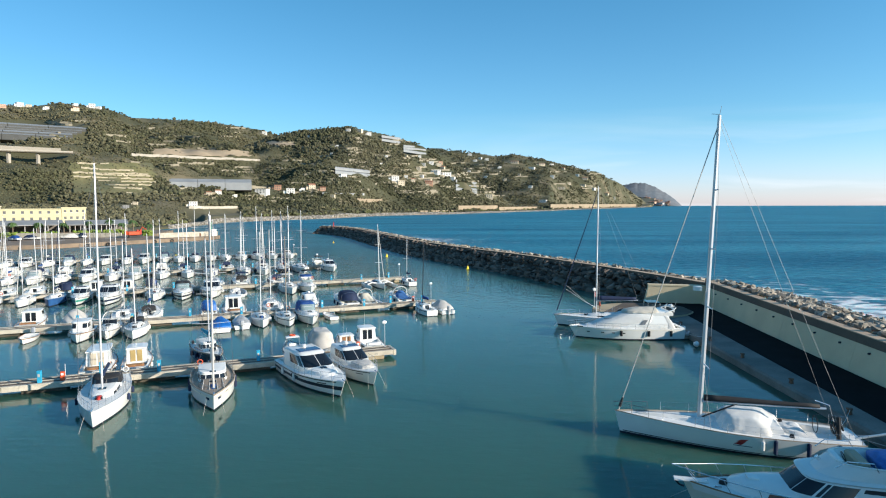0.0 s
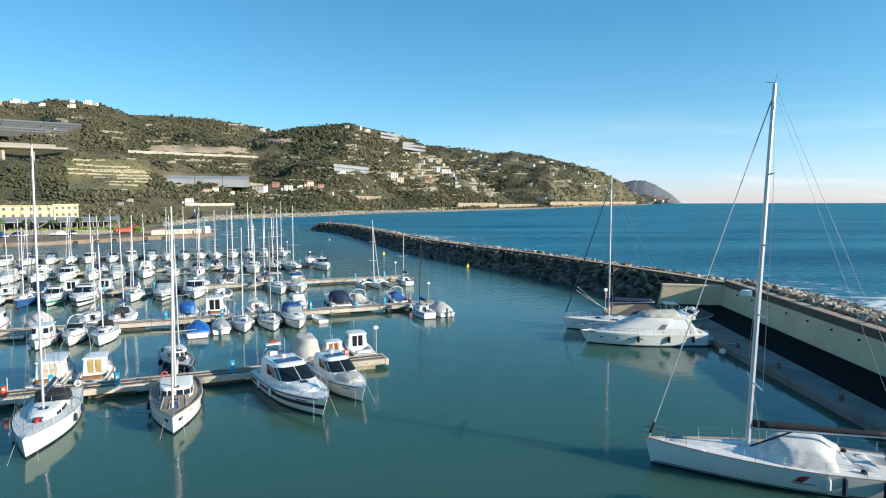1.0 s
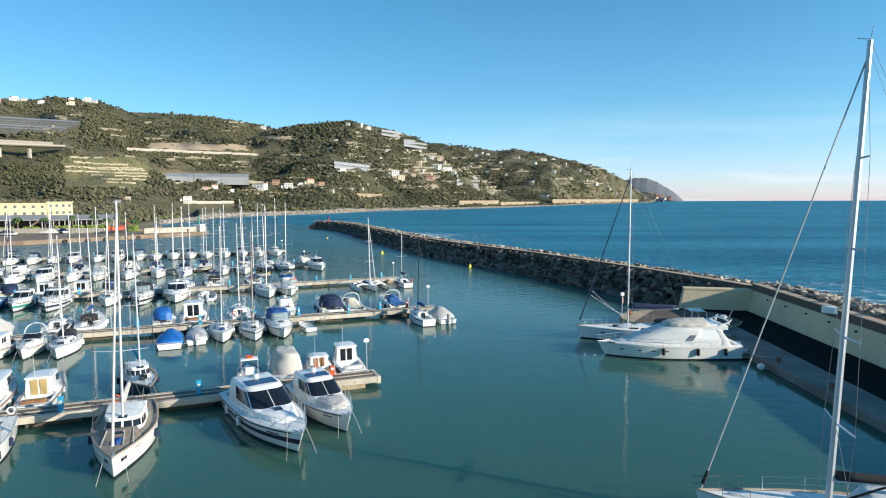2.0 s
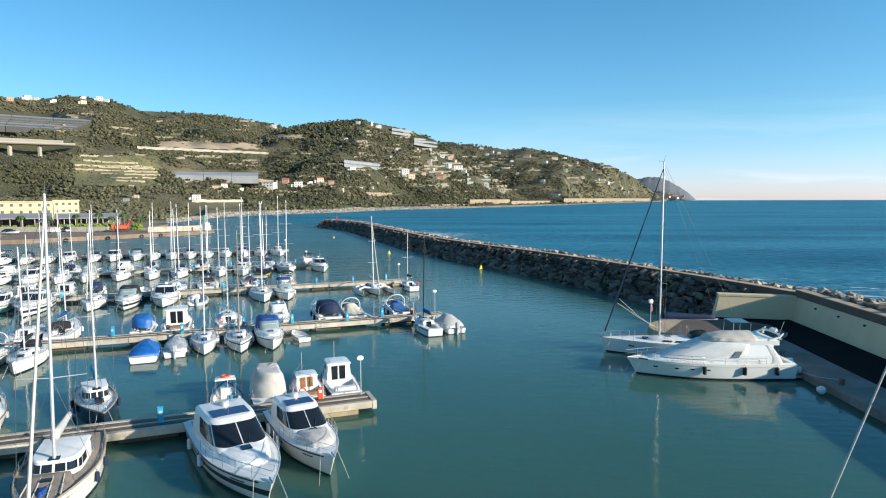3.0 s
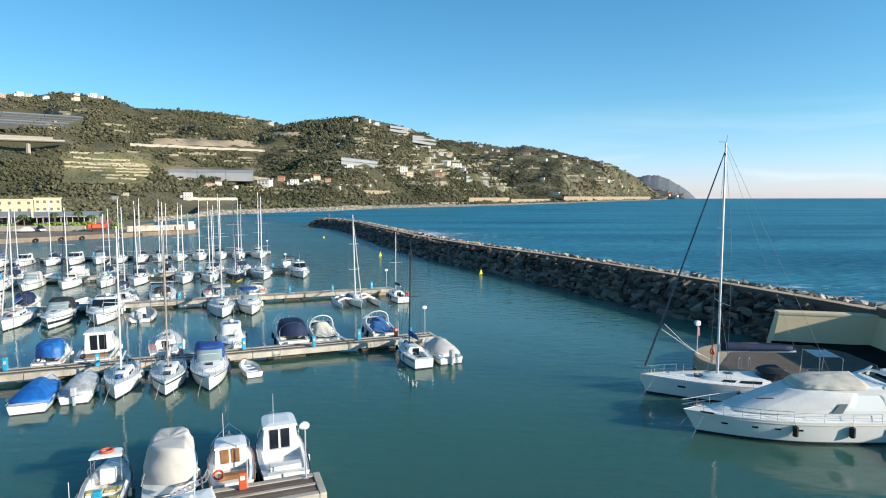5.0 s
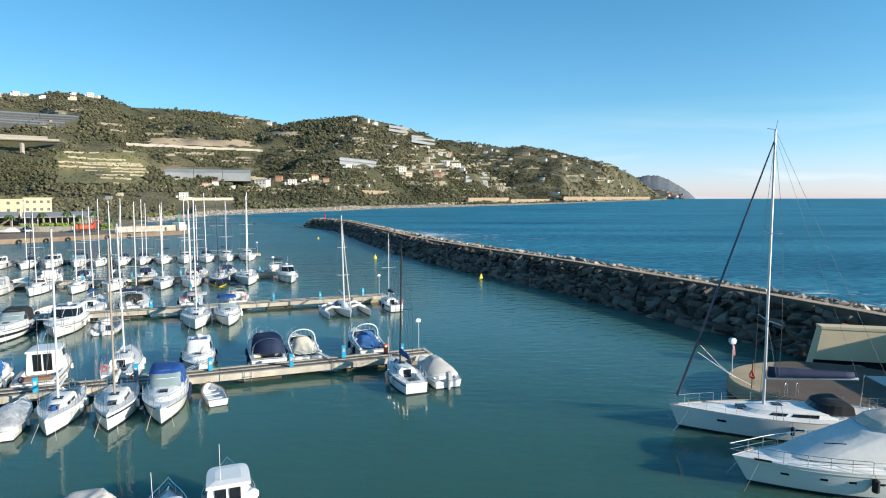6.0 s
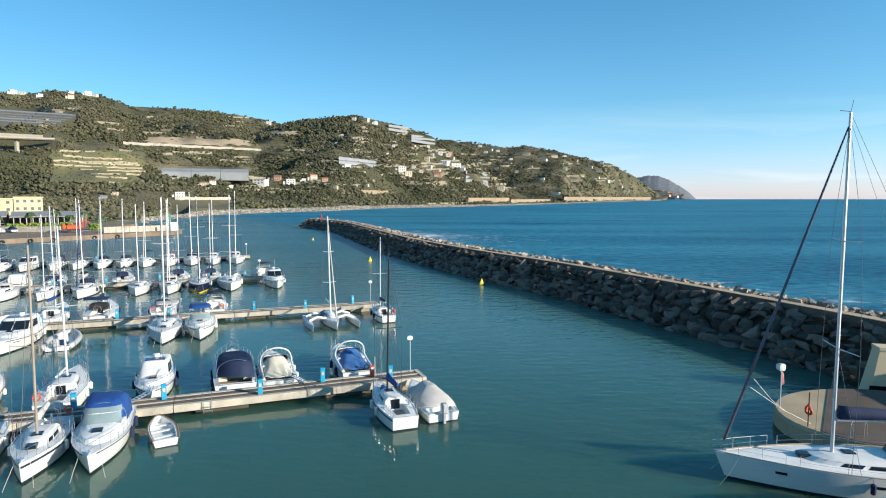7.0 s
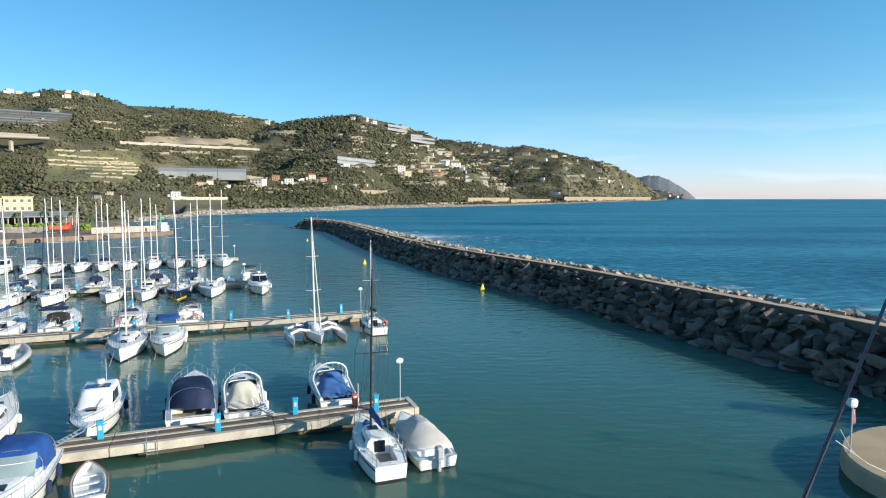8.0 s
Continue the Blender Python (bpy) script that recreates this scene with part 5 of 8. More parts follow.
def covered_boat(x, y, ang, L, canvas, B=None, label="", group="boats in the marina", bow=True, tall=1.0, peak=0.0, engine=None, hull_mat=None, stripe=None, back=0.0, shape=""):
    """A small open boat under a fitted tarpaulin."""
    B = B or L * 0.37
    root = boat_root("covered_boat", x, y, ang, L, bow, label or "small boat under a tarpaulin", group, "motorboat")
    H = Hull(L, B, 0.40 + L * 0.03, 0.5 + L * 0.06, 0.9, L * 0.06, 0, 2.4, 0.4, 0.86, 0.35)
    H.build(root, hull_mat, None, stripe, n=12, cockpit=(0.04, 0.16, 0.3, 0.8) if back else None)
    z = H.z(0.4)
    lv = [(z - 0.14, -L * (0.49 - back), L * 0.40, B * 0.50), (z + 0.12, -L * (0.48 - back), L * 0.36, B * 0.475), (z + tall * 0.55, -L * (0.40 - back), L * 0.18, B * 0.36), (z + tall, -L * (0.30 - back), L * (0.04 + peak), B * 0.16)]
    if shape == "tent":
        lv = [(z - 0.1, -L * 0.485, L * 0.30, B * 0.47), (z + tall * 0.45, -L * 0.47, L * 0.24, B * 0.445), (z + tall * 0.95, -L * 0.45, L * 0.10, B * 0.37), (z + tall * 1.06, -L * 0.43, L * 0.05, B * 0.34)]
    elif shape == "ramp":
        lv = [(z - 0.1, -L * 0.47, L * 0.16, B * 0.46), (z + 0.15, -L * 0.44, L * 0.14, B * 0.44), (z + tall * 0.8, -L * 0.12, L * 0.08, B * 0.38), (z + tall, -L * 0.02, L * 0.05, B * 0.30)]
        part("foredeck", tier([(z - 0.05, -L * 0.05, L * 0.42, B * 0.40), (z + 0.25, -L * 0.05, L * 0.32, B * 0.34), (z + 0.32, 0, L * 0.2, B * 0.25)], 2.3, 16, 0.03), DECK, root)
        part("screen_arch", tube([(L * 0.03 - 0.2 * math.sin(t), math.cos(t) * B * 0.40, z + math.sin(t) ** 0.5 * (tall + 0.12)) for t in (math.pi * k / 12 for k in range(13))], 0.08, 6), GEL, root)
        H.rail(root, 0.55, 1.0, 0.45, 4, bow=True)
    part("tarpaulin", drape(lv, 5.0 if shape == "tent" else 3.0, L * 3, 0.19 if shape == "tent" else 0.12, 72, 14, 0.07), canvas, root, smooth=True)
    part("tie_rope", tube([tier_point(lv, 3.4, -1 + 2 * i / 18, 0.22) for i in range(19)], 0.015, 4), ROPE, root)
    H.fenders(root, [(0.35, 1), (0.35, -1)], None, 0.1, 0.42)
    if engine:
        outboard(root, -L / 2 - 0.12, 0, H.z(0) - 0.1, engine)
    return root, H


def open_boat(x, y, ang, L, label, group="boats in the marina", bow=True, trim=WOOD, console=False, rib=False, engine=None, k=1.0):
    B = L * 0.40
    name = "inflatable_boat" if rib else "dinghy"
    root = boat_root(name, x, y, ang, L, bow, label, group, "inflatable boat" if rib else "dinghy")
    H = Hull(L, B, 0.42, 0.62, 0.85, L * 0.05, 0, 2.3, 0.4, 0.84, 0.3)
    H.build(root, None, None, None, cockpit=(0.05, 0.93, 0.36, 0.90), n=12, rubrail=None if rib else trim, deck_mat=GEL)
    if rib:
        bm = bmesh.new()
        pts = [H.pt(s, 0.9, 1) for s in (0, 0.15, 0.3, 0.5, 0.65, 0.8, 0.9, 0.97, 1.0)]
        pts = pts + [Vector((p.x, -p.y, p.z)) for p in pts[::-1][1:]]
        bm_tube(bm, pts, 0.24, 10)
        part("inflated_tube", bm, TUBEG, root, smooth=True)
        part("console", tier([(0.2, -0.4, 0.3, 0.35), (0.95, -0.3, 0.15, 0.3), (1.1, -0.25, 0.05, 0.25)], 4, 12), GEL, root)
        part("seat", box(-L * 0.3, -L * 0.18, -0.4, 0.4, 0.2, 0.65, bevel=0.05), NAVY, root)
    else:
        for xx in (-0.28, -0.02, 0.22):
            s = 0.5 + xx
            part("thwart", box(L * xx - 0.12, L * xx + 0.12, -H.w(s) * 0.9, H.w(s) * 0.9, 0.30, 0.35), GEL, root)
    if engine:
        outboard(root, -L / 2 - 0.12, 0, 0.3, engine, k)
    return root, H


def awning_boat(x, y, ang, L, B, label, group, bow=False):
    """A low open motorboat with a small awning on posts, cushions and a lifebuoy."""
    root = boat_root("open_motorboat", x, y, ang, L, bow, label, group, "motorboat")
    H = Hull(L, B, 0.52, 0.85, 0.88, L * 0.06, 0, 2.3, 0.4, 0.86, 0.35)
    H.build(root, None, None, None, cockpit=(0.04, 0.62, 0.4, 0.82), n=14, rubrail=RUBBER)
    part("foredeck", tier([(0.62, L * 0.08, L * 0.42, B * 0.36), (0.86, L * 0.10, L * 0.33, B * 0.30), (0.92, L * 0.12, L * 0.25, B * 0.2)], 2.3, 20, 0.03), GEL, root, smooth=True)
    aw = part("awning", tier([(1.72, -L * 0.02, L * 0.20, B * 0.34), (1.78, -L * 0.01, L * 0.19, B * 0.32)], 6, 18, 0.05), GEL, root)
    for xx in (0.0, 0.17):
        for side in (1, -1):
            part("awning_post", tube([(L * xx, side * B * 0.31, 0.55), (L * xx, side * B * 0.31, 1.74)], 0.02, 5), STEEL, aw)
    part("lifebuoy", tube([(L * 0.08 + 0.26 * math.cos(a), 0.26 * math.sin(a), 1.90) for a in (2 * math.pi * k / 18 for k in range(19))], 0.06, 6), ORANGE, aw)
    part("console", box(L * 0.06, L * 0.11, -0.35, 0.35, 0.3, 1.05, bevel=0.04), GEL, root)
    for xx, col in ((-0.18, 1), (-0.36, 0)):
        part("bench", box(L * xx - 0.22, L * xx + 0.22, -B * 0.36, B * 0.36, 0.18, 0.50, bevel=0.03), GEL, root)
        for side in (1, -1):
            part("cushion", box(L * xx - 0.2, L * xx + 0.2, side * B * 0.18 - 0.34, side * B * 0.18 + 0.34, 0.505, 0.60, bevel=0.03), mat("straw yellow cushion", (0.55, 0.47, 0.20), 0.8, vary=0.2, scale=4), root)
    H.rail(root, 0.62, 1.0, 0.35, 4, bow=True)
    H.rail(root, 0.0, 0.2, 0.35, 2, wire=False, name="stern_rail")
    H.fenders(root, [(0.3, 1), (0.3, -1), (0.6, 1), (0.6, -1)], None, 0.09, 0.4)
    outboard(root, -L / 2 - 0.12, 0.3, 0.35, MOTORM, 0.8)
    outboard(root, -L / 2 - 0.12, -0.3, 0.35, MOTORM, 0.8)
    return root, H
# ---- boats: berths ----
N, F = HEAD, HEAD + 180


def near(k, s, d):
    """A bow that points to the open water in front of pontoon k."""
    return (*berth(k, s, d), N)


def far(k, s, d=-2.7):
    """A stern made fast behind pontoon k, the bow pointing away."""
    return (*berth(k, s, d), F)


def farbow(k, s, d=-2.9):
    """Behind pontoon k with the bow made fast to it."""
    return (*berth(k, s, d), N)


G1, G2, G3, G4, G5 = ("boats at the first pontoon", "boats at the second pontoon", "boats at the third pontoon", "boats at the fourth pontoon", "boats at the fifth pontoon")

# first pontoon
sailboat(*near(1, -24.2, 10.2), 10.0, 3.4, 18.0, "white cruising yacht with a pale furled jib and dark canvas", G1, NAVY, None, BLACKC, None, fat=0.8)
sailboat(*near(1, -16.6, 9.5), 9.4, 3.4, 14.2, "cream motor sailer with a white windowed deckhouse", G1, GREYC, GREYC, wood=False, deckhouse=2.0, stripe=CREAM, deck_mat=TEAK, fat=1.3)
cruiser(*berth(1, -7.4, 9.9), N + 13, 10.3, 3.6, "white hardtop cruiser with a black hull band", G1, "hardtop", stripe=BOOT)
grey_deck, gh = cruiser(*berth(1, -4.2, 8.0), N + 9, 8.6, 2.9, "white hardtop cruiser with fenders and a tinted screen", G1, "hardtop")
part("deck_cover", drape([(gh.z(0.7) + 0.02, 1.2, 3.5, 1.0), (gh.z(0.7) + 0.34, 1.3, 3.2, 0.8), (gh.z(0.7) + 0.42, 1.4, 2.8, 0.6)], 2.4, 3, 0.06, 48, 6), GREYC, grey_deck, "crumpled pale cover on the foredeck", smooth=True)
pilot_boat(*far(1, -26.0), 7.0, None, "white wooden cabin boat with large framed windows", G1, False, house=0.62, door=BEIGE)
pilot_boat(*far(1, -22.9), 6.3, None, "small white fishing boat with a yellow door", G1, False, house=0.45, door=mat("yellow varnished door", (0.42, 0.30, 0.12), 0.5))
sailboat(*berth(1, -15.9, -3.0), N + 15, 7.2, 2.4, 11.8, "navy hulled motor sailer with a white wheelhouse", G1, mat("turquoise canvas", (0.02, 0.30, 0.42), 0.8), None, hull_mat=NAVYHULL, deckhouse=2.1, bottom=NAVYHULL)
awning_boat(*far(1, -8.9), 4.8, 2.0, "low open motorboat with an awning and orange lifebuoy", G1)
covered_boat(*far(1, -6.2), 6.4, GREYC, 2.3, "cabin cruiser wrapped in a pale grey cover", G1, False, 1.6, shape="tent")
pilot_boat(*far(1, -3.5), 5.2, 2.1, "small white cabin boat with a brown door", G1, False, house=0.36, tall=1.1, door=WOOD)
pilot_boat(*far(1, -1.1), 6.2, 2.4, "white double ended cabin boat with black trim", G1, False, house=0.40, tall=1.5, trim=RUBBER, pos=0.12)

# second pontoon, this side
open_boat(*near(2, -50.0, 5.2), 4.2, "small white open boat with an engine", G2, engine=MOTORG)
pilot_boat(*near(2, -44.7, 6.8), 6.6, None, "white fishing boat with a red trimmed wheelhouse", G2)
cruiser(*near(2, -42.0, 6.2), 6.6, None, "small white cruiser with an open cockpit", G2, "express")
sailboat(*near(2, -39.2, 7.2), 6.9, 2.5, 10.0, "small sailing boat with a black spray hood", G2, BLACKC, None, BLACKC)
covered_boat(*berth(2, -30.0, 7.2), F, 6.0, TARP, 2.4, "open boat under a bright blue tarpaulin", G2, False, 0.75, 0.05)
covered_boat(berth(2, -27.6, 6.2)[0], berth(2, -27.6, 6.2)[1], F, 5.4, mat("silver tarpaulin", (0.5, 0.5, 0.5), 0.35, 0.3, vary=0.25, scale=3, bump=0.03, fine=6), None, "open boat under a crumpled silver tarpaulin", G2, False, 0.7, 0, MOTORG)
sailboat(*near(2, -25.2, 6.2), 6.6, 2.3, 11.6, "white sloop with a pale mast and bare deck", G2, None, None, mast_mat=WHITESPAR)
sailboat(*near(2, -22.1, 6.6), 6.7, 2.4, 11.0, "white sailing boat with a white sail half furled", G2, GREYC, None, mast_mat=mat("brown spar", (0.30, 0.25, 0.20), 0.5), stripe=BOOT, rake=0.2)
cruiser(*near(2, -19.3, 6.6), 7.3, 2.7, "white cruiser with a bright blue canvas canopy", G2, "canopy", canvas=BLUE)
open_boat(*berth(2, -16.1, 4.4), F + 10, 3.6, "small white rowing dinghy with a wooden rim", G2, False)
stern_sail, _ = sailboat(berth(2, -3.4, 6.8)[0], berth(2, -3.4, 6.8)[1], F, 6.2, 2.15, 9.6, "small white sailing boat with a dark mast and blue sail", G2, BLUE, None, stripe=NAVY, bow=False, mast_mat=BLACKC, wheel=False, foot=0.62)
covered_boat(berth(2, -0.9, 6.4)[0], berth(2, -0.9, 6.4)[1], F, 5.8, GREYC, 2.25, "speedboat under a creased grey cover with a large engine", G2, False, 0.9, 0.05, MOTORG, None, TEAL, 0.14)

# second pontoon, far side
pilot_boat(*far(2, -51.5), 7.0, None, "white fishing boat with a tall wheelhouse", G2, False)
covered_boat(*far(2, -46.9), 6.5, GREYC, None, "boat under a rounded white cover", G2, False, 1.2)
sailboat(*far(2, -41.6), 7.6, 2.6, 10.5, "white sailing boat with open cockpit", G2, GREYC, None, bow=False)
sailboat(*far(2, -38.5), 8.2, 2.8, 11.2, "white sailing boat with a black spray hood", G2, BLUE, None, BLACKC, bow=False)
cruiser(*far(2, -31.2), 6.6, None, "small cruiser under a bright blue canopy", G2, "canopy", False, canvas=TARP)
pilot_boat(*far(2, -28.0), 8.0, 3.0, "large white fishing boat with a glazed wheelhouse", G2, False, house=0.42, tall=1.75)
sailboat(*far(2, -22.9), 7.8, 2.7, 11.5, "white sailing boat with a tidy wide cockpit", G2, None, None, bow=False, mast_mat=WHITESPAR)
cruiser(*farbow(2, -17.5), 6.6, 2.5, "small white cruiser with a covered screen and dark roof hatch", G2, "hardtop", screen=COVERW)
cruiser(*far(2, -12.3), 8.2, 2.9, "white cruiser with a dark navy canopy", G2, "canopy", False, canvas=NAVY)
cruiser(*far(2, -9.4), 7.0, 2.55, "white sports boat with a cream cockpit cover under its arch", G2, "express", False, cover=mat("cream canvas", (0.60, 0.55, 0.44), 0.85, vary=0.1, scale=1.6, bump=0.008))
cruiser(*far(2, -3.9), 7.2, 2.6, "white sports boat with a blue cover under its arch", G2, "express", False, cover=mat("denim blue canvas", (0.035, 0.12, 0.30), 0.8, vary=0.3, scale=2))

# third pontoon, this side
sailboat(*near(3, -66, 7), 7.5, None, None, "white sailing boat with a yellow sail cover", G3, mat("yellow canvas", (0.65, 0.42, 0.08), 0.8), None, fine=False)
sailboat(*near(3, -61.5, 6.9), 7.2, None, None, "white sailing boat with a pale furled jib", G3, GREYC, GREYC, fine=False)
sailboat(*near(3, -57.5, 7.5), 7.8, None, None, "blue hulled sailing boat", G3, NAVY, None, hull_mat=mat("mid blue hull", (0.03, 0.10, 0.26), 0.3), fine=False)
cruiser(*near(3, -54.0, 7.5), 7.8, None, "white cruiser with a green boot line", G3, "hardtop", stripe=TEAL, fine=False)
cruiser(*near(3, -50.0, 9.4), 9.4, 3.4, "white cruiser with a navy hull band", G3, "hardtop", stripe=NAVY, fine=False)
sailboat(*near(3, -43.5, 8.0), 8.4, None, 12.6, "white sailing yacht with a white furled jib", G3, BLUE, GREYC)
cruiser(*near(3, -39.4, 8.6), 8.4, 3.0, "white cruiser with a black canopy and dark band", G3, "canopy", canvas=BLACKC, stripe=BOOT)
cruiser(*near(3, -35.0, 8.2), 8.8, 3.4, "large white cruiser with a tall deckhouse", G3, "hardtop")
open_boat(berth(3, -30.9, 8.3)[0], berth(3, -30.9, 8.3)[1], F, 6.0, "grey inflatable boat with twin engines", G3, False, rib=True, engine=MOTORG, k=1.2)
sailboat(*near(3, -22.5, 9.0), 8.8, 3.0, 13.4, "white sailing yacht with fenders along its side", G3, GREYC, None, None, GREYC)
cruiser(*near(3, -19.3, 8.4), 7.8, 2.8, "white cruiser with a bright blue roof canvas", G3, "express", canvas=BLUE)
sm, _ = sailboat(berth(3, -0.6, 7.2)[0], berth(3, -0.6, 7.2)[1], F, 5.8, 2.1, 9.0, "small sailing boat with a navy sail cover", G3, NAVY, None, bow=False, wheel=False, stripe=BOOT, foot=0.6)

# third pontoon, far side
for s, L, kind in ((-66, 7.5, "s"), (-62, 8, "s"), (-57.5, 7, "c"), (-53.2, 7.2, "p"), (-48.5, 7.0, "p"), (-44.6, 6.6, "c"), (-38.9, 6.5, "o"), (-34.3, 9.0, "w"), (-29.7, 9.2, "h"), (-23.4, 8.6, "b"), (-17.9, 7.4, "n")):
    a = far(3, s)
    if kind in "swb":
        sailboat(*a, L, None, None, "white sailing boat lying stern to the pontoon", G3, {"s": GREYC, "w": BLUE, "b": mat("turquoise canvas", (0.02, 0.30, 0.42), 0.8)}[kind], None, bow=False, fine=s > -40, hood=NAVY if kind == "b" else None)
    elif kind == "h":
        sailboat(*a, L, 3.2, 13.0, "white sailing yacht with a dark bimini", G3, NAVY, None, BLACKC, NAVY, bow=False)
    elif kind == "c":
        cruiser(*a, L, None, "white cruiser with a dark canopy", G3, "canopy", False, False, NAVY)
    elif kind == "n":
        cruiser(*a, L, None, "white sports cruiser with a black roof canvas", G3, "express", False, True, BLACKC)
    elif kind == "p":
        pilot_boat(*a, L, None, "white boat with a boxy wheelhouse", G3, False, fine=False)
    else:
        open_boat(*a, L, "open white boat with an engine", G3, False, engine=MOTORM)

# fourth pontoon
PLAN4 = ((-78, 9, "s"), (-73.5, 8, "m"), (-69, 9, "s"), (-64.5, 9.5, "m"), (-60, 8, "s"), (-56, 8, "c"), (-51.5, 9, "s"), (-47, 8.5, "m"), (-42.5, 9, "s"), (-38.5, 8, "c"), (-33.5, 8.5, "s"), (-28.5, 8, "s"), (-24.0, 9.6, "h"), (-17.2, 9.0, "s"), (-13.2, 9.2, "s"), (-9.2, 9.4, "d"), (-5.0, 10.2, "s"), (1.4, 9.0, "k"))
for s, L, kind in PLAN4:
    a = near(4, s, 8.6)
    if kind in "shd":
        dark = kind == "d"
        sailboat(*a, L, None, L * 1.22 + rng.uniform(1.0, 2.2), "dark blue hulled yacht with a yellow waterline" if dark else "white sailing yacht moored bow out", G4, rng.choice((NAVY, BLUE, GREYC)), rng.choice((None, GREYC, NAVY)), NAVY if kind == "h" else rng.choice((None, GREYC, None)),
                 BLACKC if kind == "h" else None, None, NAVYHULL if dark else None, fine=s > -26, bottom=YELLOWP if dark else None)
    elif kind == "k":
        cruiser(*a, L, None, "white hardtop cruiser at the pontoon's end", G4, "hardtop")
    elif kind == "m":
        cruiser(*a, L, None, "white cruiser with a glazed deckhouse", G4, "hardtop", fine=False)
    else:
        cruiser(*a, L, None, "white cruiser under a pale canopy", G4, "canopy", fine=False, canvas=GREYC)
for s, L, kind in ((-77, 8.5, "s"), (-72, 8, "m"), (-67, 9, "s"), (-62, 9, "m"), (-57, 8.5, "s"), (-52.5, 7.5, "c"), (-48, 8, "s"), (-43, 8.5, "s"), (-38.5, 7.5, "o"), (-34, 8, "c"), (-29.5, 8.2, "s"), (-20.5, 8.6, "s"), (-12.6, 9, "s"), (-7.8, 8.4, "s"), (-3.0, 7, "o"), (0.6, 7.6, "n")):
    a = far(4, s)
    if kind == "s":
        sailboat(*a, L, None, L * 1.22 + rng.uniform(1.0, 2.4), "white sailing yacht lying stern to the pontoon", G4, rng.choice((NAVY, BLUE, GREYC)), None, rng.choice((None, NAVY)), bow=False, fine=False)
    elif kind == "o":
        open_boat(*a, L, "open white boat with an engine", G4, False, engine=MOTORM)
    else:
        cruiser(*a, L, None, "white sports cruiser with a dark canvas top" if kind == "n" else "white motor cruiser lying stern to", G4, "express" if kind == "n" else "hardtop", False, False, BLACKC if kind == "n" else None)

# fifth pontoon
for s, L, kind in ((-88, 9, "m"), (-83, 8, "s"), (-78.5, 8.5, "s"), (-74, 8, "c"), (-69.5, 9, "s"), (-65.5, 8, "m"), (-61, 8.5, "s"), (-56.5, 8, "c"), (-52.5, 9, "s"), (-48.5, 8.5, "m"), (-43.5, 9, "s"), (-39.5, 9, "m"), (-34.8, 8.5, "c"), (-31.2, 9, "s"), (-27.2, 9.4, "s"), (-23.4, 9.6, "s"), (-19.6, 9.2, "s"), (-15.4, 9.8, "s"), (-11.2, 10, "s"), (-7.2, 9.2, "s"), (-2.8, 10, "s")):
    a = near(5, s, 9.0)
    if kind == "s":
        sailboat(*a, L, None, L * 1.24 + rng.uniform(1.0, 2.6), "white sailing yacht moored bow out in its row", G5, rng.choice((NAVY, BLUE, GREYC)), rng.choice((None, GREYC)), rng.choice((None, NAVY, GREYC)), rng.choice((None, None, NAVY)), fine=False)
    elif kind == "m":
        cruiser(*a, L, None, "white motor cruiser moored bow out in its row", G5, "hardtop", fine=False)
    else:
        cruiser(*a, L, None, "white cruiser under a navy canopy", G5, "canopy", fine=False, canvas=NAVY)
# ---- boats along the sea wall ----
GQ = "yachts moored at the sea wall quay"


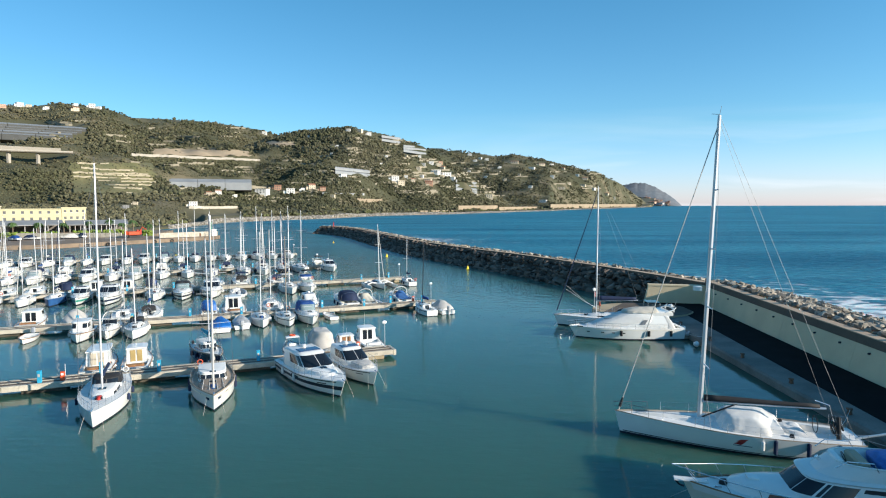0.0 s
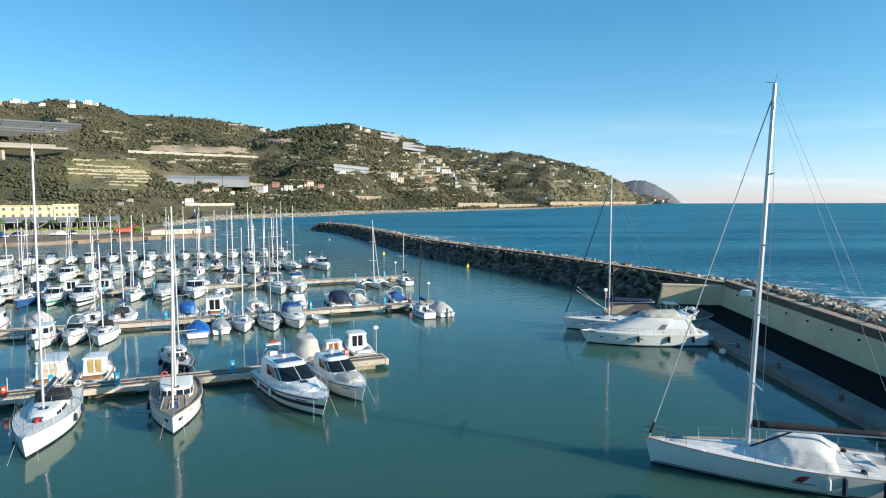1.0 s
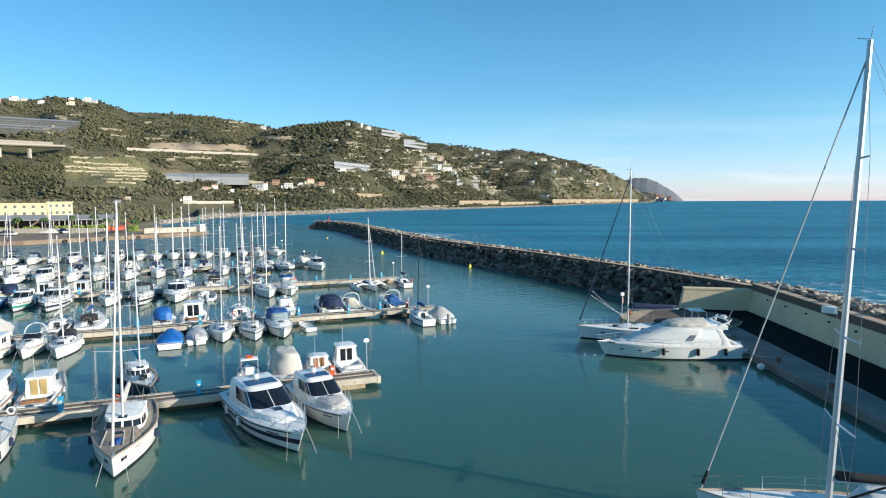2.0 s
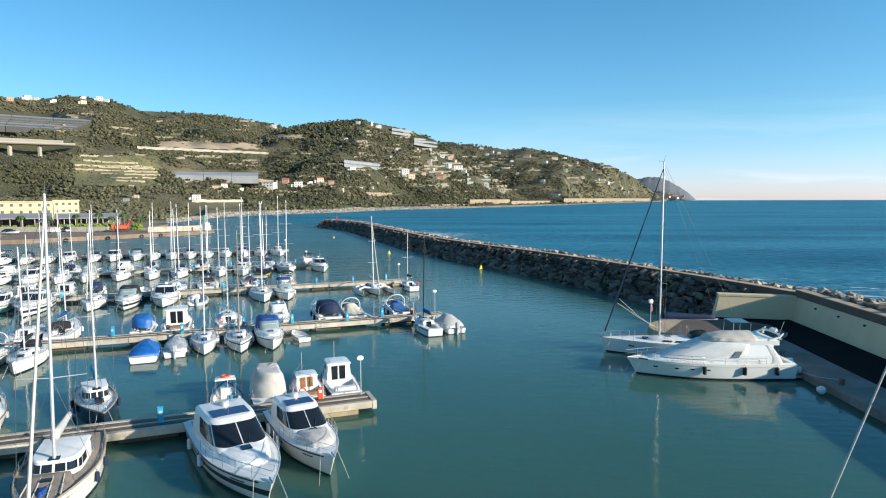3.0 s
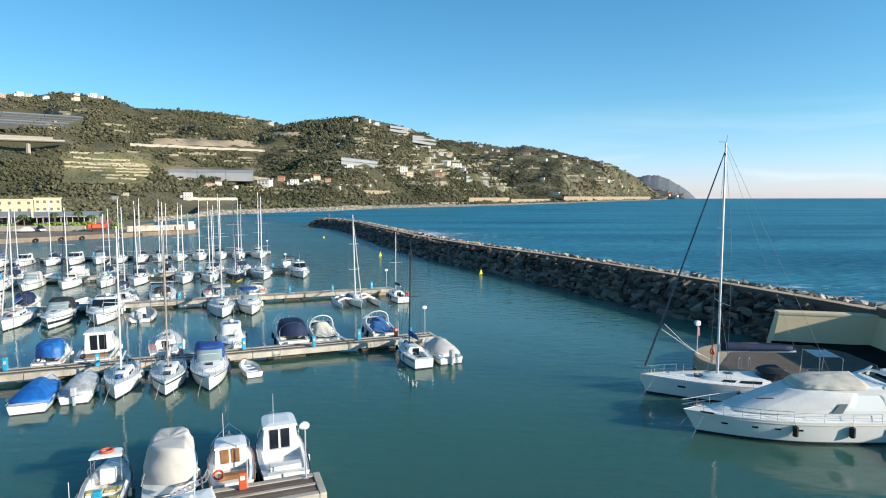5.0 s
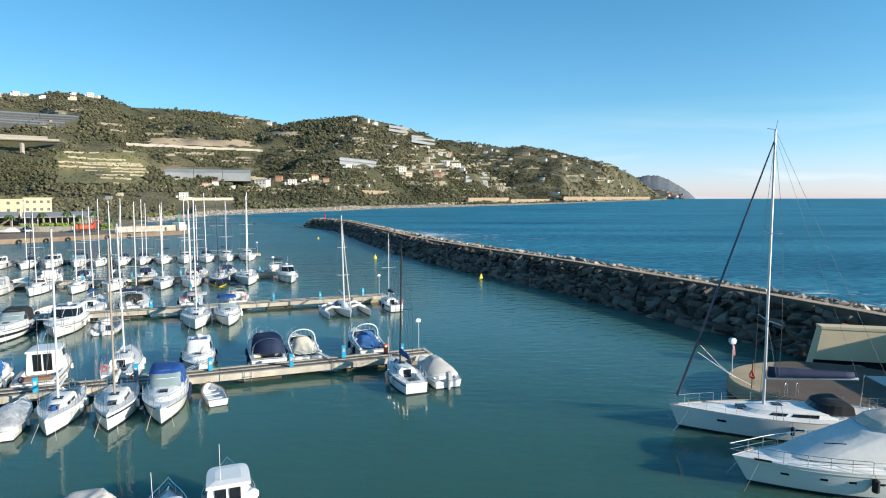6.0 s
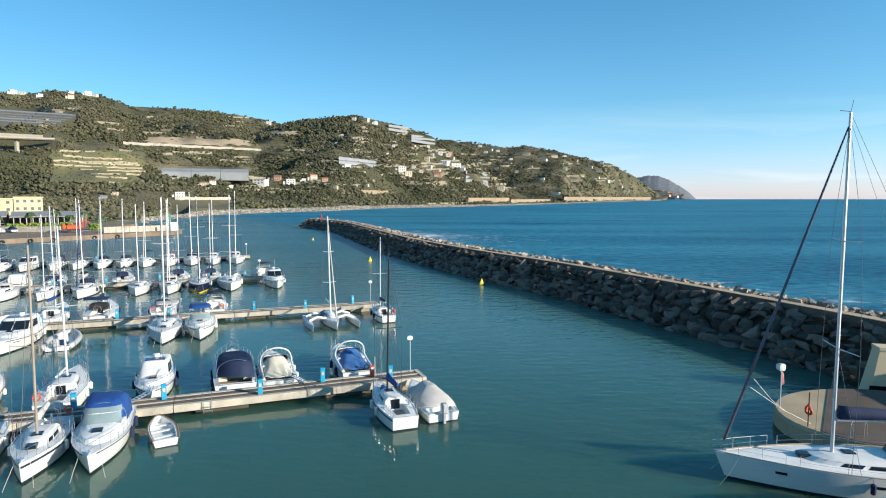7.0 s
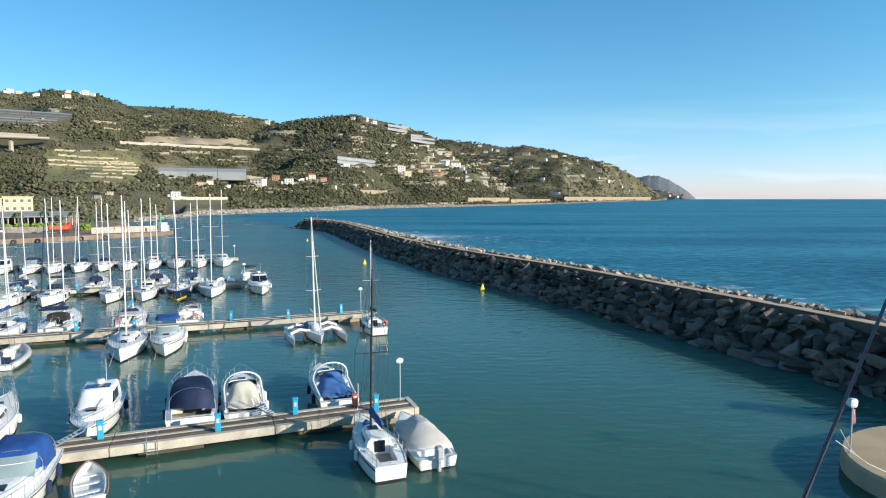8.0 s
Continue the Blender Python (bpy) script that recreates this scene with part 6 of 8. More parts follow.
def racing_yacht(x, y, ang):
    L, B = 13.4, 4.0
    root = boat_root("racing_yacht", x, y, ang, L, True, "white racing yacht with a tented cockpit and black boom cover", GQ, "sailboat")
    H = Hull(L, B, 1.12, 1.45, 0.80, 0.35, -0.15, 1.9, 0.38, 0.86, 0.4)
    H.build(root, GEL, BOOT, None, cockpit=(0.05, 0.24, 0.4, 0.6), n=22, rim=0.10)
    for side in (1, -1):
        part("toe_rail", tube([H.pt(i / 20, 1, side) + Vector((0, -side * 0.03, 0.03)) for i in range(21)], 0.03, 5), TEAK, root)
        H.patch(root, "boot_line", 0.01, 0.985, 0.125, 0.165, BOOT, side, 0.004)
    zc = H.z(0.45)
    lv = [(zc - 0.1, -L * 0.20, L * 0.34, B * 0.29), (zc + 0.24, -L * 0.20, L * 0.22, B * 0.25), (zc + 0.32, -L * 0.19, L * 0.14, B * 0.2)]
    part("coachroof", tier(lv, 2.4, 18, 0.03), DECK, root)
    ten = [(zc + 0.0, -L * 0.225, L * 0.085, B * 0.40), (zc + 0.32, -L * 0.205, L * 0.072, B * 0.375), (zc + 0.80, -L * 0.145, L * 0.048, B * 0.31), (zc + 0.90, -L * 0.12, L * 0.036, B * 0.27)]
    part("cockpit_tent", drape(ten, 4.6, 4, 0.07, crown=0.05), COVERW, root, "white canvas tent over the companionway", smooth=True)
    for side in (1, -1):
        part("winch", tier([(zc - 0.05, -L * 0.235, -L * 0.215, 0.13), (zc + 0.16, -L * 0.233, -L * 0.217, 0.10)], 2, 10, 0.02), BLACKC, root).location.y = side * B * 0.33
    part("folded_cover", tier([(zc - 0.02, -L * 0.30, -L * 0.20, B * 0.30), (zc + 0.2, -L * 0.28, -L * 0.20, B * 0.22)], 2.6, 24, 0.03, 0.05, 12), COVERW, root)
    for k in range(4):
        part("rope_coil", ring_tube((-L * (0.40 + 0.012 * k), 0.75 - 0.1 * k, H.z(0.08) + 0.55 + 0.12 * (k % 2)), 0.30 - 0.03 * k, 0.05, 0.1), BLACKC, root)
    part("furled_storm_sail", tube([(-L * 0.42, 0.9, H.z(0.06)), (-L * 0.415, 0.8, H.z(0.06) + 1.35)], 0.14, 7, 0.1), BLACKC, root, "black sail bag upright at the stern")
    part("davit", tube([(-L * 0.45, -0.9, H.z(0.04)), (-L * 0.42, -0.9, H.z(0.04) + 1.5), (-L * 0.36, -0.9, H.z(0.04) + 1.75)], 0.04, 6), STEEL, root)
    fs = [(zc + 0.05, L * 0.10, L * 0.44, B * 0.10), (zc + 0.28, L * 0.13, L * 0.43, B * 0.05)]
    part("deck_cover", drape(fs, 2.2, 9, 0.07, rows=6), COVERW, root, "white cover folded along the foredeck", smooth=True)
    mast = rig(root, H, (L * 0.142, zc + 0.2), 20.4, 0.52, BLACKC, None, ALLOY, 4, 0.14, 0.62, 1.15, True, True, True, 0.985, 0.97)
    bowp, top = Vector((H.x(0.985), 0, H.z(1) + 0.1)), Vector((L * 0.142 - 0.62, 0, 20.0))
    part("furled_jib", tube([bowp, bowp + (top - bowp) * 0.04, bowp + (top - bowp) * 0.06, top], 0.05, 6, 0.025), GREYC, mast, "thin pale furled headsail")
    part("furler_drum", tube([bowp + (top - bowp) * 0.012, bowp + (top - bowp) * 0.045], 0.10, 8, 0.06), BLACKC, mast)
    part("radar", tier([(9.6, L * 0.142 + 0.1, L * 0.142 + 0.6, 0.26), (9.85, L * 0.142 + 0.1, L * 0.142 + 0.6, 0.26)], 2, 12, 0.03), GEL, mast)
    part("vang", tube([(L * 0.135, 0, zc + 0.3), (L * -0.02, 0, zc + 1.35)], 0.05, 6), BLACKC, mast)
    H.rail(root, 0.86, 1.0, 0.62, 2, bow=True, mat_=WIRE)
    H.rail(root, 0.02, 0.80, 0.6, 7)
    H.rail(root, 0.0, 0.07, 0.65, 2, wire=False, name="pushpit")
    H.fenders(root, [(0.35, 1), (0.22, 1), (0.10, 1)], NAVY, 0.12, 0.85)
    H.fenders(root, [(0.40, 1)], FENDERW, 0.11, 0.55)
    for s in (0.09, 0.16):
        bm = bmesh.new()
        bm_tube(bm, [Vector((H.x(s), 0.5 * math.cos(t), H.z(s) + 0.55 + 0.5 * math.sin(t))) for t in (2 * math.pi * k / 18 for k in range(19))], 0.025, 5)
        part("steering_wheel", bm, BLACKC, root)
    part("gangway", tube([(-L * 0.48, 0.9, 1.3), (-L * 0.48 - 2.0, 1.0, 1.9)], 0.07, 6), GEL, root, "white folding gangplank raised at the stern")
    # emblem and unreadable name on the topsides: slanted shapes and a bar
    for side in (1, -1):
        for i in range(2):
            rows = [H.pt(0.515 - 0.010 * i - d, 0.50 + 0.14 * i + v, side) + Vector((0, side * 0.012, 0)) for d, v in ((0.03, 0.0), (0.0, 0.04), (0.02, 0.16), (0.048, 0.20))]
            back = [p - Vector((0, side * 0.03, 0)) for p in rows]
            part("emblem_blade", mesh("emblem_blade", rows + back, [(0, 1, 2, 3), (7, 6, 5, 4), (0, 4, 5, 1), (1, 5, 6, 2), (2, 6, 7, 3), (3, 7, 4, 0)], REDP if i else mat("dark red paint", (0.3, 0.01, 0.02), 0.4)), None, root)
        H.patch(root, "name_bar", 0.44, 0.515, 0.44, 0.475, NAVY, side, 0.006)
    return root


def covered_flybridge(x, y, ang, L, B, label):
    """A flybridge yacht with canvas over screen, upper helm and cockpit."""
    root = boat_root("flybridge_yacht", x, y, ang, L, True, label, GQ, "motor yacht")
    H = Hull(L, B, 1.22, 1.34, 0.93, 0.8, -0.1, 2.6, 0.42, 0.94, 0.35)
    H.build(root, GEL, BOOT, None, cockpit=(0.03, 0.2, 0.45, 0.8), n=22)
    zd = H.z(0.5) + 0.12
    for side in (1, -1):
        H.patch(root, "rubbing_strip", 0.01, 0.97, 0.86, 0.89, CREAM, side, 0.03)
        for s in (0.56, 0.655, 0.745, 0.86):
            H.patch(root, "porthole", s, s + 0.024, 0.58, 0.66, GLASS, side, 0.015)
        H.patch(root, "anchor_roller_pocket", 0.90, 0.945, 0.985, 1.06, RUBBER, side, 0.03)
    fl = [(zd - 0.1, -L * 0.05, L * 0.45, B * 0.40), (zd + 0.2, -L * 0.05, L * 0.38, B * 0.35), (zd + 0.34, -L * 0.05, L * 0.26, B * 0.28)]
    part("foredeck", tier(fl, 2.2, 28, 0.04), DECK, root, smooth=True)
    lv = [(zd - 0.1, -L * 0.34, L * 0.26, B * 0.43), (zd + 0.45, -L * 0.35, L * 0.20, B * 0.42), (zd + 1.15, -L * 0.36, L * 0.09, B * 0.375), (zd + 1.32, -L * 0.37, L * 0.05, B * 0.36)]
    hs = part("deckhouse", tier(lv, 3.2, 32, 0.03), GEL, root)
    part("screen_cover", drape([(zd + 0.16, -L * 0.25, L * 0.37, B * 0.40), (zd + 0.5, -L * 0.25, L * 0.30, B * 0.41), (zd + 1.12, -L * 0.25, L * 0.15, B * 0.39), (zd + 1.40, -L * 0.25, L * 0.09, B * 0.36)], 2.9, 2, 0.035), COVERW, hs, "white canvas stretched over the windscreen", smooth=True)
    part("wiper", tube([(L * 0.245, 0.75, zd + 0.86), (L * 0.18, 1.2, zd + 1.0)], 0.025, 4), RUBBER, hs)
    part("aft_curtain", drape([(zd - 0.15, -L * 0.48, -L * 0.28, B * 0.44), (zd + 0.5, -L * 0.44, -L * 0.28, B * 0.42), (zd + 1.3, -L * 0.37, -L * 0.28, B * 0.38)], 5, 6, 0.05), COVERW, hs, smooth=True)
    part("curtain_window", tier_patch([(zd - 0.1, -L * 0.46, L * 0.2, B * 0.45), (zd + 1.3, -L * 0.37, -L * 0.02, B * 0.40)], 5, 0.80, 0.86, 0.3, 0.66), mat("grey vinyl", (0.16, 0.17, 0.18), 0.3), hs)
    zf = zd + 1.32
    fb = [(zf - 0.05, -L * 0.40, L * 0.07, B * 0.37), (zf + 0.30, -L * 0.40, L * 0.03, B * 0.37), (zf + 0.40, -L * 0.38, 0, B * 0.33)]
    fl2 = part("flybridge", tier(fb, 3.4, 30, 0.02), GEL, root)
    co = [(zf + 0.22, -L * 0.33, L * 0.055, B * 0.375), (zf + 0.42, -L * 0.32, L * 0.03, B * 0.36), (zf + 0.58, -L * 0.30, -L * 0.03, B * 0.27), (zf + 0.66, -L * 0.24, -L * 0.08, B * 0.14)]
    part("fly_cover", drape(co, 3.2, 8, 0.07, crown=0.03), mat("sun bleached beige canvas", (0.58, 0.52, 0.43), 0.88, vary=0.16, scale=1.3, bump=0.012, fine=6), fl2, "beige cover laid over the upper helm", smooth=True)
    for side in (1, -1):
        part("side_fin", tube([(-L * 0.33, side * B * 0.35, zf + 0.3), (-L * 0.40, side * B * 0.35, zf + 0.55), (-L * 0.43, side * B * 0.33, zf + 0.85)], 0.10, 7, 0.06), GEL, fl2)
    ar = part("radar_arch", tube([(-L * 0.41, math.cos(t) * B * 0.33, zf + 0.35 + math.sin(t) ** 0.4 * 0.4) for t in (math.pi * k / 12 for k in range(13))], 0.09, 7), GEL, root)
    part("radar", tier([(zf + 0.78, -L * 0.44, -L * 0.39, 0.32), (zf + 0.98, -L * 0.435, -L * 0.395, 0.27)], 2, 16, 0.03), GEL, ar)
    part("searchlight", tube([(-L * 0.40, 0.6, zf + 0.75), (-L * 0.41, 0.62, zf + 1.15)], 0.05, 6), GEL, ar)
    part("aerial", tube([(-L * 0.42, 0.9, zf + 0.7), (-L * 0.45, 0.9, zf + 1.7)], 0.015, 4), GEL, ar)
    H.rail(root, 0.60, 1.0, 0.55, 6, bow=True, r=0.018)
    H.rail(root, 0.2, 0.60, 0.5, 4, r=0.014, wire=False)
    H.fenders(root, [(0.60, 1), (0.345, 1), (0.135, 1), (0.34, -1), (0.6, -1)], BLACKC, 0.15, 0.62)
    part("bathing_platform", box(-L / 2 - 0.9, -L / 2 + 0.05, -B * 0.42, B * 0.42, 0.12, 0.24, bevel=0.03), TEAK, root)
    moor(root, H, drop=3)
    return root, H


def classic_flybridge(x, y, ang, L, B, label):
    """An older flybridge yacht: long low trunk cabin, upright glazed house, small upper helm, tarpaulin aft."""
    root = boat_root("flybridge_yacht", x, y, ang, L, True, label, GQ, "motor yacht")
    H = Hull(L, B, 1.0, 1.38, 0.93, 0.62, -0.1, 2.5, 0.42, 0.86, 0.5)
    H.build(root, CREAM, BOOT, None, cockpit=(0.03, 0.2, 0.45, 0.8), n=22)
    zd = H.z(0.5)
    for side in (1, -1):
        H.patch(root, "white_topside", 0.01, 0.975, 0.74, 0.98, GEL, side, 0.012)
        part("toe_rail", tube([H.pt(i / 20, 1, side) + Vector((0, -side * 0.03, 0.02)) for i in range(21)], 0.035, 5), WOOD, root)
    tr = [(zd - 0.08, -L * 0.05, L * 0.395, B * 0.37), (zd + 0.48, -L * 0.05, L * 0.36, B * 0.345), (zd + 0.64, -L * 0.05, L * 0.31, B * 0.28)]
    tc = part("trunk_cabin", tier(tr, 2.5, 30, 0.06), GEL, root, smooth=True)
    for side in (1, -1):
        part("trunk_window", tier_patch(tr, 2.5, side * 0.60, side * 0.74, 0.20, 0.44), GLASS, tc)
        part("trunk_window", tier_patch(tr, 2.5, side * 0.76, side * 0.90, 0.20, 0.44), GLASS, tc)
    part("hatch", box(L * 0.24, L * 0.29, -0.28, 0.28, zd + 0.64, zd + 0.76, bevel=0.02), GEL, tc)
    lv = [(zd - 0.1, -L * 0.36, L * 0.165, B * 0.43), (zd + 0.58, -L * 0.36, L * 0.15, B * 0.425), (zd + 1.28, -L * 0.37, L * 0.075, B * 0.385), (zd + 1.36, -L * 0.38, L * 0.085, B * 0.40), (zd + 1.46, -L * 0.38, L * 0.06, B * 0.36)]
    hs = part("deckhouse", tier(lv, 4.2, 40, 0.04), GEL, root)
    for a, b in ((-0.50, -0.19), (-0.17, 0.17), (0.19, 0.50)):
        part("windscreen", tier_patch(lv, 4.2, a, b, 0.27, 0.485, nq=10), GLASS, hs, "dark tinted windscreen pane")
    for side in (1, -1):
        for a, b in ((0.53, 0.575), (0.59, 0.80)):
            part("side_window", tier_patch(lv, 4.2, side * a, side * b, 0.27, 0.475), GLASS, hs)
        part("quarter_opening", tier_patch(lv, 4.2, side * 0.83, side * 0.97, 0.12, 0.47), RUBBER, hs, "dark open quarter with a black surround")
        part("name_bar", box(-0.5, 0.35, -0.006, 0.006, 0, 0.10), NAVY, hs).matrix_basis = Matrix.Translation((0, side * B * 0.432, zd + 0.12))
    zf = zd + 1.46
    fb = [(zf - 0.06, -L * 0.36, L * 0.035, B * 0.36), (zf + 0.22, -L * 0.36, L * 0.0, B * 0.355), (zf + 0.62, -L * 0.36, -L * 0.045, B * 0.34)]
    fly = part("flybridge", tier(fb, 3.4, 30, -0.45), GEL, root)
    part("fly_rim", tube([tier_point(fb, 3.4, -0.95 + 1.9 * i / 24, 1) for i in range(25)], 0.045, 6), GEL, fly)
    part("fly_seat", box(-L * 0.17, -L * 0.12, -0.8, 0.8, zf + 0.1, zf + 0.72, bevel=0.08), mat("tan vinyl", (0.42, 0.33, 0.22), 0.6, vary=0.15), fly)
    part("helm_console", box(-L * 0.075, -L * 0.045, -0.6, 0.6, zf + 0.1, zf + 0.7, bevel=0.05), GEL, fly)
    part("steering_wheel", ring_tube((-L * 0.085, 0.2, zf + 0.72), 0.2, 0.02, 0.08), BLACKC, fly)
    for side in (1, -1):
        part("grab_rail", tube([(-L * 0.02, side * B * 0.33, zf + 0.55), (-L * 0.06, side * B * 0.345, zf + 0.9), (-L * 0.16, side * B * 0.345, zf + 0.9), (-L * 0.18, side * B * 0.34, zf + 0.5)], 0.022, 6), STEEL, fly)
    part("searchlight", tube([(L * 0.0, 0, zf + 0.4), (L * 0.015, 0, zf + 0.55)], 0.09, 8), STEEL, fly)
    part("tarpaulin", drape([(zd - 0.1, -L * 0.52, -L * 0.24, B * 0.455), (zf - 0.1, -L * 0.47, -L * 0.22, B * 0.43), (zf + 0.62, -L * 0.43, -L * 0.20, B * 0.38), (zf + 0.84, -L * 0.38, -L * 0.22, B * 0.22)], 3.6, 5, 0.10), TARP, root, "bright blue tarpaulin hung over the stern", smooth=True)
    # raised pulpit on raked stanchions
    def rp(s, side, up):
        q = H.pt(s, 1, side)
        return Vector((q.x, q.y - side * min(0.07, abs(q.y)), q.z + up))
    top = [rp(0.42 + 0.58 * i / 10, 1, 0.50 + 0.22 * (i / 10) ** 2) + Vector((0.55 * (i / 10) ** 3, 0, 0)) for i in range(11)]
    part("pulpit", tube(top + [Vector((p.x, -p.y, p.z)) for p in top[::-1]], 0.022, 6), STEEL, root)
    for side in (1, -1):
        for i in range(6):
            f = i / 5 * 0.93
            t = rp(0.42 + 0.58 * f, side, 0.50 + 0.22 * f ** 2) + Vector((0.55 * f ** 3, 0, 0))
            part("stanchion", tube([rp(0.42 + 0.58 * f - 0.01, side, 0), t], 0.017, 5), STEEL, root)
        part("side_rail", tube([rp(0.10 + 0.32 * i / 6, side, 0.48) for i in range(7)], 0.018, 5), STEEL, root)
        part("cleat", box(L * 0.40, L * 0.43, side * 0.5 - 0.03, side * 0.5 + 0.03, H.z(0.92), H.z(0.92) + 0.1, bevel=0.01), STEEL, root)
    part("windlass", tier([(H.z(0.93) - 0.02, L * 0.37, L * 0.405, 0.16), (H.z(0.93) + 0.22, L * 0.372, L * 0.40, 0.12)], 2, 12, 0.02), BLACKC, root)
    part("bow_platform", box(L * 0.45, L * 0.5 + 1.05, -0.2, 0.2, H.z(1) - 0.04, H.z(1) + 0.05, bevel=0.02), GEL, root)
    part("anchor", tube([(L * 0.5 + 1.0, 0, H.z(1) - 0.05), (L * 0.5 + 0.75, 0, H.z(1) - 0.3), (L * 0.5 + 0.55, 0, H.z(1) - 0.35)], 0.05, 5), RUBBER, root)
    H.fenders(root, [(0.2, 1), (0.45, 1)], BLACKC, 0.14, 0.6)
    moor(root, H, drop=5)
    return root, H


racing_yacht(10.95, 38.5, 165.5)
sb, HB = sailboat(13.1, 73.9, 174.5, 12.2, 3.9, 17.15, "white cruising yacht with a navy furled jib and boom cover", GQ, NAVY, NAVYHULL, BLACKC, None, foot=0.618, lean=0.0, boom=0.40, boom_z=1.6, fs=1.1, fb=1.30, rake=0.55, fat=1.7)
for side in (1, -1):
    for s_ in (0.26, 0.50, 0.80):
        HB.patch(sb, "porthole", s_, s_ + 0.035, 0.60, 0.70, GLASS, side, 0.012)
    part("toe_rail", tube([HB.pt(i / 20, 1, side) + Vector((0, -side * 0.03, 0.03)) for i in range(21)], 0.025, 5), TEAK, sb)
bm = bmesh.new()
for xx in (-4.4, -5.8):
    for side in (1, -1):
        bm_tube(bm, [(xx, side * 1.3, 1.1), (xx - 0.1, side * 1.2, 3.1)], 0.025, 5)
for xx in (-4.4, -5.8):
    bm_tube(bm, [(xx - 0.1, -1.25, 3.1), (xx - 0.1, 1.25, 3.1)], 0.025, 5)
gan = part("stern_gantry", bm, STEEL, sb)
part("solar_panel", box(-5.9, -4.4, -1.0, 1.0, 3.1, 3.14, bevel=0.01), GLASS, gan)
covered_flybridge(13.9, 67.0, 181.0, 11.6, 3.9, "white flybridge yacht wrapped in canvas covers")
classic_flybridge(11.95, 28.8, 168, 10.8, 3.7, "older white flybridge yacht with a blue tarpaulin")


def trimaran(x, y, ang):
    L = 7.6
    root = boat_root("trimaran", x, y, ang, L, True, "white folding trimaran with spread floats and netting", G3, "trimaran")
    H = Hull(L, 1.7, 0.7, 0.95, 0.6, 0.3, 0, 2.0, 0.45)
    H.build(root, n=14, cockpit=(0.06, 0.33, 0.3, 0.6))
    z = H.z(0.5)
    lv = [(z - 0.05, -L * 0.14, L * 0.25, 0.62), (z + 0.35, -L * 0.13, L * 0.14, 0.5), (z + 0.45, -L * 0.12, L * 0.08, 0.36)]
    ho = part("coachroof", tier(lv, 2.4, 16, 0.03), GEL, root)
    for side in (1, -1):
        part("window", tier_patch(lv, 2.4, side * 0.5, side * 0.9, 0.2, 0.5), GLASS, ho)
        fl = Hull(6.4, 0.62, 0.55, 0.75, 0.5, 0.4, 0, 1.9, 0.45)
        e = new("float_hull")
        e.parent = root
        e.matrix_basis = Matrix.Translation((0.35, side * 2.35, 0.0))
        fl.build(e, n=12)
        for xx in (-1.3, 1.0):
            part("crossbeam", tube([(xx, side * 0.55, 0.75), (xx, side * 1.5, 0.98), (xx + 0.1, side * 2.35, 0.66)], 0.15, 7), GEL, root)
        part("netting", box(-1.3, 1.0, side * 1.4 - 0.75, side * 1.4 + 0.75, 0.70, 0.73), mat("grey netting", (0.22, 0.24, 0.27), 0.9, vary=0.2, scale=4), root)
    part("cover", tier([(0.72, -1.9, 0.3, 0.9), (1.05, -1.7, 0.1, 0.7), (1.2, -1.4, -0.2, 0.4)], 3, 18, 0.02, 0.05, 2), mat("slate blue canvas", (0.10, 0.13, 0.20), 0.8, vary=0.2, scale=2), root)
    rig(root, H, (0.5, 1.25), 11.4, 0.34, None, GREYC, WHITESPAR, 2, 0.09, 0.3, 0.9, False)
    H.rail(root, 0.8, 1.0, 0.5, 3, bow=True)


trimaran(*near(3, -6.5, 8.9))
# ---- fittings of the marina ----
def pedestal(x, y, turn=0.0):
    t = thing("service_pedestal", pose(x, y, 0.76, 0, 0, 23 + turn), "slim cyan water and power pedestal", "pedestal", "pedestals on the pontoons")
    bm = bmesh.new()
    bm_box(bm, -0.15, 0.15, -0.12, 0.12, 0, 0.9, bevel=0.02)
    part("cabinet", bm, CYAN, t)
    part("cap", box(-0.17, 0.17, -0.14, 0.14, 0.9, 0.98, bevel=0.03), CYAN, t)
    part("socket_panel", box(-0.08, 0.08, -0.135, -0.11, 0.5, 0.75, bevel=0.005), GREYC, t)
    return t


ped = pedestal(*berth(1, -12.6, -0.9))
for k, places in ((1, (-8.7, -20.8, -25.3, -29.5)), (2, (-6.7, -10.9, -16.6, -2.2, -21.5, -27.3, -33.5, -40, -46)), (3, (-13.8, -8.3, -2.6, -22.5, -27.5, -34, -41, -48, -56)), (4, (-2.6, -8, -15, -22, -29, -36, -44, -52)), (5, (-6, -14, -21, -29, -37, -45, -53))):
    for i, s in enumerate(places):
        x, y = berth(k, s, -0.5 if i % 2 else -1.6)
        copy_thing(ped, pose(x, y, 0.76, 0, 0, 23 + 8 * (i % 3 - 1)))


def lamp_post(x, y, h=2.35):
    t = thing("pontoon_lamp", pose(x, y, 0.78), "thin steel lamp post with a white globe", "lamp post", "lamps at the pontoon ends")
    bm = bmesh.new()
    bm_tube(bm, [(0, 0, 0), (0, 0, h)], 0.035, 8)
    bm_box(bm, -0.09, 0.09, -0.09, 0.09, -0.02, 0.03)
    part("post", bm, ALLOY, t)
    part("globe", tier([(h - 0.02, -0.13, 0.13, 0.13), (h + 0.06, -0.2, 0.2, 0.2), (h + 0.2, -0.2, 0.2, 0.2), (h + 0.27, -0.12, 0.12, 0.12)], 2, 16, 0.02), mat("white lamp globe", (0.82, 0.82, 0.82), 0.3), t)


for k in ENDS:
    lamp_post(*berth(k, -0.35, -1.75))


